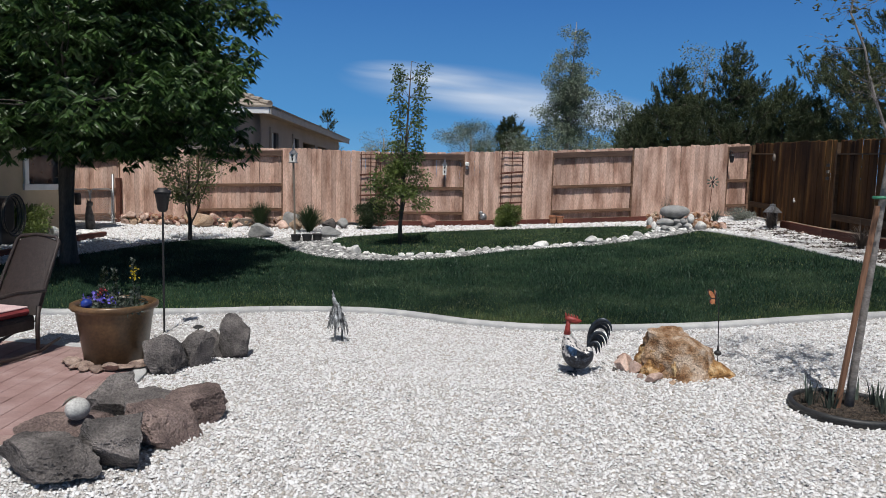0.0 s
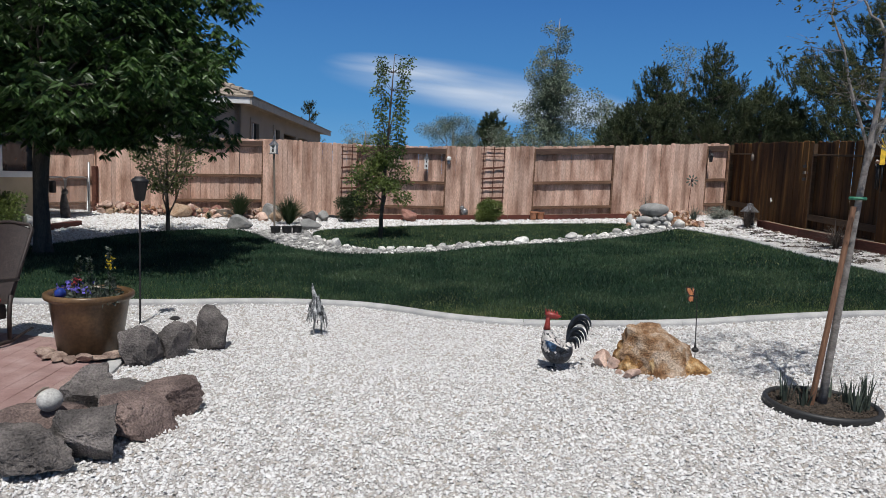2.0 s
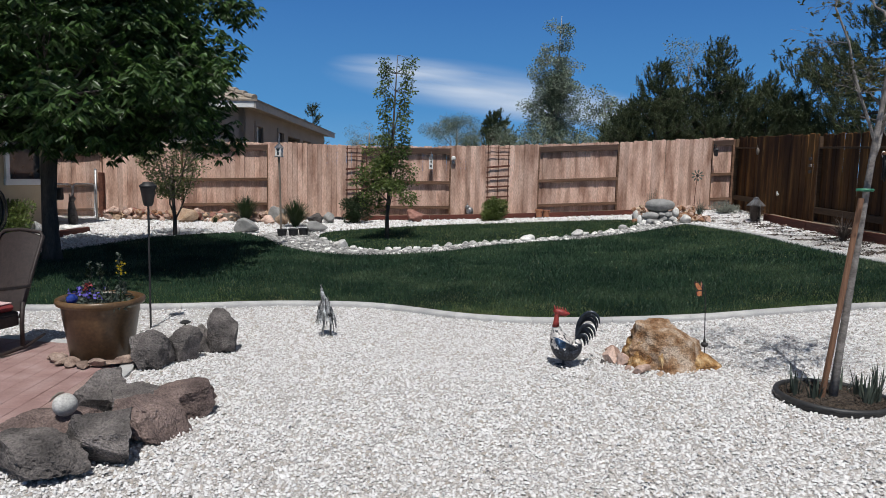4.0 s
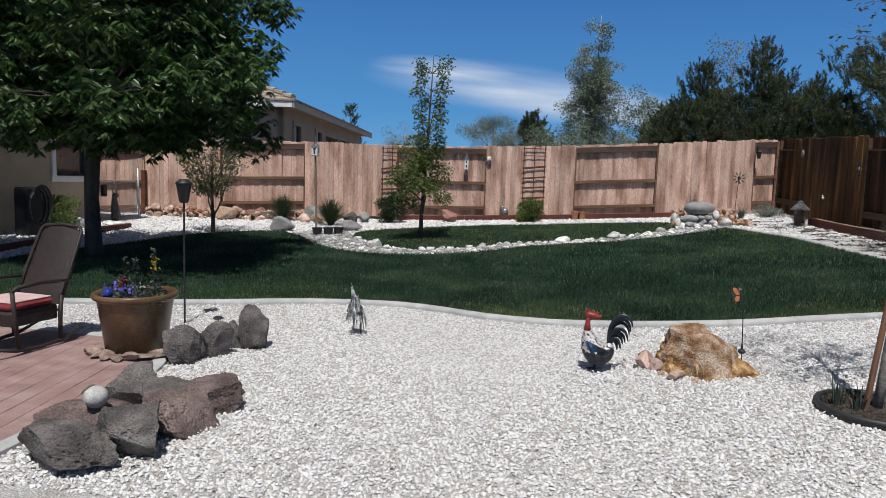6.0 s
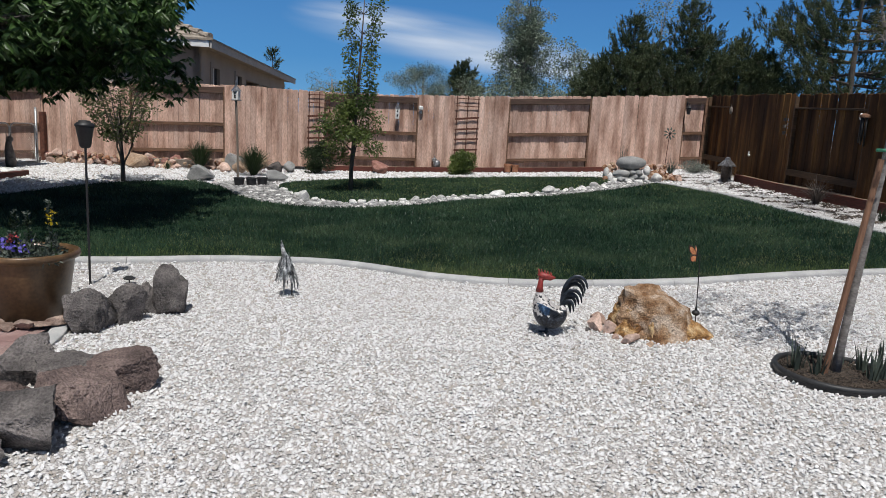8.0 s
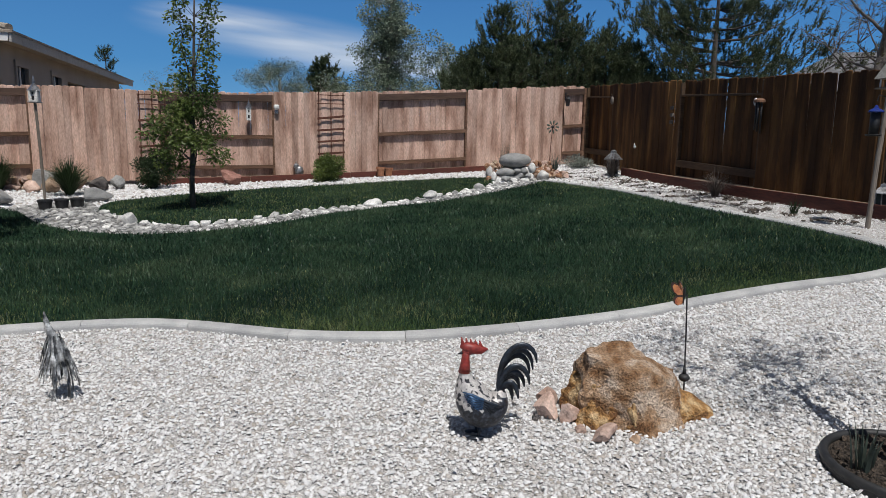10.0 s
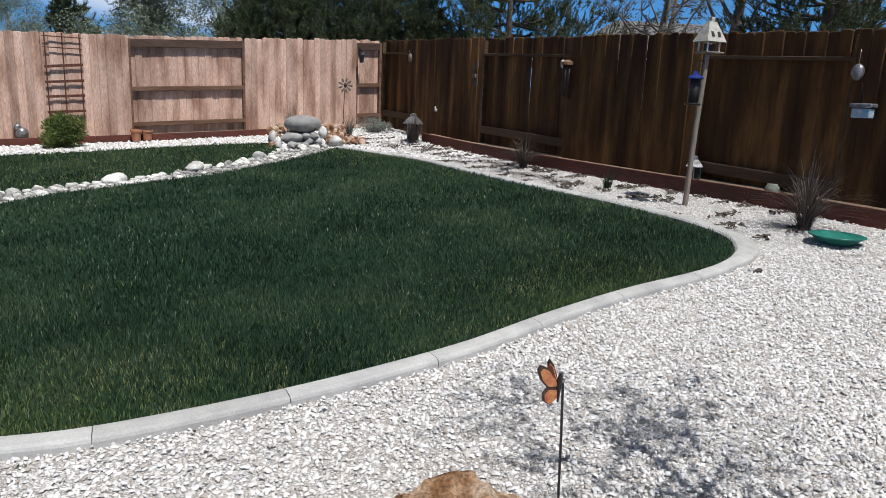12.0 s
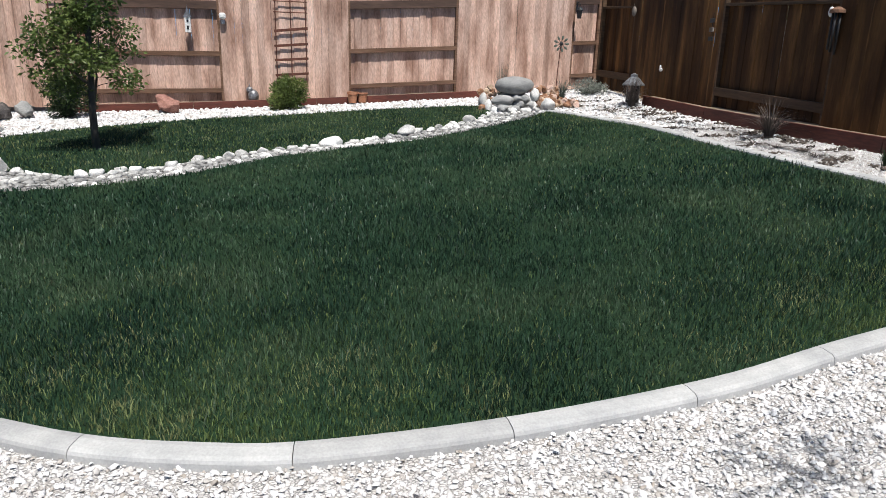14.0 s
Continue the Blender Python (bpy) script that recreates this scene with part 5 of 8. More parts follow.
creek = thing("stone_creek", "row of rounded grey and white river stones edging the dry creek", "creek", kind="structure")
stone_meshes = [rock_build((1, 1, 1), 100 + k, cuts=7, rough=0.08, level=3, round_=0.06).mesh("river_stone", [M_RIVER], True) for k in range(6)]
rs = random.Random(4)
runs = np.concatenate([[0], np.cumsum(np.linalg.norm(np.diff(INNER_LOW, axis=0), axis=1))])
s = 0.15
while s < runs[-1] - 0.1:
    w = rs.uniform(0.11, 0.19) if rs.random() < 0.93 else rs.uniform(0.24, 0.34)
    x, y = np.interp(s + w / 2, runs, INNER_LOW[:, 0]), np.interp(s + w / 2, runs, INNER_LOW[:, 1])
    q = np.array((np.interp(s + w, runs, INNER_LOW[:, 0]), np.interp(s + w, runs, INNER_LOW[:, 1]))) - np.array((np.interp(s, runs, INNER_LOW[:, 0]), np.interp(s, runs, INNER_LOW[:, 1])))
    ob = part("river_stone", stone_meshes[rs.randrange(6)], None, creek)
    ob.location = (x + rs.uniform(-0.05, 0.05), y + rs.uniform(-0.08, 0.04), G(x, y) - 0.02)
    ob.scale = (w, w * rs.uniform(0.6, 0.85), w * rs.uniform(0.5, 0.68))
    ob.rotation_euler = (0, 0, math.atan2(q[1], q[0]) + rs.uniform(-0.3, 0.3))
    s += w * rs.uniform(0.85, 1.1)
for _ in range(150):
    k = rs.randrange(len(CREEK_LOW))
    x, y = CREEK_LOW[k]
    j = np.argmin(np.hypot(INNER_LOW[:, 0] - x, INNER_LOW[:, 1] - y))
    t = rs.uniform(0.15, 0.8)
    x, y = x + (INNER_LOW[j, 0] - x) * t, y + (INNER_LOW[j, 1] - y) * t
    ob = part("river_stone", stone_meshes[rs.randrange(6)], None, creek)
    w = rs.uniform(0.08, 0.16)
    ob.location, ob.scale, ob.rotation_euler = (x, y, G(x, y) - 0.01), (w, w * 0.75, w * 0.5), (0, 0, rs.uniform(0, 6))

# ---------------------------------------------------------------- stone cascade at the creek's head
FX, FY = 4.18, 19.3
fz = G(FX, FY)
rock("cascade_slab", FX + 0.02, FY, (0.76, 0.52, 0.36), 201, M_GREY_ROCK, "large smooth grey boulder capping the stone cascade", 0, 0.0, z=fz + 0.27, smooth=True, cuts=3, rough=0.04, round_=0.2)
# stones of the cascade as (dx, dy, width, depth, height, height of the foot)
CASC_GREY = [(-0.24, -0.14, 0.46, 0.32, 0.20, 0.10), (-0.20, -0.16, 0.40, 0.32, 0.16, -0.03), (0.06, -0.12, 0.22, 0.22, 0.14, 0.16), (0.22, -0.14, 0.22, 0.2, 0.15, 0.15), (0.10, -0.16, 0.24, 0.2, 0.16, 0.03), (0.30, -0.18, 0.2, 0.2, 0.14, 0.02), (0.05, 0.12, 0.70, 0.36, 0.36, -0.03), (0.0, -0.28, 0.2, 0.16, 0.14, -0.03), (0.20, -0.32, 0.2, 0.16, 0.12, -0.03), (-0.26, -0.34, 0.24, 0.2, 0.17, -0.03)]
CASC_PALE = [(0.42, -0.08, 0.18, 0.18, 0.26, 0.14), (0.38, -0.06, 0.2, 0.2, 0.2, -0.03), (0.62, -0.30, 0.42, 0.30, 0.27, -0.03), (-0.60, -0.04, 0.17, 0.18, 0.38, -0.03), (-0.50, -0.12, 0.15, 0.15, 0.26, -0.03), (-0.10, -0.46, 0.2, 0.16, 0.13, -0.03), (0.15, -0.50, 0.22, 0.18, 0.12, -0.03), (-0.42, -0.30, 0.16, 0.14, 0.14, -0.03), (0.36, -0.44, 0.18, 0.15, 0.12, -0.03)]
CASC = [(*q, M_GREY_ROCK) for q in CASC_GREY] + [(*q, M_RIVER) for q in CASC_PALE]
# small broken rusty stones heaped at both ends, lower towards the outside
rc = random.Random(77)
for x0, x1, h0, h1, count in ((-0.62, -0.34, 0.40, 0.54, 15), (0.46, 0.92, 0.50, 0.40, 30), (0.86, 1.30, 0.30, 0.10, 20)):
    for k in range(count):
        q = (k + 0.5) / count
        dx = x0 + (x1 - x0) * ((k * 0.618) % 1.0)
        top = h0 + (h1 - h0) * (dx - x0) / (x1 - x0)
        w = rc.uniform(0.10, 0.18)
        foot = max(-0.03, (top - 0.11) * q)
        CASC.append((dx, 0.14 - 0.24 * (1 - q) - 0.20 * max(0.0, dx - 0.8) + rc.uniform(-0.05, 0.05), w, w * 0.85, w * rc.uniform(0.7, 1.0), foot, rc.choice((M_RUST, M_RUST, M_RUST, M_TAN_ROCK, M_PINK_ROCK))))
for k, (dx, dy, w, d, h, foot, m) in enumerate(CASC):
    rust = m in (M_RUST, M_TAN_ROCK, M_PINK_ROCK)
    rock("cascade_stone", FX + dx, FY + dy, (w, d, h), 210 + k, m, "rusty orange angular stone in the cascade" if rust else "rounded grey stone stacked in the cascade", 23 * k, 0.0, "cascade stones", z=G(FX + dx, FY + dy) + foot, smooth=not rust, cuts=9 if rust else 5, rough=0.12 if rust else 0.06, round_=0.0 if rust else 0.08, level=2 if rust else 3)

# ---------------------------------------------------------------- rocks of the back beds
BEDR = [(-6.05, 16.6, 0.62, 0.45, 0.40, M_GREY_ROCK, "smooth grey boulder at the creek's end"), (-4.5, 17.1, 0.55, 0.35, 0.32, M_GREY_ROCK, "pale rough boulder beside black nursery pots"), (-5.1, 18.95, 0.50, 0.4, 0.34, M_LAVA, "dark rock in the back bed"), (-4.75, 19.2, 0.34, 0.28, 0.34, M_GREY_ROCK, "grey rock in the back bed"),
        (-2.45, 19.85, 0.60, 0.42, 0.38, M_RED_ROCK, "pinkish jagged rock in front of the fence"), (-8.6, 18.6, 0.60, 0.45, 0.42, M_TAN_ROCK, "golden tan boulder in the back bed"), (-7.95, 18.8, 0.3, 0.25, 0.25, M_TAN_ROCK, ""), (-5.95, 18.7, 0.5, 0.36, 0.36, M_TAN_ROCK, "orange tan rock in the back bed"), (-6.35, 18.7, 0.4, 0.3, 0.28, M_PINK_ROCK, ""), (-5.55, 18.95, 0.55, 0.4, 0.45, M_TAN_ROCK, ""), (-6.2, 19.1, 0.5, 0.35, 0.5, M_GREY_ROCK, "")]
rb = random.Random(12)
for k in range(58):
    x = -11.0 + k * 0.08 + rb.uniform(-0.08, 0.08)
    y = 18.95 + 0.12 * (x + 9) + rb.uniform(-0.22, 0.3)
    w = rb.uniform(0.15, 0.30)
    BEDR.append((x, y, w, w * 0.8, w * rb.uniform(0.55, 0.8), rb.choice((M_TAN_ROCK, M_PINK_ROCK, M_PINK_ROCK, M_RIVER, M_LAVA if x > -8 else M_TAN_ROCK)), ""))
for k in range(40):
    x = -10.8 + k * 0.115 + rb.uniform(-0.06, 0.06)
    w = rb.uniform(0.18, 0.34)
    BEDR.append((x, 19.2 + 0.12 * (x + 9) + rb.uniform(-0.12, 0.12), w, w * 0.8, w * rb.uniform(0.8, 1.15), rb.choice((M_TAN_ROCK, M_PINK_ROCK, M_PINK_ROCK, M_RED_ROCK, M_GREY_ROCK)), ""))
for k, (x, y, w, d, h, m, lb) in enumerate(BEDR):
    rock("bed_rock", x, y, (w, d, h), 300 + k, m, lb or "tan and pinkish field rock bordering the back bed", 41 * k, 0.03, "back bed rocks", cuts=7, rough=0.1, level=3 if w > 0.36 else 2)
# broken reddish rubble heaped on those rocks along the foot of the fence
for k in range(120):
    x = -11.2 + k * 0.047 + rb.uniform(-0.06, 0.06)
    y = 18.98 + 0.12 * (x + 9) + rb.uniform(-0.2, 0.2)
    w = rb.uniform(0.11, 0.22)
    rock("bed_rock", x, y, (w, w * 0.8, w * rb.uniform(0.6, 0.95)), 700 + k, rb.choice((M_RED_ROCK, M_PINK_ROCK, M_PINK_ROCK, M_RUST, M_TAN_ROCK)), "broken pinkish rubble heaped below the cedar fence", 41 * k, 0.0, "back bed rubble", z=G(x, y) + rb.uniform(0.02, 0.20), cuts=8, rough=0.12, level=2)
for k in range(9):
    x, y = 6.05 + 0.13 * k * 0.6 + rb.uniform(-0.2, 0.2), 17.3 - 0.28 * k
    w = rb.uniform(0.08, 0.2)
    rock("bed_rock", x + 0.90, y + 1.25, (w, w * 0.8, w * 0.6), 360 + k, rb.choice((M_PINK_ROCK, M_RIVER, M_TAN_ROCK)), "small pinkish rock near the brown fence", 31 * k, 0.02, "rocks near the brown fence", level=3)

# ---------------------------------------------------------------- low plants
def blade_tuft(name, x, y, n, length, spread, width, material, label, category="plant", z=None, droop=0.5, group="", seed=1, upright=0.4):
    """Arching strap leaves from one root."""
    g = np.random.default_rng(seed)
    a = g.uniform(0, 2 * np.pi, n)
    L = length * g.uniform(0.55, 1.1, n)
    out = spread * g.uniform(0.1, 1.0, n)
    K = 6
    t = np.linspace(0, 1, K)
    d = np.stack([np.cos(a), np.sin(a)], 1)
    side = np.stack([-np.sin(a), np.cos(a), 0 * a], 1) * width
    r0 = g.uniform(0, 0.06, n)
    V = []
    for k in range(K):
        rad = r0 + out * (upright * t[k] + (1 - upright) * t[k] ** 2)
        h = L * (t[k] - droop * (out / max(spread, 1e-6)) * t[k] ** 2.4)
        c = np.stack([d[:, 0] * rad, d[:, 1] * rad, h], 1)
        w = (1 - t[k]) ** 0.6 if k else 0.7
        V += [c - side * w, c + side * w]
    v = np.stack(V, 1)
    f = []
    for k in range(K - 1):
        f += [(2 * k, 2 * k + 1, 2 * k + 3), (2 * k, 2 * k + 3, 2 * k + 2)]
    fac = (np.arange(n)[:, None, None] * 2 * K + np.array(f)[None]).reshape(-1, 3)
    return solo(name, fast_mesh(name, v.reshape(-1, 3), fac, material), None, label, category, group, at=(x, y, G(x, y) if z is None else z))


def bush(name, x, y, rx, ry, h, n, leaf, material, label, seed=1, z=None, droop=0.0):
    """A bush: stems and small leaves in clumps."""
    g = np.random.default_rng(seed)
    root = thing(name, label, "shrub", at=(x, y, G(x, y) if z is None else z))
    wood = Build()
    P, D = [], []
    for k in range(26):
        p = g.normal(size=3)
        p /= np.linalg.norm(p)
        p *= g.uniform(0.5, 0.95)
        c = np.array((p[0] * rx, p[1] * ry, h * (0.48 + 0.5 * p[2])))
        limb(wood, (0, 0, 0), c, 0.012, 0.004, 0.08, 4, 4)
        m = n // 26
        q = in_ball(m)
        P.append(c + q * np.array((rx, ry, h * 0.5)) * 0.42)
        D.append(q + g.normal(0, 0.5, (m, 3)) + np.array((0, 0, 0.3)))
    P, D = np.concatenate(P), np.concatenate(D)
    P[:, 2] = np.maximum(P[:, 2], 0.01)
    part("stems", wood, M_BARK, root)
    v, f = leaf_cloud(P, D, leaf[0], leaf[1], droop)
    part("foliage", fast_mesh("foliage", v, f, material), None, root)
    return root


bush("round_shrub", -0.24, 20.08, 0.34, 0.32, 0.66, 5200, (0.06, 0.03), M_LEAF_YOUNG, "rounded bright green shrub below the trellis", 71)
bush("dark_shrub", -4.03, 19.3, 0.40, 0.40, 0.80, 5600, (0.06, 0.02), M_SHRUB, "dark green shrub below the rusty trellis", 72)
blade_tuft("grass_clump", -7.08, 18.95, 560, 0.85, 0.6, 0.009, M_BLADE, "clump of arching green grass in the back bed", droop=0.3, seed=73)
blade_tuft("grass_clump", -5.35, 18.1, 620, 0.85, 0.66, 0.009, M_BLADE, "clump of arching green grass in the back bed", droop=0.35, seed=74)
blade_tuft("fountain_grass", 6.50, 18.98, 240, 0.72, 0.56, 0.006, M_PLUM, "dark plum fountain grass beside the corner lantern", droop=0.75, upright=0.2, group="fountain grasses", seed=75)
blade_tuft("fountain_grass", 7.0, 15.13, 170, 0.70, 0.72, 0.006, M_PLUM, "dark plum fountain grass in white gravel", droop=0.75, upright=0.2, group="fountain grasses", seed=76)
blade_tuft("fountain_grass", 7.35, 9.98, 200, 0.95, 0.95, 0.006, M_PLUM, "dark plum fountain grass near the teal bowl", droop=0.75, upright=0.2, group="fountain grasses", seed=77)
blade_tuft("spiky_grass", 4.08, 19.85, 60, 1.0, 0.25, 0.006, M_SPIKY, "thin upright grass behind the cascade", seed=78, droop=0.1)
blade_tuft("spiky_grass", 5.45, 20.2, 80, 0.55, 0.3, 0.007, M_SPIKY, "grey-green spiky grass beside the cascade", seed=79, droop=0.2)
bush("lavender_mound", 6.32, 20.95, 0.38, 0.3, 0.34, 2200, (0.06, 0.014), M_LAVENDER, "low grey-leaved mound in the fence corner", 80)
for k, (x, y) in enumerate([(-9.9, 19.2), (-10.9, 18.6), (7.05, 12.9)]):
    blade_tuft("small_weed", x, y, 60, 0.25, 0.14, 0.006, M_SHRUB, "small green plant in gravel", seed=90 + k, droop=0.2)
blade_tuft("orange_flowers", -7.8, 18.6, 70, 0.24, 0.14, 0.006, M_SHRUB, "small plant with orange flowers in gravel", seed=95, droop=0.2)
bush("house_shrub", -10.6, 14.5, 0.5, 0.45, 0.72, 4200, (0.07, 0.035), M_LEAF_YOUNG, "green shrub against the house wall", 96)
# flat dark twigs below the brown fence, standing in for shadow streaks
rt = random.Random(77)
for k in range(16):
    q = 2.6 + 0.36 * k
    x, y = CORNER + RIGHT_ALONG * q + RIGHT_IN * rt.uniform(0.55, 1.25)
    blade_tuft("creeping_plant", x, y, rt.randrange(40, 70), 0.04, rt.uniform(0.35, 0.65), 0.008, M_PLUM, "flat dark twigs standing in for shadow streaks on white gravel", seed=120 + k, droop=0.3)


# ---------------------------------------------------------------- ring with the staked tree
ring = thing("planting_ring", "black plastic edging ring filled with dark mulch round the staked tree", "planter", at=(2.98, 5.98, G(2.98, 5.98)))
a = np.linspace(0, 2 * np.pi, 41)
part("edging", Build().tube(np.stack([0.385 * np.cos(a), 0.385 * np.sin(a), 0.028 + 0 * a], 1), 0.022, 8, cap=False).lathe((0, 0, -0.02), [(0.385, 0.0), (0.40, 0.0), (0.40, 0.06), (0.385, 0.06)], 40, cap=False), M_PLASTIC, ring, "black plastic rim", True)
part("mulch", Build().lathe((0, 0, -0.03), [(0.385, 0.0), (0.38, 0.045), (0.2, 0.055), (0.05, 0.062), (0.01, 0.063)], 32), M_MULCH, ring, "dark bark mulch", True)
mp = rng.uniform(-0.36, 0.36, (900, 2))
mp = mp[np.hypot(mp[:, 0], mp[:, 1]) < 0.355]
scatter_stones("mulch_chips", np.stack([mp[:, 0] + 2.98, mp[:, 1] + 5.98, np.full(len(mp), G(2.98, 5.98) + 0.028)], 1), (0.008, 0.022), 0.4, M_MULCH, "dark bark chips inside the ring", "mulch")
for k, (dx, dy, n, L) in enumerate([(-0.27, 0.02, 16, 0.25), (-0.14, -0.06, 11, 0.21), (0.20, -0.12, 16, 0.22), (0.30, -0.04, 18, 0.28), (0.24, 0.08, 12, 0.24), (0.12, 0.14, 8, 0.19)]):
    blade_tuft("iris_plant", 2.98 + dx, 5.98 + dy, n, L, 0.07, 0.011, M_SPIKY, "young iris with stiff grey-green blades in mulch", z=G(2.98, 5.98) + 0.02, seed=130 + k, droop=0.0, group="irises in the ring")
stake = thing("tree_stake", "brown wooden stake tied to the young tree", "stake", at=(2.93, 5.93, G(2.98, 5.98)))
part("stake", Build().tube([(-0.06, 0.0, -0.1), (0.035, 0.01, 0.75), (0.118, 0.02, 1.52)], [0.022, 0.021, 0.02], 8), M_STAKE, stake)
part("tie", Build().tube([(0.148 + 0.048 * math.cos(t), 0.038 + 0.042 * math.sin(t), 1.58) for t in np.linspace(0, 2 * np.pi, 17)], 0.013, 6), M_GREEN_TIE, stake, "green plastic tree tie")
solo("yellow_tag", Build().box((0, 0, -0.07), (0.035, 0.006, 0.14), bevel=0.003).tube([(0, 0, 0), (-0.02, 0.0, 0.05)], 0.003, 5), M_YTAG, "yellow plastic nursery tag hanging on the tree", "tag", at=(3.20, 5.93, 2.02))

# ---------------------------------------------------------------- rooster and bird of sheet metal
def rooster():
    b = Build()
    rows = np.array([(-0.058, 0.40, 0.020), (-0.058, 0.36, 0.026), (-0.056, 0.32, 0.044), (-0.042, 0.265, 0.074), (-0.005, 0.19, 0.104), (0.04, 0.145, 0.108), (0.095, 0.16, 0.088), (0.128, 0.205, 0.055), (0.132, 0.265, 0.018)])
    at = np.linspace(0, 8, 49)
    fx, fz_, fr = (np.interp(at, range(9), rows[:, i]) for i in range(3))
    fx, fz_, fr = (np.convolve(np.pad(q, 3, "edge"), np.ones(7) / 7, "valid") for q in (fx, fz_, fr))
    b.tube(np.stack([fx, 0 * fx, fz_], 1), fr, 40, 0)
    body = len(b.f)
    top = b.v[0][:, 2]
    for i in range(body):
        zz, xx = np.mean(top[list(b.f[i])]), np.mean(b.v[0][list(b.f[i]), 0])
        ragged = 0.022 * math.sin(95 * xx + 3 * math.sin(60 * zz)) + 0.012 * math.sin(230 * xx + 1)
        if zz < 0.19 + 0.35 * max(0.0, xx - 0.05) + ragged:
            b.m[i] = 4
    b.tube([(-0.062, 0, 0.355), (-0.060, 0, 0.40), (-0.058, 0, 0.435), (-0.055, 0, 0.47)], [0.034, 0.025, 0.021, 0.020], 10, 2)
    b.ball((-0.05, 0, 0.468), (0.030, 0.022, 0.022), 2)
    # comb: a thick swept-back saddle with points along its front
    b.tube([(-0.088, 0, 0.497), (-0.06, 0, 0.493), (-0.02, 0, 0.482), (0.025, 0, 0.474), (0.058, 0, 0.478)], [0.008, 0.026, 0.030, 0.023, 0.005], 10, 2)
    for k in range(5):
        x = -0.078 + 0.024 * k
        b.tube([(x + 0.006, 0, 0.495 - 0.003 * k), (x - 0.004, 0, 0.545 - 0.005 * k)], [0.015, 0.003], 6, 2)
    b.tube([(-0.075, 0, 0.462), (-0.10, 0, 0.455)], [0.010, 0.002], 6, 3)
    for sy in (-1, 1):
        # wing: blue quills that run out into dark feathers
        for k in range(9):
            z0, x0 = 0.275 - 0.013 * k, -0.082 + 0.006 * k
            x1, z1 = 0.130 - 0.009 * k, 0.185 - 0.012 * k
            y0, y1 = sy * (0.088 + 0.006 * math.sin(0.6 * k)), sy * (0.100 - 0.002 * k)
            mx, mz = (x0 + x1) / 2, (z0 + z1) / 2 + 0.008
            b.tube([(x0, y0 * 0.85, z0), (x0 * 0.6 + mx * 0.4, y0 * 1.05, z0 * 0.6 + mz * 0.4 + 0.004), (mx, y1 * 1.06, mz)], [0.003, 0.0085, 0.009], 6, 1)
            b.tube([(mx - 0.012, y1 * 1.04, mz + 0.004), (mx * 0.4 + x1 * 0.6, y1, mz * 0.4 + z1 * 0.6), (x1, y1 * 0.7, z1)], [0.008, 0.010, 0.003], 6, 3)
        b.tube([(0.02, sy * 0.035, 0.08), (0.015, sy * 0.04, 0.0)], 0.009, 6, 3)
        b.ball((0.0, sy * 0.04, 0.008), (0.05, 0.024, 0.010), 3)
    # sickle plumes, the lower ones shorter
    for k, (pk, ex, ez) in enumerate([(0.50, 0.315, 0.41), (0.475, 0.305, 0.36), (0.435, 0.298, 0.325), (0.385, 0.28, 0.29), (0.34, 0.262, 0.265), (0.31, 0.245, 0.24), (0.285, 0.222, 0.215), (0.262, 0.20, 0.195)]):
        y = 0.018 * ((k % 3) - 1)
        p0, p1, p2, p3 = np.array((0.125, y, 0.205 + 0.004 * k)), np.array((0.075 + 0.012 * k, y, pk + 0.03)), np.array((ex - 0.01, y * 1.5, pk + 0.075 - 0.005 * k)), np.array((ex, y * 2, ez))
        t = np.linspace(0, 1, 12)[:, None]
        c = (1 - t) ** 3 * p0 + 3 * (1 - t) ** 2 * t * p1 + 3 * (1 - t) * t * t * p2 + t ** 3 * p3
        tan = np.gradient(c, axis=0)
        nrm = np.stack([-tan[:, 2], 0 * tan[:, 0], tan[:, 0]], 1)
        nrm /= np.linalg.norm(nrm, axis=1, keepdims=True)
        w = 0.017 * np.sin(np.pi * np.clip(t * 0.93 + 0.05, 0, 1)) ** 0.6
        th = np.array((0, 0.004, 0))
        v = np.concatenate([c + nrm * w - th, c - nrm * w - th, c - nrm * w + th, c + nrm * w + th])
        f = []
        for i in range(11):
            for q in range(4):
                q2 = (q + 1) % 4
                f.append((q * 12 + i, q2 * 12 + i, q2 * 12 + i + 1, q * 12 + i + 1))
        b.add(v, f, 3)
    return b


solo("rooster_statue", rooster(), [M_BODY, M_BLUE, M_RED, M_TAIL, M_BELLY], "painted metal rooster with red comb and black tail", "statue", smooth=True, at=(1.00, 6.68, G(1.03, 6.68) + 0.005))


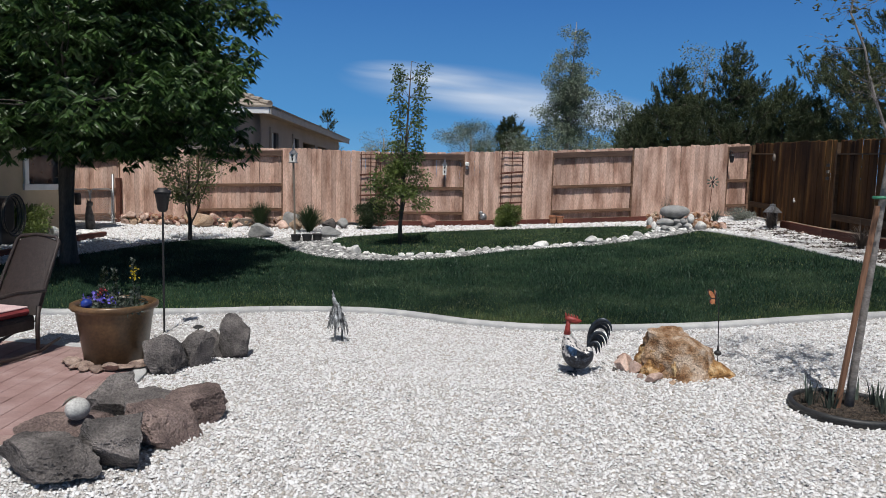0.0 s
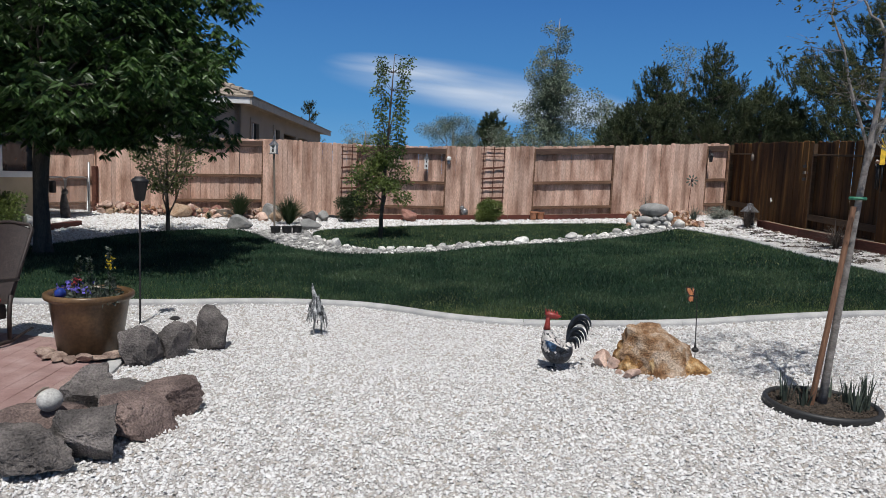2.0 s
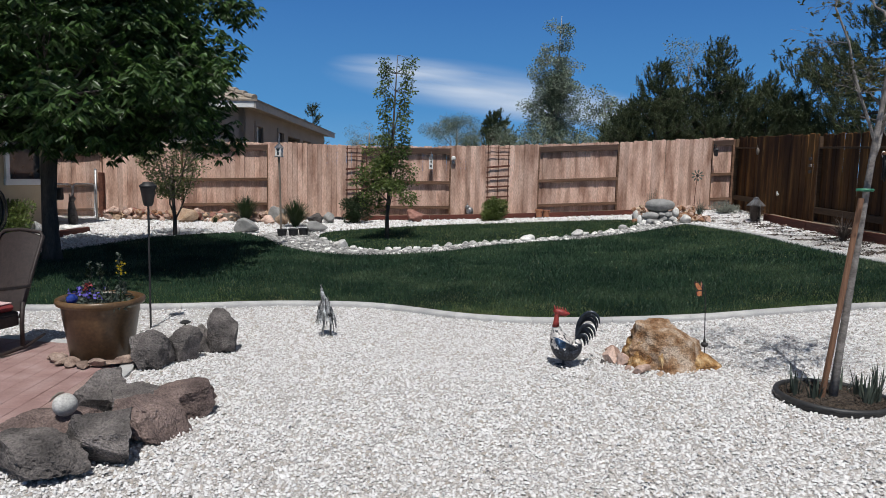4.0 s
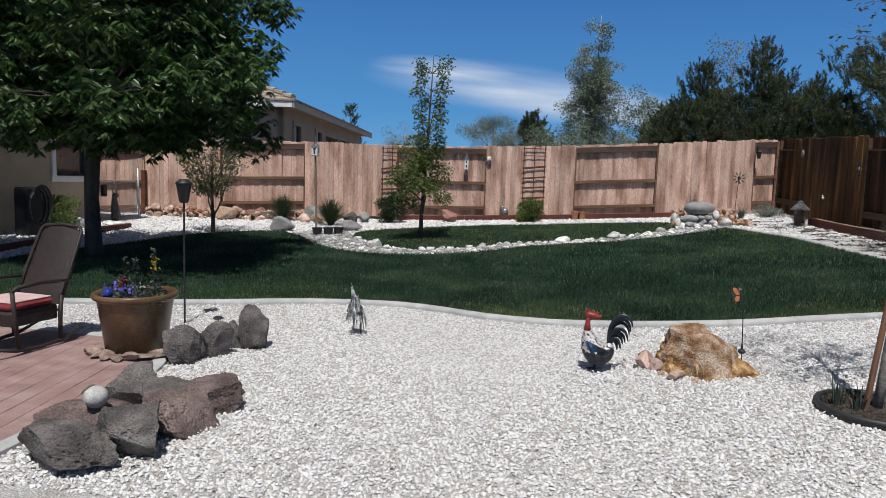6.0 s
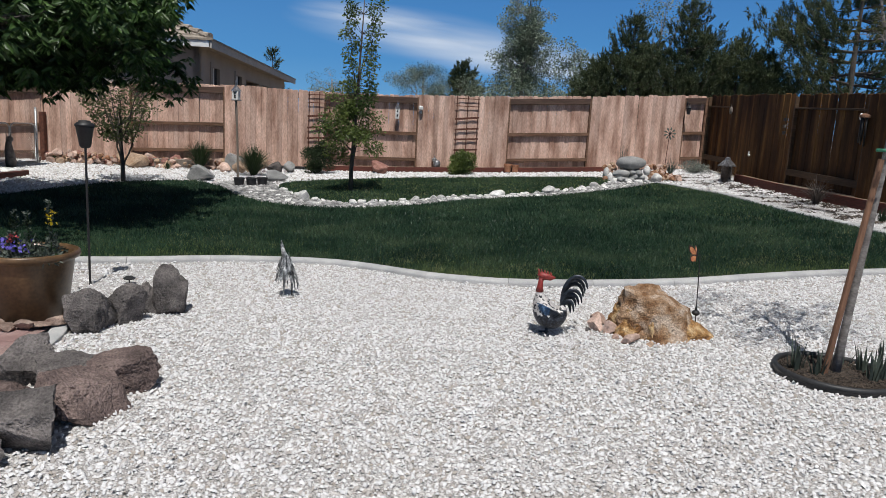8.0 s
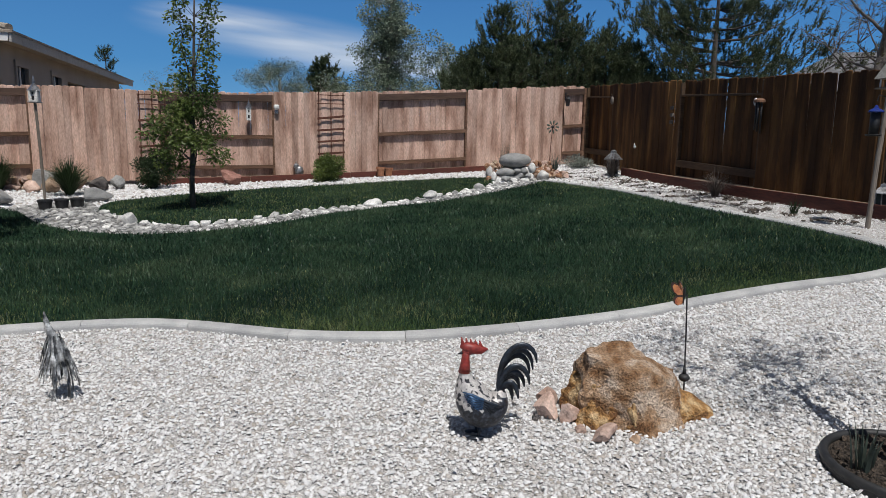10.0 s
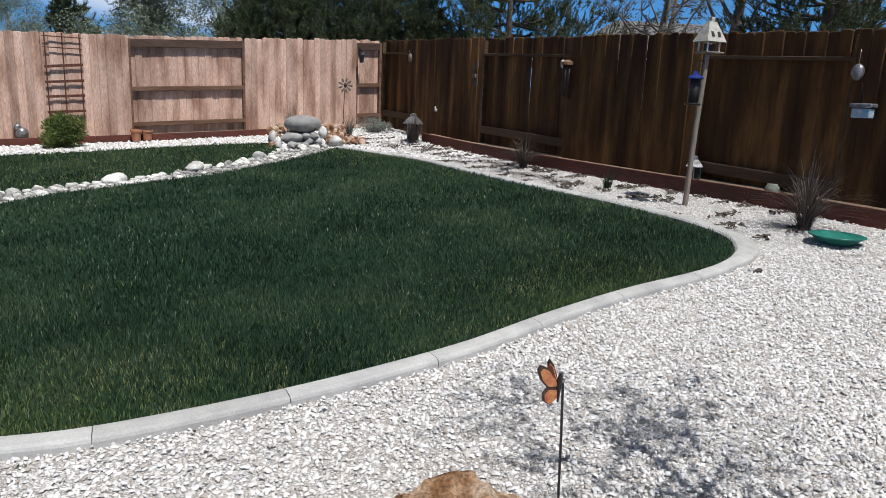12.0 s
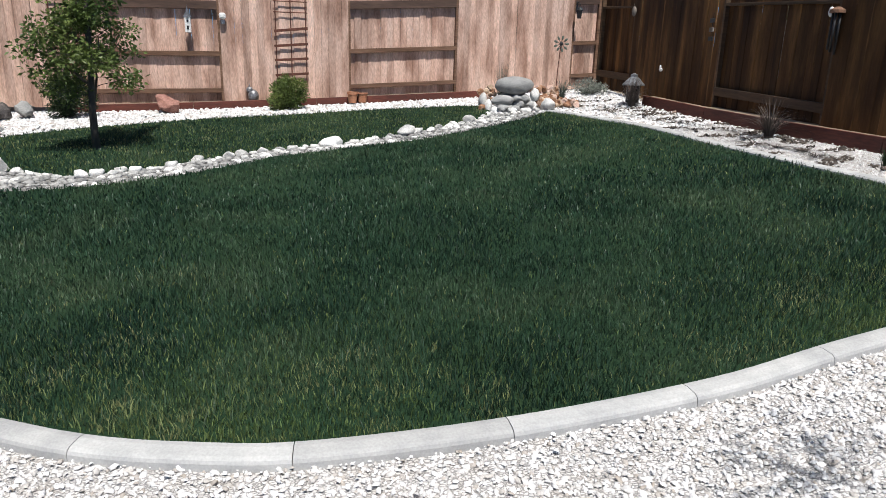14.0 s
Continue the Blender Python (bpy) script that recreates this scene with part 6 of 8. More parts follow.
def tin_bird():
    """A thin bird with its beak up and a ragged cloak of long flat feathers."""
    g = np.random.default_rng(15)
    b = Build()
    b.tube([(-0.062, 0, 0.545), (-0.056, 0, 0.50), (-0.046, 0, 0.455), (-0.028, 0.0, 0.40), (-0.008, 0, 0.34), (0.006, 0.01, 0.28), (0.012, 0.02, 0.215)], [0.003, 0.013, 0.019, 0.026, 0.042, 0.055, 0.040], 10, 0)
    for k in range(64):
        a = 2 * math.pi * (k * 0.618) + g.uniform(-0.2, 0.2)
        ca, sa = math.cos(a), math.sin(a)
        z0 = 0.42 - 0.16 * (k / 64) + g.uniform(-0.015, 0.015)
        r0 = float(np.interp(z0, [0.24, 0.34, 0.42], [0.058, 0.044, 0.026]))
        L = g.uniform(0.13, 0.21)
        r1 = r0 + L * g.uniform(0.10, 0.42)
        cx = -0.015
        w = g.uniform(0.006, 0.011)
        t = np.linspace(0, 1, 6)
        rad = r0 + (r1 - r0) * t ** 1.5 + 0.012 * np.sin(np.pi * t)
        c = np.stack([cx + 0.4 * (0.42 - z0) * 0.4 + rad * ca, rad * sa * 0.8, z0 - L * t], 1)
        side = np.array((-sa, ca * 0.8, 0.0)) * w
        nrm = np.array((ca, sa, 0.35)) * 0.0025
        wid = np.sin(np.pi * np.clip(t * 0.9 + 0.1, 0, 1))[:, None] ** 0.6
        v = np.concatenate([c - side * wid + nrm * 0.2, c + nrm * 1.6, c + side * wid + nrm * 0.2, c - nrm])
        f = [(q * 6 + i, q2 * 6 + i, q2 * 6 + i + 1, q * 6 + i + 1) for i in range(5) for q, q2 in ((0, 1), (1, 2), (2, 3), (3, 0))]
        b.add(v, f, 0)
    for sx in (-0.032, 0.042):
        b.tube([(sx * 0.6, 0.02, 0.22), (sx, 0.02, 0.12), (sx * 1.05, 0.01, 0.09), (sx * 1.15, 0.0, 0.0)], [0.014, 0.010, 0.011, 0.008], 6, 0)
        for d in (-0.03, 0.0, 0.03):
            b.tube([(sx * 1.15, 0.0, 0.008), (sx * 1.15 + d, -0.055, 0.004)], [0.006, 0.003], 5, 0)
    return b


solo("metal_bird_statue", tin_bird(), [M_BIRD_TIN], "grey tin bird with ragged feathers on thin legs", "statue", smooth=False, at=(-1.39, 7.50, G(-1.39, 7.5)))

# butterfly on a wire stake
bf = thing("butterfly_stake", "orange butterfly ornament on a black wire stake", "ornament", at=(2.245, 6.88, G(2.27, 6.88) - 0.06))
part("wire", Build().tube([(0.03, 0, -0.05), (0.025, 0, 0.2), (0.01, 0, 0.55), (0.0, 0, 0.73)], 0.0045, 6), M_BLACK, bf)
part("solar_ball", Build().ball((0.022, 0, 0.235), (0.032, 0.032, 0.024), 0, 3).tube([(0.022, 0, 0.25), (0.020, 0, 0.30)], [0.012, 0.007], 8), M_PLASTIC, bf, "black solar ball", True)


def wing(sgn):
    b = Build()
    up = [(0.0, 0.0), (0.012, 0.03), (0.045, 0.075), (0.075, 0.085), (0.085, 0.065), (0.072, 0.025), (0.045, -0.005)]
    lo = [(0.0, 0.0), (0.045, -0.005), (0.062, -0.03), (0.058, -0.06), (0.035, -0.075), (0.012, -0.05)]
    for pts in (up, lo):
        p = np.array(pts)
        c = p.mean(0)
        for scale, slot, off in ((1.0, 1, 0.0), (0.8, 0, 0.0025)):
            q = c + (p - c) * scale + (np.array((-0.006, -0.006)) if scale < 1 else 0)
            n = len(q)
            fr = [(sgn * x, -off - 0.0012 + 0.25 * abs(x), z) for x, z in q]
            bk = [(sgn * x, off + 0.0012 + 0.25 * abs(x), z) for x, z in q]
            b.add(fr + bk, [tuple(range(n)), tuple(range(2 * n - 1, n - 1, -1))] + [((k + 1) % n, k, n + k, n + (k + 1) % n) for k in range(n)], slot)
    return b


for sg in (-1, 1):
    w = part("wing", wing(sg), [M_WING, M_WING_DARK], bf, "orange wing with a dark edge")
    w.scale = (0.85, 0.85, 0.85)
    w.location = (-0.03, -0.02, 0.73)
    w.rotation_euler = (0, 0, radians(-10 if sg < 0 else 76))
part("body", Build().tube([(-0.03, -0.02, 0.675), (-0.03, -0.025, 0.73), (-0.03, -0.025, 0.765), (-0.03, -0.028, 0.778)], [0.003, 0.007, 0.008, 0.005], 8).tube([(-0.03, -0.02, 0.72), (0.0, 0.0, 0.72)], 0.003, 5), M_BLACK, bf)

# ---------------------------------------------------------------- patio
patio_edge = thing("patio", "reddish brick paver patio with a pale concrete border", "patio", kind="structure")
pe = smooth_line([(-2.42, -1.0), (-2.50, 3.0), (-2.55, 4.9), (-2.62, 5.7), (-2.85, 6.25), (-3.35, 6.62), (-4.2, 6.72), (-8.5, 6.9)], 0.12)
tan = np.gradient(pe, axis=0)
nrm = np.stack([-tan[:, 1], tan[:, 0]], 1) / np.linalg.norm(tan, axis=1, keepdims=True)
v, f = [], []
for p, n in zip(pe, nrm):
    for o, h in ((-0.06, -0.05), (-0.06, 0.03), (-0.05, 0.036), (0.05, 0.036), (0.06, 0.03), (0.06, -0.05)):
        v.append((p[0] + n[0] * o, p[1] + n[1] * o, G(*p) + h))
for i in range(len(pe) - 1):
    for k in range(5):
        f.append((i * 6 + k, i * 6 + k + 1, (i + 1) * 6 + k + 1, (i + 1) * 6 + k))
part("border", Build().add(v, f), M_KERB, patio_edge, "pale concrete border")
sheet("patio_bed", PATIO, 0.027, M_SAND, "sand bed under the patio pavers", "patio", 0.15)
pv = [Build().box((0, 0, 0), (0.2975, 0.1475, 0.05), bevel=0.0025).mesh("paver", [M_PAVER])]
rp = random.Random(3)
ca, sa = math.cos(radians(100)), math.sin(radians(100))
for j in range(-32, 32):
    for i in range(-20, 32):
        u, w = i * 0.30 + (0.15 if j % 2 else 0.0), j * 0.15
        x, y = -4.0 + ca * u - sa * w, 3.2 + sa * u + ca * w
        if not (-5.6 < x < -2.45 and 2.9 < y < 6.75):
            continue
        cs = [(x + ca * a_ - sa * b_, y + sa * a_ + ca * b_) for a_ in (-0.15, 0.15) for b_ in (-0.075, 0.075)]
        if not all(inside(PATIO - np.array((0.05, 0.05)), np.array([c[0]]), np.array([c[1]]))[0] for c in cs):
            continue
        ob = part("paver", pv[0], None, patio_edge)
        ob.location = (x, y, G(x, y) + 0.006 + rp.uniform(-0.002, 0.002))
        ob.rotation_euler = (rp.uniform(-0.006, 0.006), rp.uniform(-0.006, 0.006), radians(100))

# large planter
PX, PY = -3.09, 6.26
pz = G(PX, PY) + 0.03
pot = thing("planter_pot", "large olive-brown glazed pot full of flowers on the patio edge", "planter", at=(PX, PY, pz))
part("pot", Build().lathe((0, 0, 0), [(0.225, 0.000), (0.256, 0.022), (0.321, 0.470), (0.330, 0.493), (0.358, 0.498), (0.367, 0.517), (0.363, 0.543), (0.349, 0.551), (0.321, 0.543), (0.312, 0.510), (0.307, 0.482)], 48), M_GLAZE, pot, smooth=True)
part("soil", Build().lathe((0, 0, 0.448), [(0.307, 0.000), (0.302, 0.034), (0.186, 0.050), (0.019, 0.056)], 32), M_MULCH, pot, "dark potting soil")


def flowers(name, x, y, n, r, h, petal, size, label, spike=False, seed=1):
    """A flowering plant: leaves, stems and petals."""
    g = np.random.default_rng(seed)
    root = thing(name, label, "flowers", at=(PX + x, PY + y, pz + 0.49))
    q = in_ball(n)
    v, f = leaf_cloud(np.abs(q) * np.array((1, 1, 0.9)) * np.sign(q + 1e-9) ** np.array((1, 1, 0)) * np.array((r, r, h * 0.55)), q + g.normal(0, 0.4, q.shape), 0.05, 0.022, 0.0)
    part("leaves", fast_mesh("leaves", v, f, M_SPIKY), None, root)
    if spike:
        part("stem", Build().tube([(0, 0, 0), (0.005, 0, h * 0.5), (0.0, 0.0, h)], [0.006, 0.005, 0.003], 5), M_BLADE, root)
        k = 90
        t = g.uniform(0.1, 1.0, k)
        a = g.uniform(0, 2 * np.pi, k)
        v, f = leaf_cloud(np.stack([0 * t, 0 * t, t * h], 1), np.stack([np.cos(a), np.sin(a), 0.5 + 0 * a], 1), 0.038, 0.014)
        part("stem_leaves", fast_mesh("stem_leaves", v, f, M_SPIKY), None, root)
        m = 26
        t = g.uniform(0.62, 0.85, m)
        c = np.stack([g.normal(0, 0.014, m), g.normal(0, 0.014, m), t * h], 1)
    else:
        m = 15
        a = g.uniform(0, 2 * np.pi, m)
        c = np.stack([r * 0.8 * np.cos(a) * g.uniform(0.2, 1, m), r * 0.8 * np.sin(a) * g.uniform(0.2, 1, m), h * g.uniform(0.45, 0.8, m)], 1)
    v, f = leaf_cloud(c, g.normal(0, 1, (m, 3)) + np.array((0, 0, 0.3)), size, size * 0.85)
    tagged(part("petals", fast_mesh("petals", v, f, petal), None, root), kind="stuff")
    return root


flowers("pansy_plant", -0.13, -0.15, 130, 0.10, 0.16, M_VIOLET, 0.034, "violet pansies in the large pot", seed=1)
flowers("pansy_plant", 0.05, -0.18, 150, 0.12, 0.20, M_VIOLET, 0.036, "violet pansies in the large pot", seed=2)
flowers("pansy_plant", -0.2, 0.08, 150, 0.13, 0.18, M_VIOLET, 0.034, "violet pansies in the large pot", seed=3)
flowers("trailing_plant", 0.20, -0.10, 170, 0.13, 0.14, M_SHRUB, 0.03, "trailing green plant in the large pot", seed=4)
flowers("trailing_plant", 0.02, 0.15, 170, 0.16, 0.2, M_SHRUB, 0.03, "leafy green plant in the large pot", seed=5)
flowers("snapdragon", 0.20, -0.02, 60, 0.06, 0.46, M_YELLOW, 0.03, "yellow snapdragon spike in the large pot", True, 6)
flowers("snapdragon", -0.10, 0.0, 60, 0.06, 0.38, M_SHRUB, 0.03, "leafy green flower spike in the large pot", True, 7)
flowers("snapdragon", -0.03, 0.05, 60, 0.06, 0.35, M_SHRUB, 0.03, "leafy green flower spike in the large pot", True, 8)
flowers("snapdragon", -0.10, -0.04, 40, 0.05, 0.2, M_ROSE, 0.03, "short red flower in the large pot", True, 9)
solo("glass_ball", Build().ball((0, 0, 0.045), (0.048, 0.048, 0.048), 0, 3).tube([(0, 0, -0.05), (0, 0, 0.01)], 0.01, 8), M_COBALT, "cobalt blue glass ball in the large pot", "ornament", smooth=True, at=(PX - 0.1, PY - 0.25, pz + 0.52))
for k in range(8):
    t = radians(205 + 18 * k)
    rock("pot_stone", PX + 0.36 * math.cos(t), PY + 0.34 * math.sin(t), (0.17, 0.11, 0.08 if k % 2 else 0.055), 400 + k, M_POT_STONE, "flat pinkish stone laid round the large pot", 31 * k, 0.0, "stones round the pot", z=pz, level=3)

# stone ball on the lava rocks
ball = thing("stone_ball", "pale stone ball with a small lizard figure on the lava rock", "ornament", at=(-2.15, 4.45, 0.125))
part("ball", Build().ball((0, 0, 0.075), (0.072, 0.072, 0.070), 0, 4), M_BALL, ball, smooth=True)
part("lizard", Build().tube([(-0.075, -0.035, 0.10), (-0.055, -0.03, 0.128), (-0.03, -0.015, 0.150), (-0.005, 0.0, 0.156)], [0.003, 0.008, 0.008, 0.004], 7), M_POLE, ball, "dark lizard figure", True)

# torch lamp
torch = thing("torch_lamp", "black metal garden torch on a thin pole in gravel", "garden lamp", at=(-3.33, 7.48, G(-3.33, 7.48)))
part("pole", Build().tube([(0, 0, -0.1), (0, 0, 1.33)], 0.011, 10), M_BLACK, torch)
part("cone", Build().lathe((0, 0, 1.32), [(0.035, 0.0), (0.05, 0.02), (0.078, 0.19), (0.082, 0.2)], 20), M_BLACK, torch, smooth=True)
part("cap", Build().lathe((0, 0, 1.52), [(0.088, 0.0), (0.088, 0.015), (0.07, 0.035), (0.055, 0.04), (0.05, 0.055), (0.01, 0.058)], 20), M_BLACK, torch, "black domed cap", True)
solo("spot_light", Build().tube([(0, 0, -0.02), (0, 0, 0.06)], 0.008, 6).lathe((0, 0, 0.05), [(0.05, 0.0), (0.06, 0.012), (0.03, 0.03), (0.01, 0.034)], 12), M_BLACK, "small black ground light behind the lava rocks", "garden lamp", at=(-3.0, 7.6, G(-3.0, 7.6)))

# rocking chair
chair = thing("rocking_chair", "dark brown wicker rocking chair with red cushion", "chair", at=(-4.17, 6.08, G(-4.17, 6.08) + 0.035))
chair.rotation_euler = (0, 0, radians(-6))
part("seat", Build().box((0, -0.02, 0.34), (0.50, 0.50, 0.06), bevel=0.02), M_WICKER, chair)
part("front_apron", Build().box((0, -0.26, 0.29), (0.50, 0.02, 0.10), bevel=0.008), M_WICKER, chair)
for sx in (-1, 1):
    part("side_apron", Build().box((sx * 0.25, -0.02, 0.29), (0.02, 0.46, 0.10), bevel=0.008), M_WICKER, chair)
# tall back with a gently arched head
bk = Build()
cols = np.linspace(-0.25, 0.25, 11)
v, f = [], []
for th in (-0.016, 0.016):
    for r in range(7):
        t = r / 6
        for x in cols:
            wide = 1.0 - 0.08 * t
            z = 0.36 + t * (0.70 - 0.05 * (x / 0.25) ** 2)
            y = 0.235 + 0.30 * t + 0.02 * (x / 0.25) ** 2 + th
            v.append((x * wide, y, z))
n = 77
for r in range(6):
    for c in range(10):
        a0 = r * 11 + c
        f += [(a0, a0 + 1, a0 + 12, a0 + 11), (n + a0, n + a0 + 11, n + a0 + 12, n + a0 + 1)]
rim = [c for c in range(11)] + [r * 11 + 10 for r in range(1, 7)] + [66 + c for c in range(9, -1, -1)] + [r * 11 for r in range(5, 0, -1)]
for i in range(len(rim)):
    p, q = rim[i], rim[(i + 1) % len(rim)]
    f.append((q, p, n + p, n + q))
part("backrest", bk.add(v, f), M_WICKER, chair, smooth=False)
part("back_frame", Build().tube([(-0.26, 0.22, 0.30), (-0.255, 0.37, 0.68), (-0.24, 0.535, 1.02), (-0.2, 0.55, 1.06), (0, 0.54, 1.08), (0.2, 0.55, 1.06), (0.24, 0.535, 1.02), (0.255, 0.37, 0.68), (0.26, 0.22, 0.30)], 0.017, 8), M_WICKER, chair, smooth=True)
cu = part("cushion", Build().box((0, -0.03, 0.405), (0.47, 0.47, 0.075), bevel=0.03), M_CUSHION, chair, "dark red seat cushion")
part("cushion_top", Build().box((0, -0.03, 0.446), (0.43, 0.43, 0.012), bevel=0.005), M_CUSHION_TOP, cu, "faded pink cushion top")
for sx in (-1, 1):
    x = sx * 0.275
    part("arm", Build().tube([(x, 0.33, 0.58), (x, 0.0, 0.60), (x, -0.24, 0.58), (x, -0.29, 0.55)], [0.014, 0.02, 0.022, 0.018], 8), M_WICKER, chair, smooth=True)
    part("front_leg", Build().tube([(x, -0.28, 0.56), (x, -0.26, 0.3), (x, -0.23, 0.05)], [0.018, 0.02, 0.018], 8), M_WICKER, chair, smooth=True)
    part("rear_leg", Build().tube([(x, 0.24, 0.45), (x, 0.22, 0.25), (x, 0.22, 0.045)], [0.018, 0.02, 0.018], 8), M_WICKER, chair, smooth=True)
    part("rocker", Build().tube([(x, -0.45, 0.085), (x, -0.25, 0.035), (x, 0.0, 0.018), (x, 0.25, 0.035), (x, 0.48, 0.10)], [0.012, 0.018, 0.018, 0.018, 0.012], 8), M_WICKER, chair, smooth=True)

# ---------------------------------------------------------------- porch post and hanging wire globes
solo("porch_post", Build().box((1.545, 1.72, 1.3), (0.3, 0.3, 2.66), bevel=0.01), M_WHITE, "white painted porch post at the patio", "post", kind="structure")
solo("hook_arm", Build().tube([(1.51, 1.86, 2.55), (1.53, 2.1, 2.62), (1.55, 2.38, 2.60)], 0.008, 6), M_BLACK, "thin black hook arm on the porch post", "hook")
# scrolled iron bracket with leaf discs high on the arm
scroll = thing("scroll_bracket", "dark grey iron scroll with leaf discs on the hook arm", "bracket", at=(1.58, 2.36, 2.084))
part("scroll", Build().tube([(-0.13, 0, 0.0), (-0.09, 0, 0.025), (-0.045, 0, 0.018), (-0.02, 0, -0.01), (0.0, 0, 0.01), (0.03, 0, 0.035), (0.07, 0, 0.035), (0.11, 0, 0.02)], [0.004, 0.006, 0.007, 0.007, 0.007, 0.007, 0.006, 0.004], 7), M_TIN, scroll, smooth=True)
for dx, dz in ((-0.085, 0.045), (-0.055, 0.03), (-0.075, -0.03), (0.06, -0.03)):
    part("leaf_disc", Build().ball((dx, 0.0, dz), (0.022, 0.004, 0.024), 0, 3), M_POLE, scroll, smooth=True)
part("hanger", Build().tube([(0.0, 0, 0.01), (-0.03, 0.02, 0.52)], 0.002, 5), M_BLACK, scroll)
gl = random.Random(8)
for k, (gx_, gz_, cx_, cz_) in enumerate([(1.445, 1.80, 1.472, 1.849), (1.505, 1.695, 1.546, 1.764), (1.60, 1.509, 1.62, 1.598)]):
    globe = thing("wire_globe", "grey vine-wire globe light with a black solar panel", "lantern", "hanging wire globes", at=(gx_, 2.3, gz_))
    R = 0.040
    for i in range(8):
        a_ = math.pi * i / 8 + gl.uniform(-0.2, 0.2)
        tt = np.linspace(0.0, 2 * np.pi * gl.choice((1.0, 0.62, 0.75)), 19) + gl.uniform(0, 6)
        wob = 1 + 0.05 * np.sin(3 * tt + gl.uniform(0, 6))
        ring_ = np.stack([R * wob * np.cos(tt) * math.cos(a_), R * wob * np.cos(tt) * math.sin(a_), 1.15 * R * wob * np.sin(tt)], 1) @ np.array(Matrix.Rotation(gl.uniform(-0.5, 0.5), 3, "X"))
        part("wire_loop", Build().tube(ring_, 0.0011, 4, cap=False), M_VINE, globe)
    for i in range(4):
        z = R * (-0.7 + 0.42 * i)
        r = math.sqrt(R * R - z * z)
        tt = np.linspace(0, gl.uniform(2.5, 4.5), 13) + gl.uniform(0, 6)
        part("cross_wire", Build().tube(np.stack([r * np.cos(tt), r * np.sin(tt), z * 1.15 + 0.006 * np.sin(2.3 * tt)], 1), 0.001, 4, cap=False), M_VINE, globe)
    part("stem", Build().tube([(0.004, 0, -0.03), (0.010, 0, 0.03), (cx_ - gx_ - 0.012, 0, cz_ - gz_ + 0.01)], 0.003, 6), M_GALV, globe, "grey metal stem")
    part("socket", Build().lathe((0.008, 0, 0.0), [(0.008, 0.0), (0.010, 0.003), (0.010, 0.016), (0.006, 0.02)], 10), M_WHITE, globe, "white lamp socket")
    part("solar_panel", Build().box((cx_ - gx_, 0, cz_ - gz_), (0.042, 0.035, 0.034), bevel=0.003), M_DULL_BLACK, globe, "black solar panel")
    part("cord", Build().tube([(cx_ - gx_, 0, cz_ - gz_ + 0.02), (1.55 - gx_, 0.08, 2.60 - gz_)], 0.0007, 4), M_TIN, globe)


# ---------------------------------------------------------------- things on and by the fences
def on_back(x, off):
    """A place off metres in front of the back fence at x."""
    s = (CORNER[0] - x) / 0.9904
    p = CORNER + BACK_ALONG * s + BACK_IN * off
    return p[0], p[1]


def on_right(s, off):
    p = CORNER + RIGHT_ALONG * s + RIGHT_IN * off
    return p[0], p[1]


BACK_YAW, RIGHT_YAW = math.atan2(0.1386, 0.9904), math.atan2(-0.9911, 0.133)


def trellis(x0, x1, z0, z1, slats, label):
    xm = (x0 + x1) / 2
    px, py = on_back(xm, 0.10)
    t = thing("trellis", label, "trellis", "rusty trellises", at=(px, py, z0))
    t.rotation_euler = (0, 0, BACK_YAW)
    w, h = (x1 - x0) / 0.99, z1 - z0
    for k in range(3):
        x = -w / 2 + w * k / 2
        part("upright", Build().box((x, 0, h / 2), (0.024, 0.02, h), bevel=0.004), M_RUST_METAL, t)
    for z, thick, tilt in ((0.10, 0.05, -4), (0.28, 0.05, -4), (0.45, 0.052, -5), (0.63, 0.055, -6), (0.83, 0.02, 0), (0.955, 0.02, 0)):
        part("slat", Build().box((0.0, -0.018, z * h), (w + 0.08, 0.016, thick), bevel=0.004, rot=np.array(Matrix.Rotation(radians(tilt), 3, "Y"))), M_RUST_METAL, t)
    return t


trellis(-0.46, 0.13, 0.95, 2.60, 7, "rusty brown garden trellis leaning on the fence")
trellis(-4.50, -3.95, 0.75, 2.48, 7, "rusty brown garden trellis behind the dark shrub")

# sconce with a candle lantern near the corner
x, y = on_back(6.08, 0.08)
sc = thing("wall_lantern", "black iron lantern on a fence bracket", "lantern", at=(x, y, 2.64))
sc.rotation_euler = (0, 0, BACK_YAW)
part("bracket", Build().box((0, 0.0, 0.06), (0.03, 0.02, 0.22), bevel=0.004).tube([(0, -0.01, 0.12), (0, -0.08, 0.15), (0, -0.15, 0.12), (0, -0.15, 0.06)], 0.008, 6), M_BLACK, sc)
part("lantern", Build().lathe((0, -0.15, -0.20), [(0.045, 0.0), (0.05, 0.01), (0.07, 0.17), (0.085, 0.18), (0.05, 0.22), (0.015, 0.25)], 6), M_BLACK, sc)

# chapel-shaped chime and round light
x, y = on_back(-2.10, 0.16)
ch = thing("chapel_ornament", "small grey and white chapel ornament hanging on a rail", "ornament", at=(x, y, 1.93))
ch.rotation_euler = (0, 0, BACK_YAW)
part("body", Build().box((0, 0, 0.08), (0.11, 0.09, 0.28), bevel=0.008), M_WHITE, ch, "white body")
part("roof", Build().lathe((0, 0, 0.22), [(0.085, 0.0), (0.03, 0.1), (0.005, 0.2)], 4), M_TIN, ch, "grey pointed roof")
part("opening", Build().box((0, -0.047, 0.03), (0.04, 0.008, 0.07), bevel=0.003).box((0, -0.047, 0.15), (0.035, 0.008, 0.05), bevel=0.003), M_BLACK, ch, "dark openings")
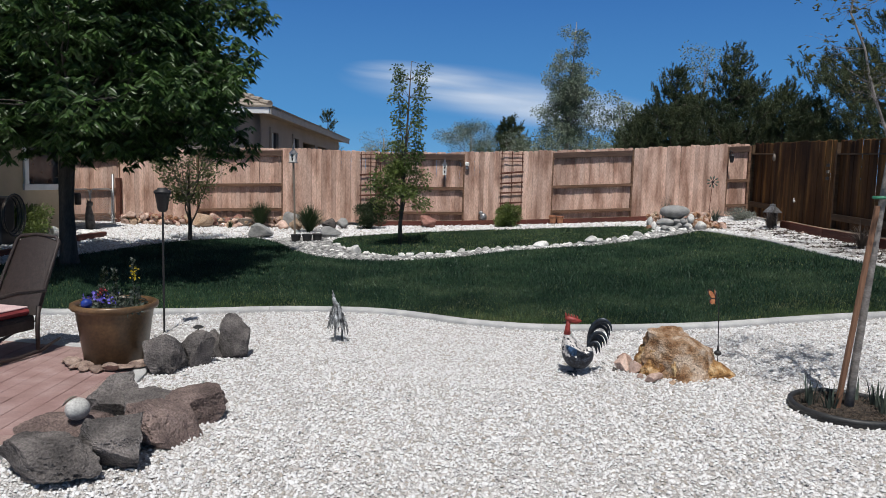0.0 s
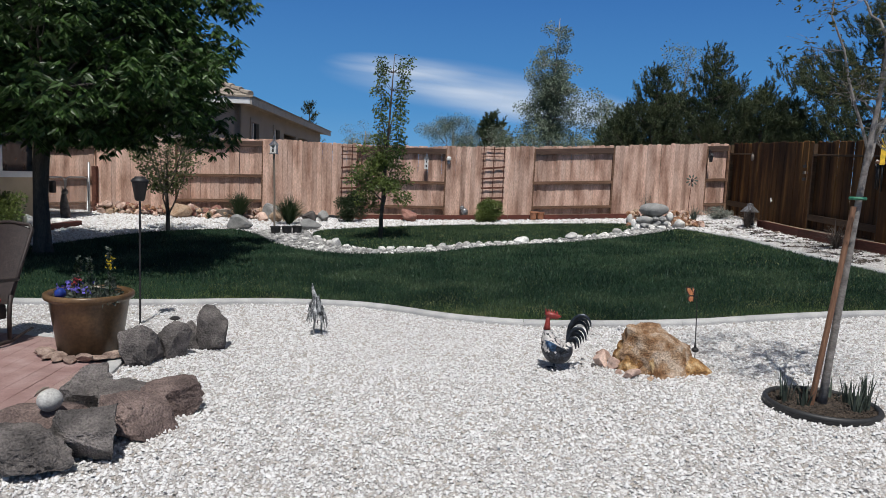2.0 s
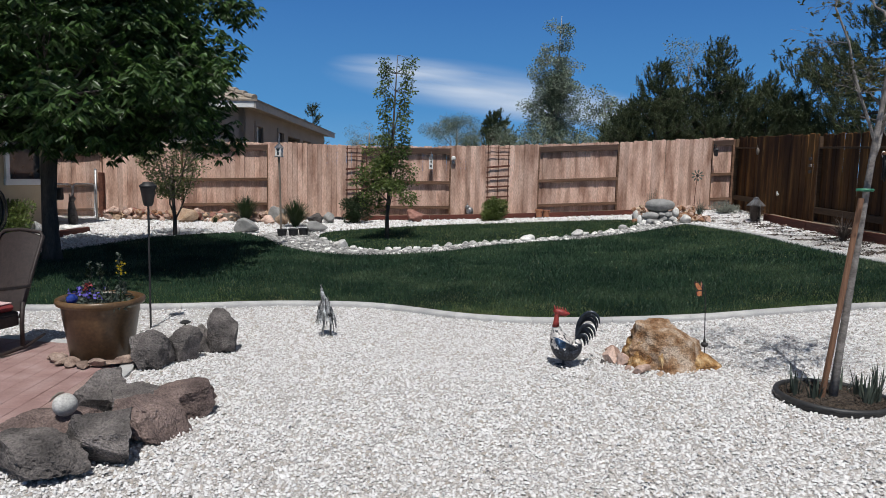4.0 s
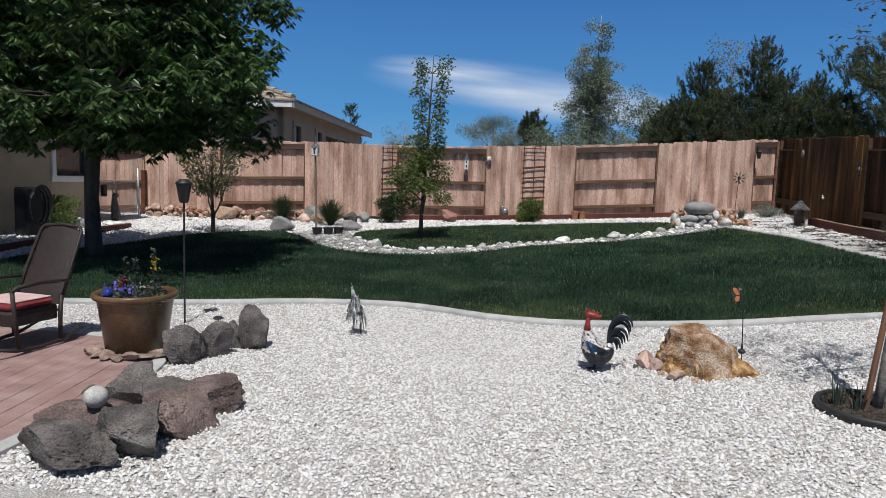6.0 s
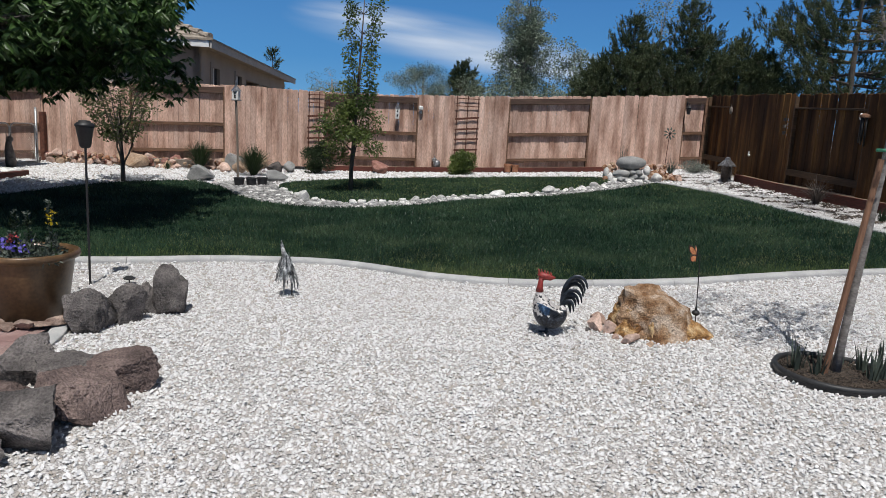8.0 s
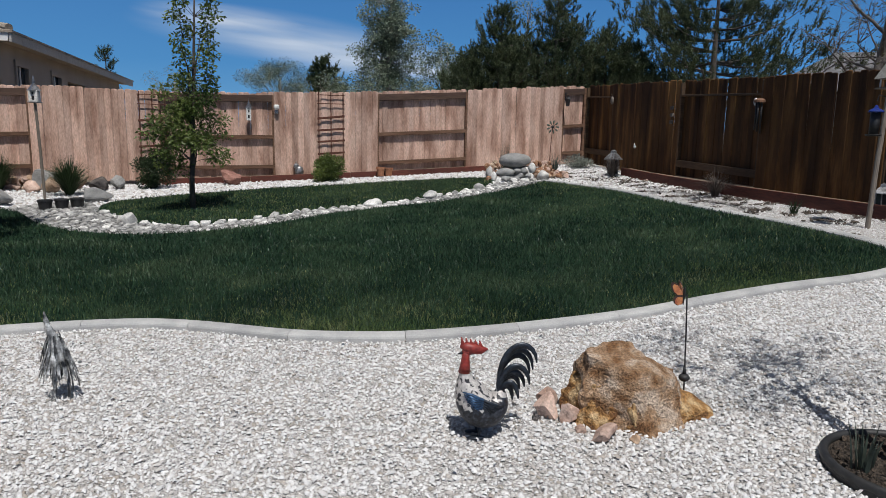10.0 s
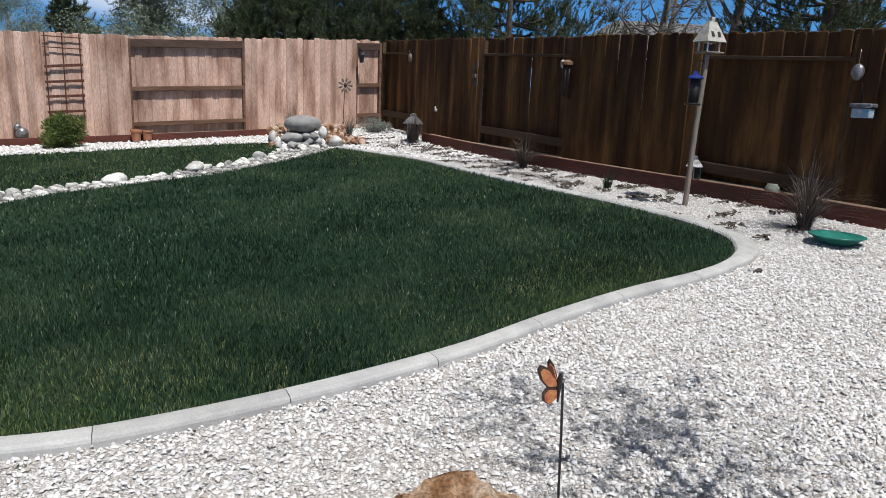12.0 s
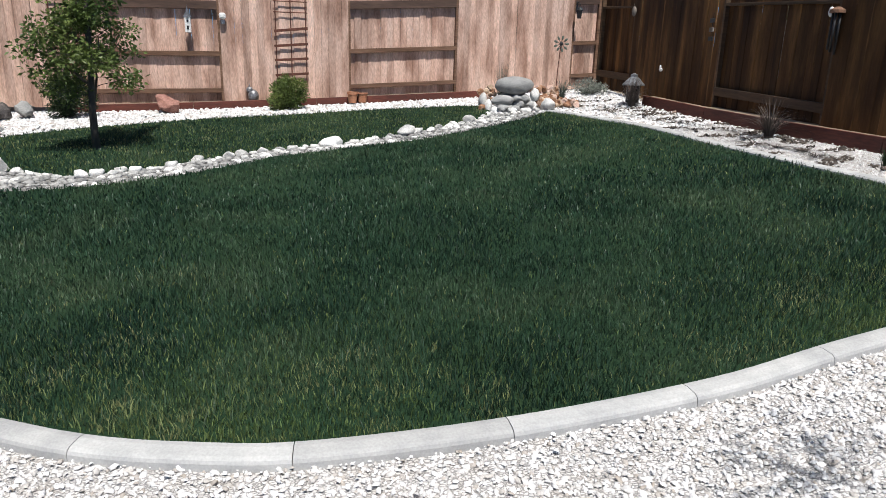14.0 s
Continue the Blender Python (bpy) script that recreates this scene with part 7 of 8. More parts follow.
part("hanger", Build().tube([(0, 0, 0.4), (0, 0.09, 0.46)], 0.004, 5), M_BLACK, ch)
x, y = on_back(-1.46, 0.10)
lt = thing("solar_wall_light", "white round solar light above a dark base on the fence", "garden lamp", at=(x, y, 2.12))
lt.rotation_euler = (0, 0, BACK_YAW)
part("globe", Build().box((0, -0.05, 0.08), (0.13, 0.09, 0.12), bevel=0.03), M_WHITE, lt, "bright white lamp")
part("base", Build().box((0, -0.02, -0.03), (0.08, 0.06, 0.09), bevel=0.01), M_TIN, lt)

# spinner on a stalk
sp = thing("flower_spinner", "dark metal flower on a thin garden stake", "ornament", at=(5.17, 19.75, G(5.17, 19.75) + 0.09))
part("stalk", Build().tube([(0, 0, -0.3), (0.02, 0, 0.55), (0.05, 0, 1.08)], 0.009, 6), M_RUST_METAL, sp)
for k in range(9):
    t = 2 * math.pi * k / 9
    part("petal", Build().ball((0.05 + 0.12 * math.cos(t), -0.03, 1.10 + 0.12 * math.sin(t)), (0.045, 0.012, 0.022), 0, 2, np.array(Matrix.Rotation(-t, 3, "Y"))), M_SPIKY, sp, smooth=True)
    part("spoke", Build().tube([(0.05, -0.02, 1.10), (0.05 + 0.12 * math.cos(t), -0.025, 1.10 + 0.12 * math.sin(t))], 0.005, 4), M_BLACK, sp)
part("hub", Build().ball((0.05, -0.03, 1.10), (0.04, 0.025, 0.04), 0, 2), M_BLACK, sp, smooth=True)

# terracotta pots and a blue figure by the edging
for k, dx in enumerate((0.0, 0.21)):
    x, y = on_back(1.03 + dx, 0.30)
    solo("terracotta_pot", Build().lathe((0, 0, 0), [(0.08, 0), (0.10, 0.17), (0.115, 0.175), (0.115, 0.225 - 0.03 * k), (0.095, 0.225 - 0.03 * k), (0.09, 0.15)], 20), M_TERRA, "small terracotta pot by the back fence", "pot", "terracotta pots", smooth=False, at=(x, y, G(x, y) + 0.03))
x, y = on_back(-0.95, 0.12)
solo("rabbit_statue", Build().ball((0, 0, 0.12), (0.11, 0.10, 0.13), 0, 3).ball((-0.07, 0, 0.24), (0.07, 0.06, 0.07), 0, 3).tube([(-0.08, 0, 0.28), (-0.07, 0, 0.36)], [0.02, 0.006], 6), M_TIN, "grey-blue animal statue by the back fence", "statue", smooth=True, at=(x, y, G(x, y) + 0.1))

# nursery pots by the creek
for k, (x, y) in enumerate([(-4.95, 15.98), (-4.72, 16.1), (-4.52, 16.25)]):
    solo("nursery_pot", Build().lathe((0, 0, 0), [(0.09, 0), (0.115, 0.16), (0.125, 0.165), (0.125, 0.19), (0.105, 0.19), (0.10, 0.15)], 18), M_PLASTIC, "black plastic nursery pot beside the creek", "pot", "nursery pots", at=(x, y, G(x, y)))

# bird-house pole by the creek
bp = thing("birdhouse_pole", "small white birdhouse on a tall grey pole", "birdhouse", at=(-5.22, 16.6, G(-5.22, 16.6)))
part("pole", Build().tube([(0.02, 0, -0.1), (0.0, 0, 1.0), (-0.03, 0, 1.86)], 0.024, 10), M_POLE, bp)
hs = part("house", Build().box((-0.03, 0, 1.96), (0.15, 0.14, 0.2), bevel=0.006), M_WHITE, bp, "white house")
part("roof", Build().lathe((-0.03, 0, 2.055), [(0.13, 0.0), (0.06, 0.08), (0.02, 0.13), (0.02, 0.2), (0.005, 0.27)], 4), M_TIN, bp, "grey pointed roof")
part("door", Build().box((-0.03, -0.071, 1.93), (0.04, 0.008, 0.07), bevel=0.003).box((-0.03, -0.071, 2.01), (0.03, 0.008, 0.04), bevel=0.003), M_BLACK, hs, "dark opening")
part("base", Build().box((-0.03, 0, 1.855), (0.19, 0.18, 0.02), bevel=0.005), M_TIN, bp)

# feeder pole by the brown fence
fp = thing("bird_feeder_pole", "house-shaped bird feeder on a grey wooden pole", "bird feeder", at=(7.14, 11.48, G(7.14, 11.48)))
part("pole", Build().tube([(0, 0, -0.1), (0.03, 0, 0.9), (0.08, 0, 1.80)], [0.034, 0.032, 0.03], 10), M_POLE, fp)
F = 0.64
part("tray", Build().box((0.09, 0, 1.82), (0.42 * F, 0.36 * F, 0.02), bevel=0.005), M_POLE, fp)
for sx in (-1, 1):
    for sy in (-1, 1):
        part("corner_post", Build().box((0.09 + sx * 0.14 * F, sy * 0.11 * F, 1.885), (0.018, 0.018, 0.12), bevel=0.003), M_WHITE, fp)
part("seed_box", Build().box((0.09, 0, 1.87), (0.16 * F, 0.12 * F, 0.08), bevel=0.004), M_BLACK, fp, "dark seed box")
v = [(-0.23, -0.19, 0), (0.23, -0.19, 0), (0.23, 0.19, 0), (-0.23, 0.19, 0), (-0.09, -0.035, 0.36), (0.09, -0.035, 0.36), (0.09, 0.035, 0.36), (-0.09, 0.035, 0.36)]
rf = part("roof", Build().add([(a * F + 0.09, b_ * F, 1.94 + c * F) for a, b_, c in v], [(3, 2, 1, 0), (4, 5, 6, 7), (0, 1, 5, 4), (1, 2, 6, 5), (2, 3, 7, 6), (3, 0, 4, 7)]).box((0.09, 0, 1.94 + 0.39 * F), (0.08 * F, 0.07 * F, 0.10 * F), bevel=0.004), M_GALV_PAINT, fp, "weathered white roof")
for k in (-1, 1):
    part("dormer", Build().box((0.09 + k * 0.075 * F, -0.135 * F, 1.94 + 0.13 * F), (0.06 * F, 0.02, 0.10 * F), bevel=0.003, rot=np.array(Matrix.Rotation(radians(-25), 3, "X"))), M_BLACK, rf, "dark dormer opening")
hf = thing("hanging_feeder", "dark lantern feeder with a cobalt blue top", "bird feeder", at=(7.0, 11.40, G(7.0, 11.4)))
part("arm", Build().tube([(0.2, 0.08, 1.72), (0.02, 0.0, 1.74), (0, 0, 1.66)], 0.006, 5), M_BLACK, hf)
part("top", Build().lathe((0, 0, 1.52), [(0.10, 0.0), (0.085, 0.025), (0.03, 0.055), (0.015, 0.09)], 16), M_COBALT, hf, "cobalt blue glass top", True)
part("tube", Build().lathe((0, 0, 1.24), [(0.055, 0.0), (0.06, 0.28)], 16), M_BLACK, hf, smooth=True)
part("tray", Build().lathe((0, 0, 1.22), [(0.085, 0.0), (0.095, 0.02), (0.085, 0.025)], 16), M_BLACK, hf)


def ground_lantern(x, y, z, h, label, body):
    t = thing("garden_lantern", label, "lantern", at=(x, y, z))
    part("base", Build().lathe((0, 0, 0), [(0.30 * h, 0), (0.30 * h, 0.05 * h), (0.2 * h, 0.08 * h)], 4), body, t)
    part("glass", Build().box((0, 0, 0.33 * h), (0.26 * h, 0.26 * h, 0.5 * h), bevel=0.01), M_GLASS, t, "dark glass")
    for sx in (-1, 1):
        for sy in (-1, 1):
            part("bar", Build().box((sx * 0.135 * h, sy * 0.135 * h, 0.33 * h), (0.03 * h, 0.03 * h, 0.52 * h)), body, t)
    part("roof", Build().lathe((0, 0, 0.58 * h), [(0.36 * h, 0.0), (0.36 * h, 0.03 * h), (0.16 * h, 0.22 * h), (0.12 * h, 0.24 * h), (0.11 * h, 0.32 * h), (0.02 * h, 0.36 * h)], 4), body, t, "pyramid roof")
    return t


ground_lantern(6.62, 19.25, G(6.62, 19.25), 0.66, "grey metal lantern with a pyramid roof on gravel", M_TIN)
x, y = on_right(9.7, 0.20)
ground_lantern(x, y, G(x, y) + 0.10, 0.42, "pale metal lantern standing behind the red board", M_TIN)
x, y = on_right(10.85, 0.20)
solo("glass_jar", Build().lathe((0, 0, 0), [(0.07, 0), (0.085, 0.02), (0.085, 0.10), (0.06, 0.125), (0.06, 0.14)], 18), M_LAVENDER, "pale green glass jar behind the red board", "jar", smooth=True, at=(x, y, G(x, y) + 0.13))
solo("shallow_bowl", Build().lathe((0, 0, 0), [(0.12, 0), (0.15, 0.012), (0.235, 0.075), (0.25, 0.08), (0.25, 0.09), (0.232, 0.088), (0.145, 0.025), (0.02, 0.02)], 36), M_TEAL, "teal plastic gold-pan bowl on white gravel", "bowl", smooth=True, at=(7.14, 9.45, G(7.14, 9.45) + 0.005))

# ornaments along the brown fence
x, y = on_right(4.22, 0.10)
o1 = thing("plaque_chime", "dark hanging ornament with two pale plaques on the brown fence", "ornament", at=(x, y, 1.98))
for k in range(3):
    part("plaque", Build().box((0, 0, 0.15 * k), (0.03, 0.13, 0.07), bevel=0.006), M_BLACK if k != 1 else M_POLE, o1)
part("cord", Build().tube([(0, 0, -0.03), (0.01, 0, 0.42)], 0.004, 5), M_BLACK, o1)
x, y = on_right(6.93, 0.12)
o2 = thing("wind_chime", "long black wind chime with a brown top on the brown fence", "ornament", at=(x, y, 1.72))
part("top", Build().lathe((0, 0, 0.56), [(0.10, 0.0), (0.10, 0.04), (0.03, 0.08)], 12), M_STAKE, o2, "brown wooden top")
for k in range(5):
    t = 2 * math.pi * k / 5
    part("chime_tube", Build().tube([(0.05 * math.cos(t), 0.05 * math.sin(t), 0.02 + 0.03 * k), (0.05 * math.cos(t), 0.05 * math.sin(t), 0.57)], 0.016, 7), M_BLACK, o2, smooth=True)
part("shell", Build().ball((0.0, 0.13, 0.58), (0.03, 0.05, 0.07), 0, 2), M_WHITE, o2, "pale shell", True)
x, y = on_right(1.62, 0.12)
solo("shell_ornament", Build().ball((0, 0, 0), (0.04, 0.07, 0.10), 0, 3).tube([(0, 0, 0.09), (-0.02, 0, 0.16)], 0.004, 5), M_POLE, "pale shell ornament hanging on the brown fence", "ornament", smooth=True, at=(x, y, 2.55))
x, y = on_right(2.8, 0.10)
solo("white_ornament", Build().ball((0, 0, 0), (0.02, 0.07, 0.035), 0, 2).ball((0, 0.03, 0.04), (0.015, 0.03, 0.05), 0, 2), M_WHITE, "small white ornament on the brown fence", "ornament", smooth=True, at=(x, y, 1.42))
x, y = on_right(11.6, 0.14)
solo("round_feeder", Build().ball((0, 0, 0), (0.055, 0.07, 0.09), 0, 3).tube([(0, 0, 0.08), (0, 0, 0.24)], 0.004, 5), M_TIN, "silver round feeder hanging on the brown fence", "bird feeder", smooth=True, at=(x, y, 2.10))
x, y = on_right(11.72, 0.14)
bl = thing("blue_feeder", "small pale blue house feeder hanging on the brown fence", "bird feeder", at=(x, y, 1.58))
bl.rotation_euler = (0, 0, RIGHT_YAW)
part("box", Build().box((0, 0, 0.09), (0.19, 0.11, 0.10), bevel=0.008), M_CARD, bl, "pale blue box")
part("roof", Build().box((0, 0, 0.17), (0.23, 0.15, 0.045), bevel=0.01), M_TIN, bl, "grey roof")
part("cord", Build().tube([(0, 0, 0.19), (-0.06, 0, 0.42)], 0.004, 5), M_BLACK, bl)

# raised timber in the back bed
solo("timber", Build().box((0, 0, 0.1), (1.5, 0.09, 0.26), bevel=0.01), M_POLE, "weathered timber holding the back bed", "timber", at=(-7.7, 19.15, G(-7.7, 19.15))).rotation_euler = (0, 0, BACK_YAW)
solo("timber", Build().box((0, 0, 0.1), (2.2, 0.09, 0.2), bevel=0.01), M_POLE, "weathered timber holding the back bed", "timber", at=(-10.1, 19.05, G(-10.1, 19.05))).rotation_euler = (0, 0, BACK_YAW)

# ---------------------------------------------------------------- own house wall at the side of the yard
HX = -11.0
house = thing("house_wall", "beige stucco house wall with a white-framed window", "house", kind="structure")
W0, W1, WZ = 2.0, 16.35, 2.75
wy0, wy1, wz0, wz1 = 14.95, 16.1, 1.36, 2.35
wb = Build()
for y0, y1, z0, z1 in ((W0, wy0, -0.1, WZ), (wy1, W1, -0.1, WZ), (wy0, wy1, -0.1, wz0), (wy0, wy1, wz1, WZ)):
    wb.box((HX - 0.1, (y0 + y1) / 2, (z0 + z1) / 2), (0.2, y1 - y0, z1 - z0))
wb.box((HX - 3.0, W1 - 0.1, 1.35), (5.6, 0.2, 2.8))
part("wall", wb, M_STUCCO, house)
win = part("window", Build().box((HX - 0.11, (wy0 + wy1) / 2, (wz0 + wz1) / 2), (0.02, wy1 - wy0, wz1 - wz0)), M_GLASS, house, "dark window pane")
for y, z, sy, sz in (((wy0 + wy1) / 2, wz0 - 0.06, wy1 - wy0 + 0.3, 0.14), ((wy0 + wy1) / 2, wz1 + 0.06, wy1 - wy0 + 0.3, 0.12), (wy0 - 0.06, (wz0 + wz1) / 2, 0.13, wz1 - wz0), (wy1 + 0.06, (wz0 + wz1) / 2, 0.13, wz1 - wz0)):
    part("window_trim", Build().box((HX + 0.02, y, z), (0.06, sy, sz), bevel=0.008), M_TRIM, win, "white window trim")
part("roof", Build().add([(HX + 0.6, W0 - 0.5, WZ), (HX + 0.6, W1 + 0.5, WZ), (HX - 6, W1 + 0.5, WZ + 2.6), (HX - 6, W0 - 0.5, WZ + 2.6), (HX + 0.6, W0 - 0.5, WZ + 0.18), (HX + 0.6, W1 + 0.5, WZ + 0.18), (HX - 6, W1 + 0.5, WZ + 2.8), (HX - 6, W0 - 0.5, WZ + 2.8)], [(3, 2, 1, 0), (4, 5, 6, 7), (0, 1, 5, 4), (1, 2, 6, 5), (2, 3, 7, 6), (3, 0, 4, 7)]), M_TILE, house, "tan tiled roof")
solo("wall_light", Build().box((0, 0, 0), (0.12, 0.14, 0.3), bevel=0.02), M_BLACK, "dark wall light on the stucco wall", "wall lamp", at=(HX + 0.05, 16.6, 1.0))
# hose reel
hr = thing("hose_reel", "dark hose reel with a coiled hose at the house wall", "hose reel", at=(-10.3, 13.3, G(-10.3, 13.3)))
part("stand", Build().box((0, 0, 0.5), (0.35, 0.42, 1.0), bevel=0.04), M_BLACK, hr)
tt = np.linspace(0, 2 * np.pi, 25)
for k in range(5):
    part("hose", Build().tube(np.stack([0.22 + 0.03 * k + 0 * tt, 0.22 * np.cos(tt) * (1 + 0.08 * k), 0.62 + 0.36 * np.sin(tt) * (1 + 0.05 * k)], 1), 0.016, 6, cap=False), M_POLE if k % 2 else M_BLACK, hr, smooth=True)
# red edging along the house bed
he = thing("house_edging", "red-stained edging boards along the house bed", "edging", kind="structure")
for (x0, y0), (x1, y1) in (((-8.85, 10.3), (-9.2, 12.3)), ((-9.42, 14.3), (-9.5, 15.55))):
    L = math.hypot(x1 - x0, y1 - y0)
    a_ = math.atan2(y1 - y0, x1 - x0)
    part("board", Build().box(((x0 + x1) / 2, (y0 + y1) / 2, G((x0 + x1) / 2, (y0 + y1) / 2) + 0.06), (L, 0.09, 0.14), bevel=0.015, rot=np.array(Matrix.Rotation(a_, 3, "Z"))), M_REDWOOD, he)
rock("white_block", -10.3, 14.95, (0.3, 0.22, 0.28), 501, M_RIVER, "pale angular block by the house bed", 20, 0.02, level=2)
rock("flat_stone", -10.1, 15.8, (0.5, 0.3, 0.14), 502, M_RIVER, "flat pale stone by the house bed", 60, 0.02, level=3)

# chain-link gate
gate = thing("chain_link_gate", "galvanised chain-link gate with rounded corners", "gate", at=(-11.12, 17.0, G(-11.1, 17.5)))


def leaf_gate(y0, y1, name):
    h = 1.0
    r = 0.12
    pts = [(0, y0, 0.05), (0, y0, h - r), (0, y0 + 0.03, h - 0.03), (0, y0 + r, h), (0, y1 - r, h), (0, y1 - 0.03, h - 0.03), (0, y1, h - r), (0, y1, 0.05), (0, y0, 0.05)]
    fr = part(name, Build().tube(pts, 0.02, 8), M_GALV, gate, smooth=True)
    net = Build()
    n = int((y1 - y0 + h) / 0.075)
    for k in range(n):
        o = y0 - h + k * 0.075
        for sgn in (1, -1):
            seg_ = [(o + t * h if sgn > 0 else o + h - t * h, 0.05 + t * (h - 0.07)) for t in np.linspace(0, 1, 15)]
            seg_ = [(0.0, a_, b_) for a_, b_ in seg_ if y0 < a_ < y1]
            if len(seg_) > 1:
                net.tube([seg_[0], seg_[-1]], 0.003, 3)
    part("mesh", net, M_GALV, fr, "galvanised wire mesh")


leaf_gate(-0.52, 0.30, "gate_leaf")
leaf_gate(0.34, 1.25, "gate_leaf")
part("latch_post", Build().tube([(0, 1.31, -0.1), (0, 1.31, 1.38)], 0.03, 10).ball((0, 1.31, 1.39), (0.035, 0.035, 0.03), 0, 2), M_GALV, gate, smooth=True)
solo("gate_post", Build().box((0, 0, 0.6), (0.13, 0.13, 1.35), bevel=0.01), M_RUST_METAL, "dark red-brown wooden gate post", "post", at=(-11.43, 19.05, G(-11.43, 19.05) + 0.02))
solo("garden_figure", Build().tube([(0.03, 0, 0.0), (0.03, 0, 0.12), (0.0, 0, 0.36), (-0.01, 0, 0.56), (0.0, 0, 0.62)], [0.10, 0.12, 0.10, 0.065, 0.05], 12).ball((0.02, 0, 0.66), (0.085, 0.07, 0.07), 0, 3).tube([(0.0, 0.05, 0.70), (0.0, 0.09, 0.80)], [0.02, 0.006], 6).tube([(0.0, -0.05, 0.70), (0.0, -0.09, 0.80)], [0.02, 0.006], 6), M_GREY_BARK, "weathered animal figure sitting by the gate", "statue", smooth=True, at=(-10.75, 16.75, G(-10.75, 16.75)))

# ---------------------------------------------------------------- neighbour's house behind the back fence
nb = thing("neighbour_house", "greige stucco house with tan tile roof and brown fascia", "house")
EX, EY, EZ = -8.4, 23.0, 3.98          # near eave corner
RX, RY = -10.74, 40.9                  # far end of the long eave
d = np.array((RX - EX, RY - EY))
L = float(np.linalg.norm(d))
d /= L
o = np.array((-d[1], d[0]))            # away from the yard side
P3 = lambda a, b_, z: (EX + d[0] * a + o[0] * b_, EY + d[1] * a + o[1] * b_, z)
IN = 0.55
HB = 0.9


def slab(a0, a1, b0, b1, z0, z1):
    c = [P3(a0, b0, z0), P3(a1, b0, z0), P3(a1, b1, z0), P3(a0, b1, z0), P3(a0, b0, z1), P3(a1, b0, z1), P3(a1, b1, z1), P3(a0, b1, z1)]
    return c, [(3, 2, 1, 0), (4, 5, 6, 7), (0, 1, 5, 4), (1, 2, 6, 5), (2, 3, 7, 6), (3, 0, 4, 7)]


wall = Build()
OPEN = [(2.0, 3.0, 1.6, 3.35), (5.6, 6.6, 1.6, 3.35), (7.6, 10.4, 1.0, 3.3), (11.0, 13.4, 1.0, 3.3), (14.0, 16.4, 1.0, 3.3)]
a = IN
for a0, a1, z0, z1 in OPEN:
    wall.add(*slab(a, a0, IN, IN + 0.2, HB, EZ - 0.05))
    wall.add(*slab(a0, a1, IN, IN + 0.2, HB, z0))
    wall.add(*slab(a0, a1, IN, IN + 0.2, z1, EZ - 0.05))
    a = a1
wall.add(*slab(a, L - IN, IN, IN + 0.2, HB, EZ - 0.05))
wall.add(*slab(IN, IN + 0.2, IN, 14.0, HB, EZ - 0.05))
wall.add(*slab(IN + 0.2, L - IN, 3.2, 3.4, HB, EZ - 0.05))
wall.add(*slab(L - IN - 0.2, L - IN, IN + 0.2, 3.2, HB, EZ - 0.05))
wall.add(*slab(IN + 0.2, L - IN - 0.2, IN + 0.2, 3.2, EZ - 0.25, EZ - 0.06))
part("wall", wall, M_STUCCO_FAR, nb)
for k, (a0, a1, z0, z1) in enumerate(OPEN[:2]):
    w = part("window", Build().add(*slab(a0, a1, IN + 0.06, IN + 0.08, z0, z1)), M_GLASS, nb, "dark window pane")
    for q in ((a0 - 0.14, a0, z0, z1), (a1, a1 + 0.14, z0, z1), (a0 - 0.14, a1 + 0.14, z1, z1 + 0.16), (a0 - 0.14, a1 + 0.14, z0 - 0.14, z0)):
        part("window_trim", Build().add(*slab(q[0], q[1], IN - 0.05, IN + 0.05, q[2], q[3])), M_STUCCO_FAR, w)
    part("mullion", Build().add(*slab((a0 + a1) / 2 - 0.03, (a0 + a1) / 2 + 0.03, IN + 0.03, IN + 0.07, z0, z1)), M_TRIM, w)
part("fascia", Build().add(*slab(0, L, 0.0, 0.06, EZ - 0.18, EZ + 0.06)), M_FASCIA, nb, "brown long fascia")
part("fascia", Build().add(*slab(0.0, 0.06, 0.08, 14.0, EZ - 0.16, EZ + 0.05)), M_TRIM, nb, "white front fascia")
part("soffit", Build().add(*slab(0.06, L, 0.06, IN, EZ - 0.10, EZ - 0.06)), M_STUCCO_FAR, nb)
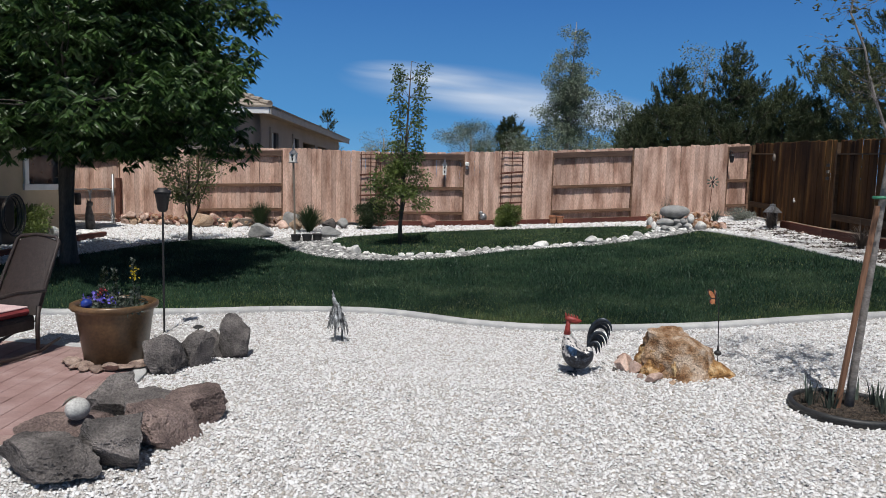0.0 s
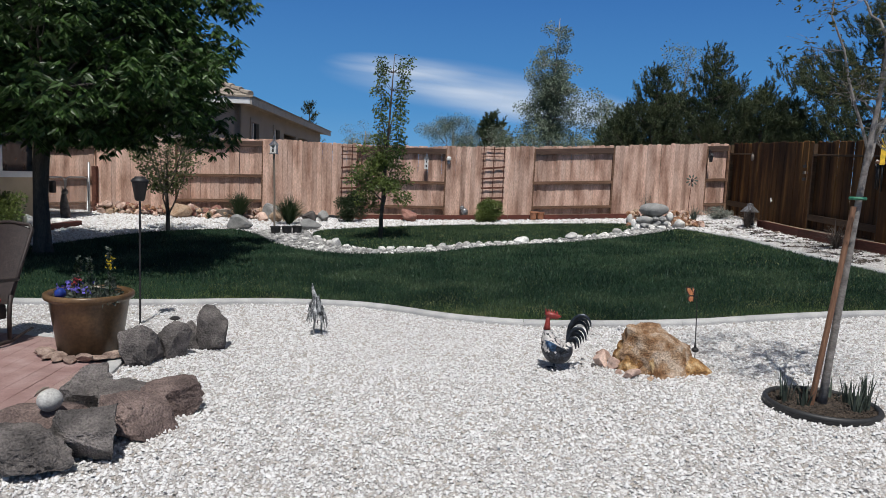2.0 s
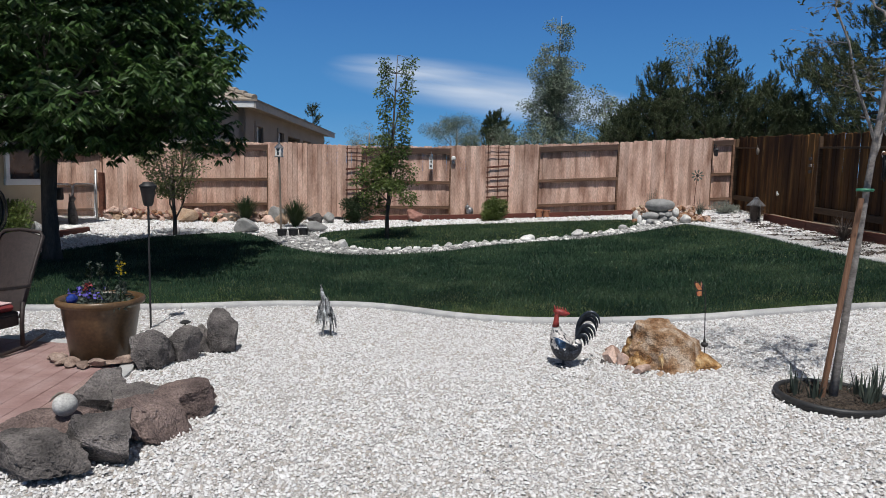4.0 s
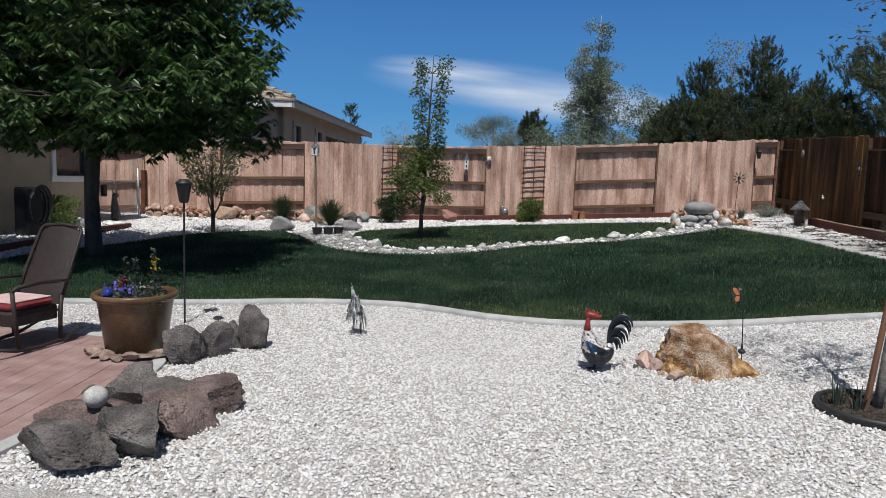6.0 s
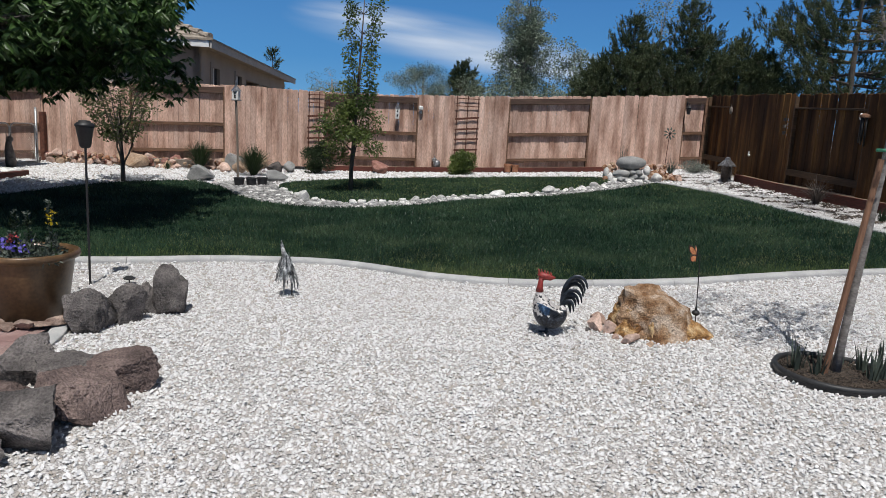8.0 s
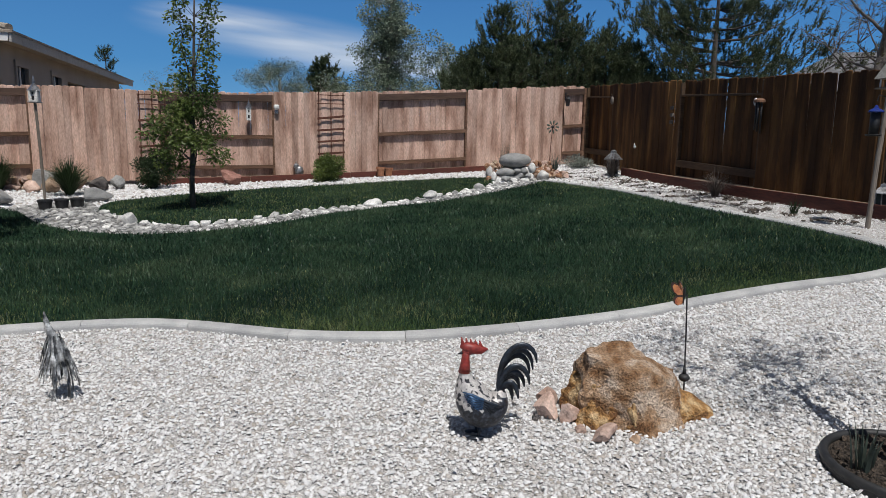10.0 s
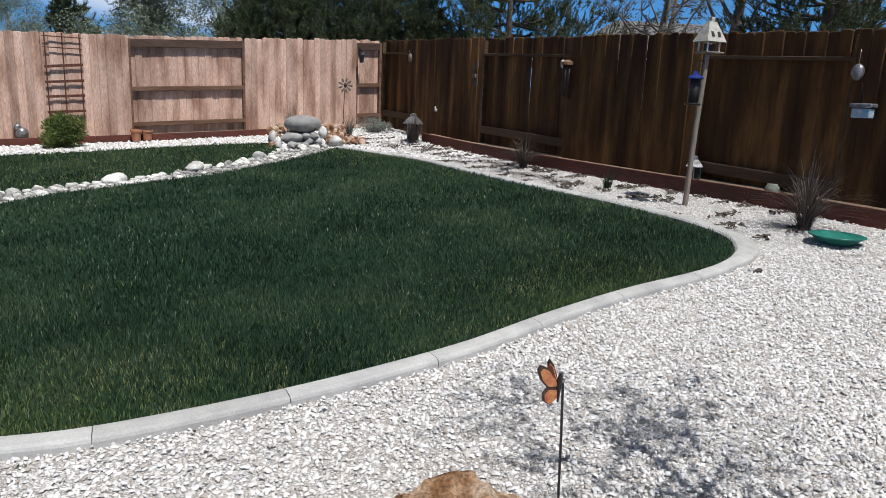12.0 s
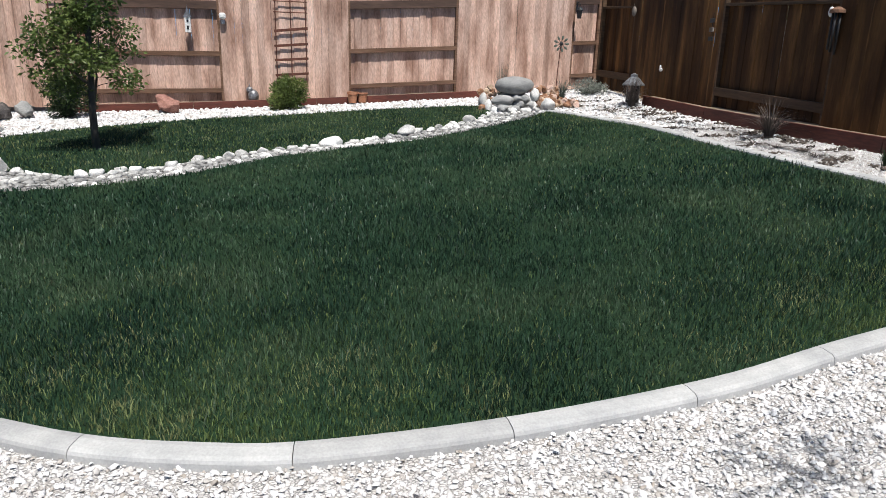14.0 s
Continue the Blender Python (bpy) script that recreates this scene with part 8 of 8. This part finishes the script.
# hipped roof with courses of tile
RS = 0.36
n = 16
top_z = EZ + 0.04 + RS * 7.0
rfo = part("roof", Build().add([P3(0, 0, EZ + 0.04), P3(L, 0, EZ + 0.04), P3(L, 7, top_z), P3(7, 7, top_z), P3(0, 14, EZ + 0.04)], [(0, 1, 2, 3), (0, 3, 4)]), M_TILE, nb, "tan tile roof in courses")
for k in range(n):
    b0, b1 = 7.0 * k / n, 7.0 * (k + 1) / n
    z0, z1 = EZ + 0.06 + RS * b0, EZ + 0.06 + RS * b1
    part("tile_course", Build().add([P3(b0 - 0.04, b0 - 0.04, z0 + 0.05), P3(L, b0 - 0.04, z0 + 0.05), P3(L, b1, z1 + 0.01), P3(b1, b1, z1 + 0.01), P3(b0 - 0.04, b0 - 0.04, z0 - 0.01), P3(L, b0 - 0.04, z0 - 0.01)], [(0, 1, 2, 3), (4, 5, 1, 0)]), M_TILE, rfo)
    part("tile_course", Build().add([P3(b0 - 0.04, b0 - 0.04, z0 + 0.05), P3(b1, b1, z1 + 0.01), P3(b1, 14 - b1, z1 + 0.01), P3(b0 - 0.04, 14 - b0, z0 + 0.05), P3(b0 - 0.04, b0 - 0.04, z0 - 0.01), P3(b0 - 0.04, 14 - b0, z0 - 0.01)], [(0, 1, 2, 3), (0, 3, 5, 4)]), M_TILE, rfo)
    b0 = 0.06 + 0.43 * k
    z0 = EZ + 0.10 + RS * b0
    part("hip_tile", Build().tube([P3(b0, b0, z0 + 0.05), P3(b0 + 0.46, b0 + 0.46, z0 + 0.46 * RS + 0.01)], [0.11, 0.08], 8), M_TILE, rfo)

# grey roof of a house beyond the brown fence
fh = thing("far_house", "grey shingled house roof beyond the brown fence", "house", at=(22.5, 30.0, 1.0))
fh.rotation_euler = (0, 0, radians(-20))
part("wall", Build().box((0, 0, 1.3), (9, 7, 2.6)), M_STUCCO_FAR, fh)
part("roof", Build().add([(-5, -4, 2.5), (5, -4, 2.5), (5, 4, 2.5), (-5, 4, 2.5), (-2, 0, 4.4), (2, 0, 4.4)], [(3, 2, 1, 0), (0, 1, 5, 4), (1, 2, 5), (2, 3, 4, 5), (3, 0, 4)]), M_SHINGLE, fh)

# ---------------------------------------------------------------- distance: hills and cloud
hx = np.linspace(-1500, 1500, 121)
hz = 34 + 18 * np.sin(hx / 210.0) + 9 * np.sin(hx / 67.0 + 1) + 4 * np.sin(hx / 23.0)
v = np.concatenate([np.stack([hx, 1300 + 0 * hx, -5 + 0 * hx], 1), np.stack([hx, 1500 + 40 * np.sin(hx / 90), hz], 1), np.stack([hx, 1900 + 0 * hx, -5 + 0 * hx], 1)])
f = [(r * 121 + i, r * 121 + i + 1, (r + 1) * 121 + i + 1, (r + 1) * 121 + i) for r in range(2) for i in range(120)]
solo("far_hills", Build().add(v, f), M_HILL, "dry brown hills along the horizon", "hills", kind="structure", smooth=True)

# added glowing ring of blue sky low over the horizon, the same all round, thinning out upwards into the open sky
ma = bpy.data.materials.new("sky_glow")
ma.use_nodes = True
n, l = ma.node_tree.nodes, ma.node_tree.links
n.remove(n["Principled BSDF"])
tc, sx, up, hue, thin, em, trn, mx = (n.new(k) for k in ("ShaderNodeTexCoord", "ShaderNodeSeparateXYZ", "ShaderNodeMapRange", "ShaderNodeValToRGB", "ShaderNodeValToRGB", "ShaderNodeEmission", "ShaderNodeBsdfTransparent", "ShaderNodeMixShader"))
BACKDROP_R = 4500.0
up.inputs["From Max"].default_value = BACKDROP_R * math.sin(radians(36))
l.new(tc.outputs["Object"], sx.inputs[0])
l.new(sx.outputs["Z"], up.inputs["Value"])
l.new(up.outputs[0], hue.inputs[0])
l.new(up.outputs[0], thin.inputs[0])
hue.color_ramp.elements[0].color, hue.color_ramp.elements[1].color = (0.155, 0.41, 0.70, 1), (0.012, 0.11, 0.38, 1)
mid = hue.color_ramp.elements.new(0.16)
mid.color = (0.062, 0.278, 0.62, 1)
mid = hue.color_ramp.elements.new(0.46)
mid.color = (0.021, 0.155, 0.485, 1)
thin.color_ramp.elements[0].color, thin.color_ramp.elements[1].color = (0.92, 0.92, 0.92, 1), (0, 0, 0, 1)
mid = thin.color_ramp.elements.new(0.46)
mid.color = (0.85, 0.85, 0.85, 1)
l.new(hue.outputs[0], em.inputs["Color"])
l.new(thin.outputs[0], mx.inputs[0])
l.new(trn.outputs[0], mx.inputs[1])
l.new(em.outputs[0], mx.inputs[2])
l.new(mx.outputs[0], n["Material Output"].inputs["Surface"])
air = solo("sky_backdrop", Build().lathe((0, 0, 0), [(BACKDROP_R * math.cos(radians(e)), BACKDROP_R * math.sin(radians(e))) for e in range(-2, 37, 2)], 64, cap=False), ma, "glowing blue sky backdrop over the horizon", "sky", kind="structure", smooth=True)
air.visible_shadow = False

mc = bpy.data.materials.new("thin_cloud")
mc.use_nodes = True
n, l = mc.node_tree.nodes, mc.node_tree.links
n.remove(n["Principled BSDF"])
tc, mp_, ns, rp_, em, trn, mx = (n.new(k) for k in ("ShaderNodeTexCoord", "ShaderNodeMapping", "ShaderNodeTexNoise", "ShaderNodeValToRGB", "ShaderNodeEmission", "ShaderNodeBsdfTransparent", "ShaderNodeMixShader"))
mp_.inputs["Scale"].default_value = (0.7, 1.5, 1.0)
mp_.inputs["Rotation"].default_value = (0, 0, radians(9))
ns.inputs["Scale"].default_value, ns.inputs["Detail"].default_value, ns.inputs["Roughness"].default_value = 1.2, 5, 0.45
gd = n.new("ShaderNodeTexGradient")
gd.gradient_type = "SPHERICAL"
mul = n.new("ShaderNodeMath")
mul.operation = "MULTIPLY"
l.new(tc.outputs["Object"], mp_.inputs[0])
l.new(mp_.outputs[0], ns.inputs["Vector"])
l.new(tc.outputs["Object"], gd.inputs["Vector"])
rp_.color_ramp.elements[0].position, rp_.color_ramp.elements[1].position = 0.24, 0.74
l.new(ns.outputs["Fac"], rp_.inputs[0])
l.new(rp_.outputs[0], mul.inputs[0])
g2 = n.new("ShaderNodeMath")
g2.operation = "POWER"
g2.inputs[1].default_value = 1.15
l.new(gd.outputs["Fac"], g2.inputs[0])
l.new(g2.outputs[0], mul.inputs[1])
em.inputs["Color"].default_value, em.inputs["Strength"].default_value = (0.80, 0.88, 1.0, 1), 0.85
l.new(mul.outputs[0], mx.inputs[0])
l.new(trn.outputs[0], mx.inputs[1])
l.new(em.outputs[0], mx.inputs[2])
l.new(mx.outputs[0], n["Material Output"].inputs["Surface"])


def cloud(name, az, el, wide, high, tilt):
    """A thin far veil of cloud, az degrees right of straight ahead."""
    R = 3200
    c = Vector((math.sin(radians(az)) * math.cos(radians(el)), math.cos(radians(az)) * math.cos(radians(el)), math.sin(radians(el)))) * R
    q = Build().add([(-1, -1, 0), (1, -1, 0), (1, 1, 0), (-1, 1, 0)], [(0, 1, 2, 3)])
    ob = solo(name, q, mc, "thin white cloud veil high over the horizon", "cloud", kind="structure")
    m = look(c, (0, 0, 1.6)) @ pose(0, 0, 0, 0, 0, tilt)
    ob.matrix_world = m @ Matrix.Diagonal((R * math.tan(radians(wide)), R * math.tan(radians(high)), 1, 1))
    ob.visible_shadow = False
    return ob


cloud("cloud", -4.5, 7.3, 12.5, 2.2, 6)
cloud("cloud", -10.0, 8.6, 6.5, 1.2, 4)
cloud("cloud", 1.0, 6.2, 10.0, 2.0, 5)
cloud("cloud", 7.0, 5.4, 12.0, 1.4, 3)
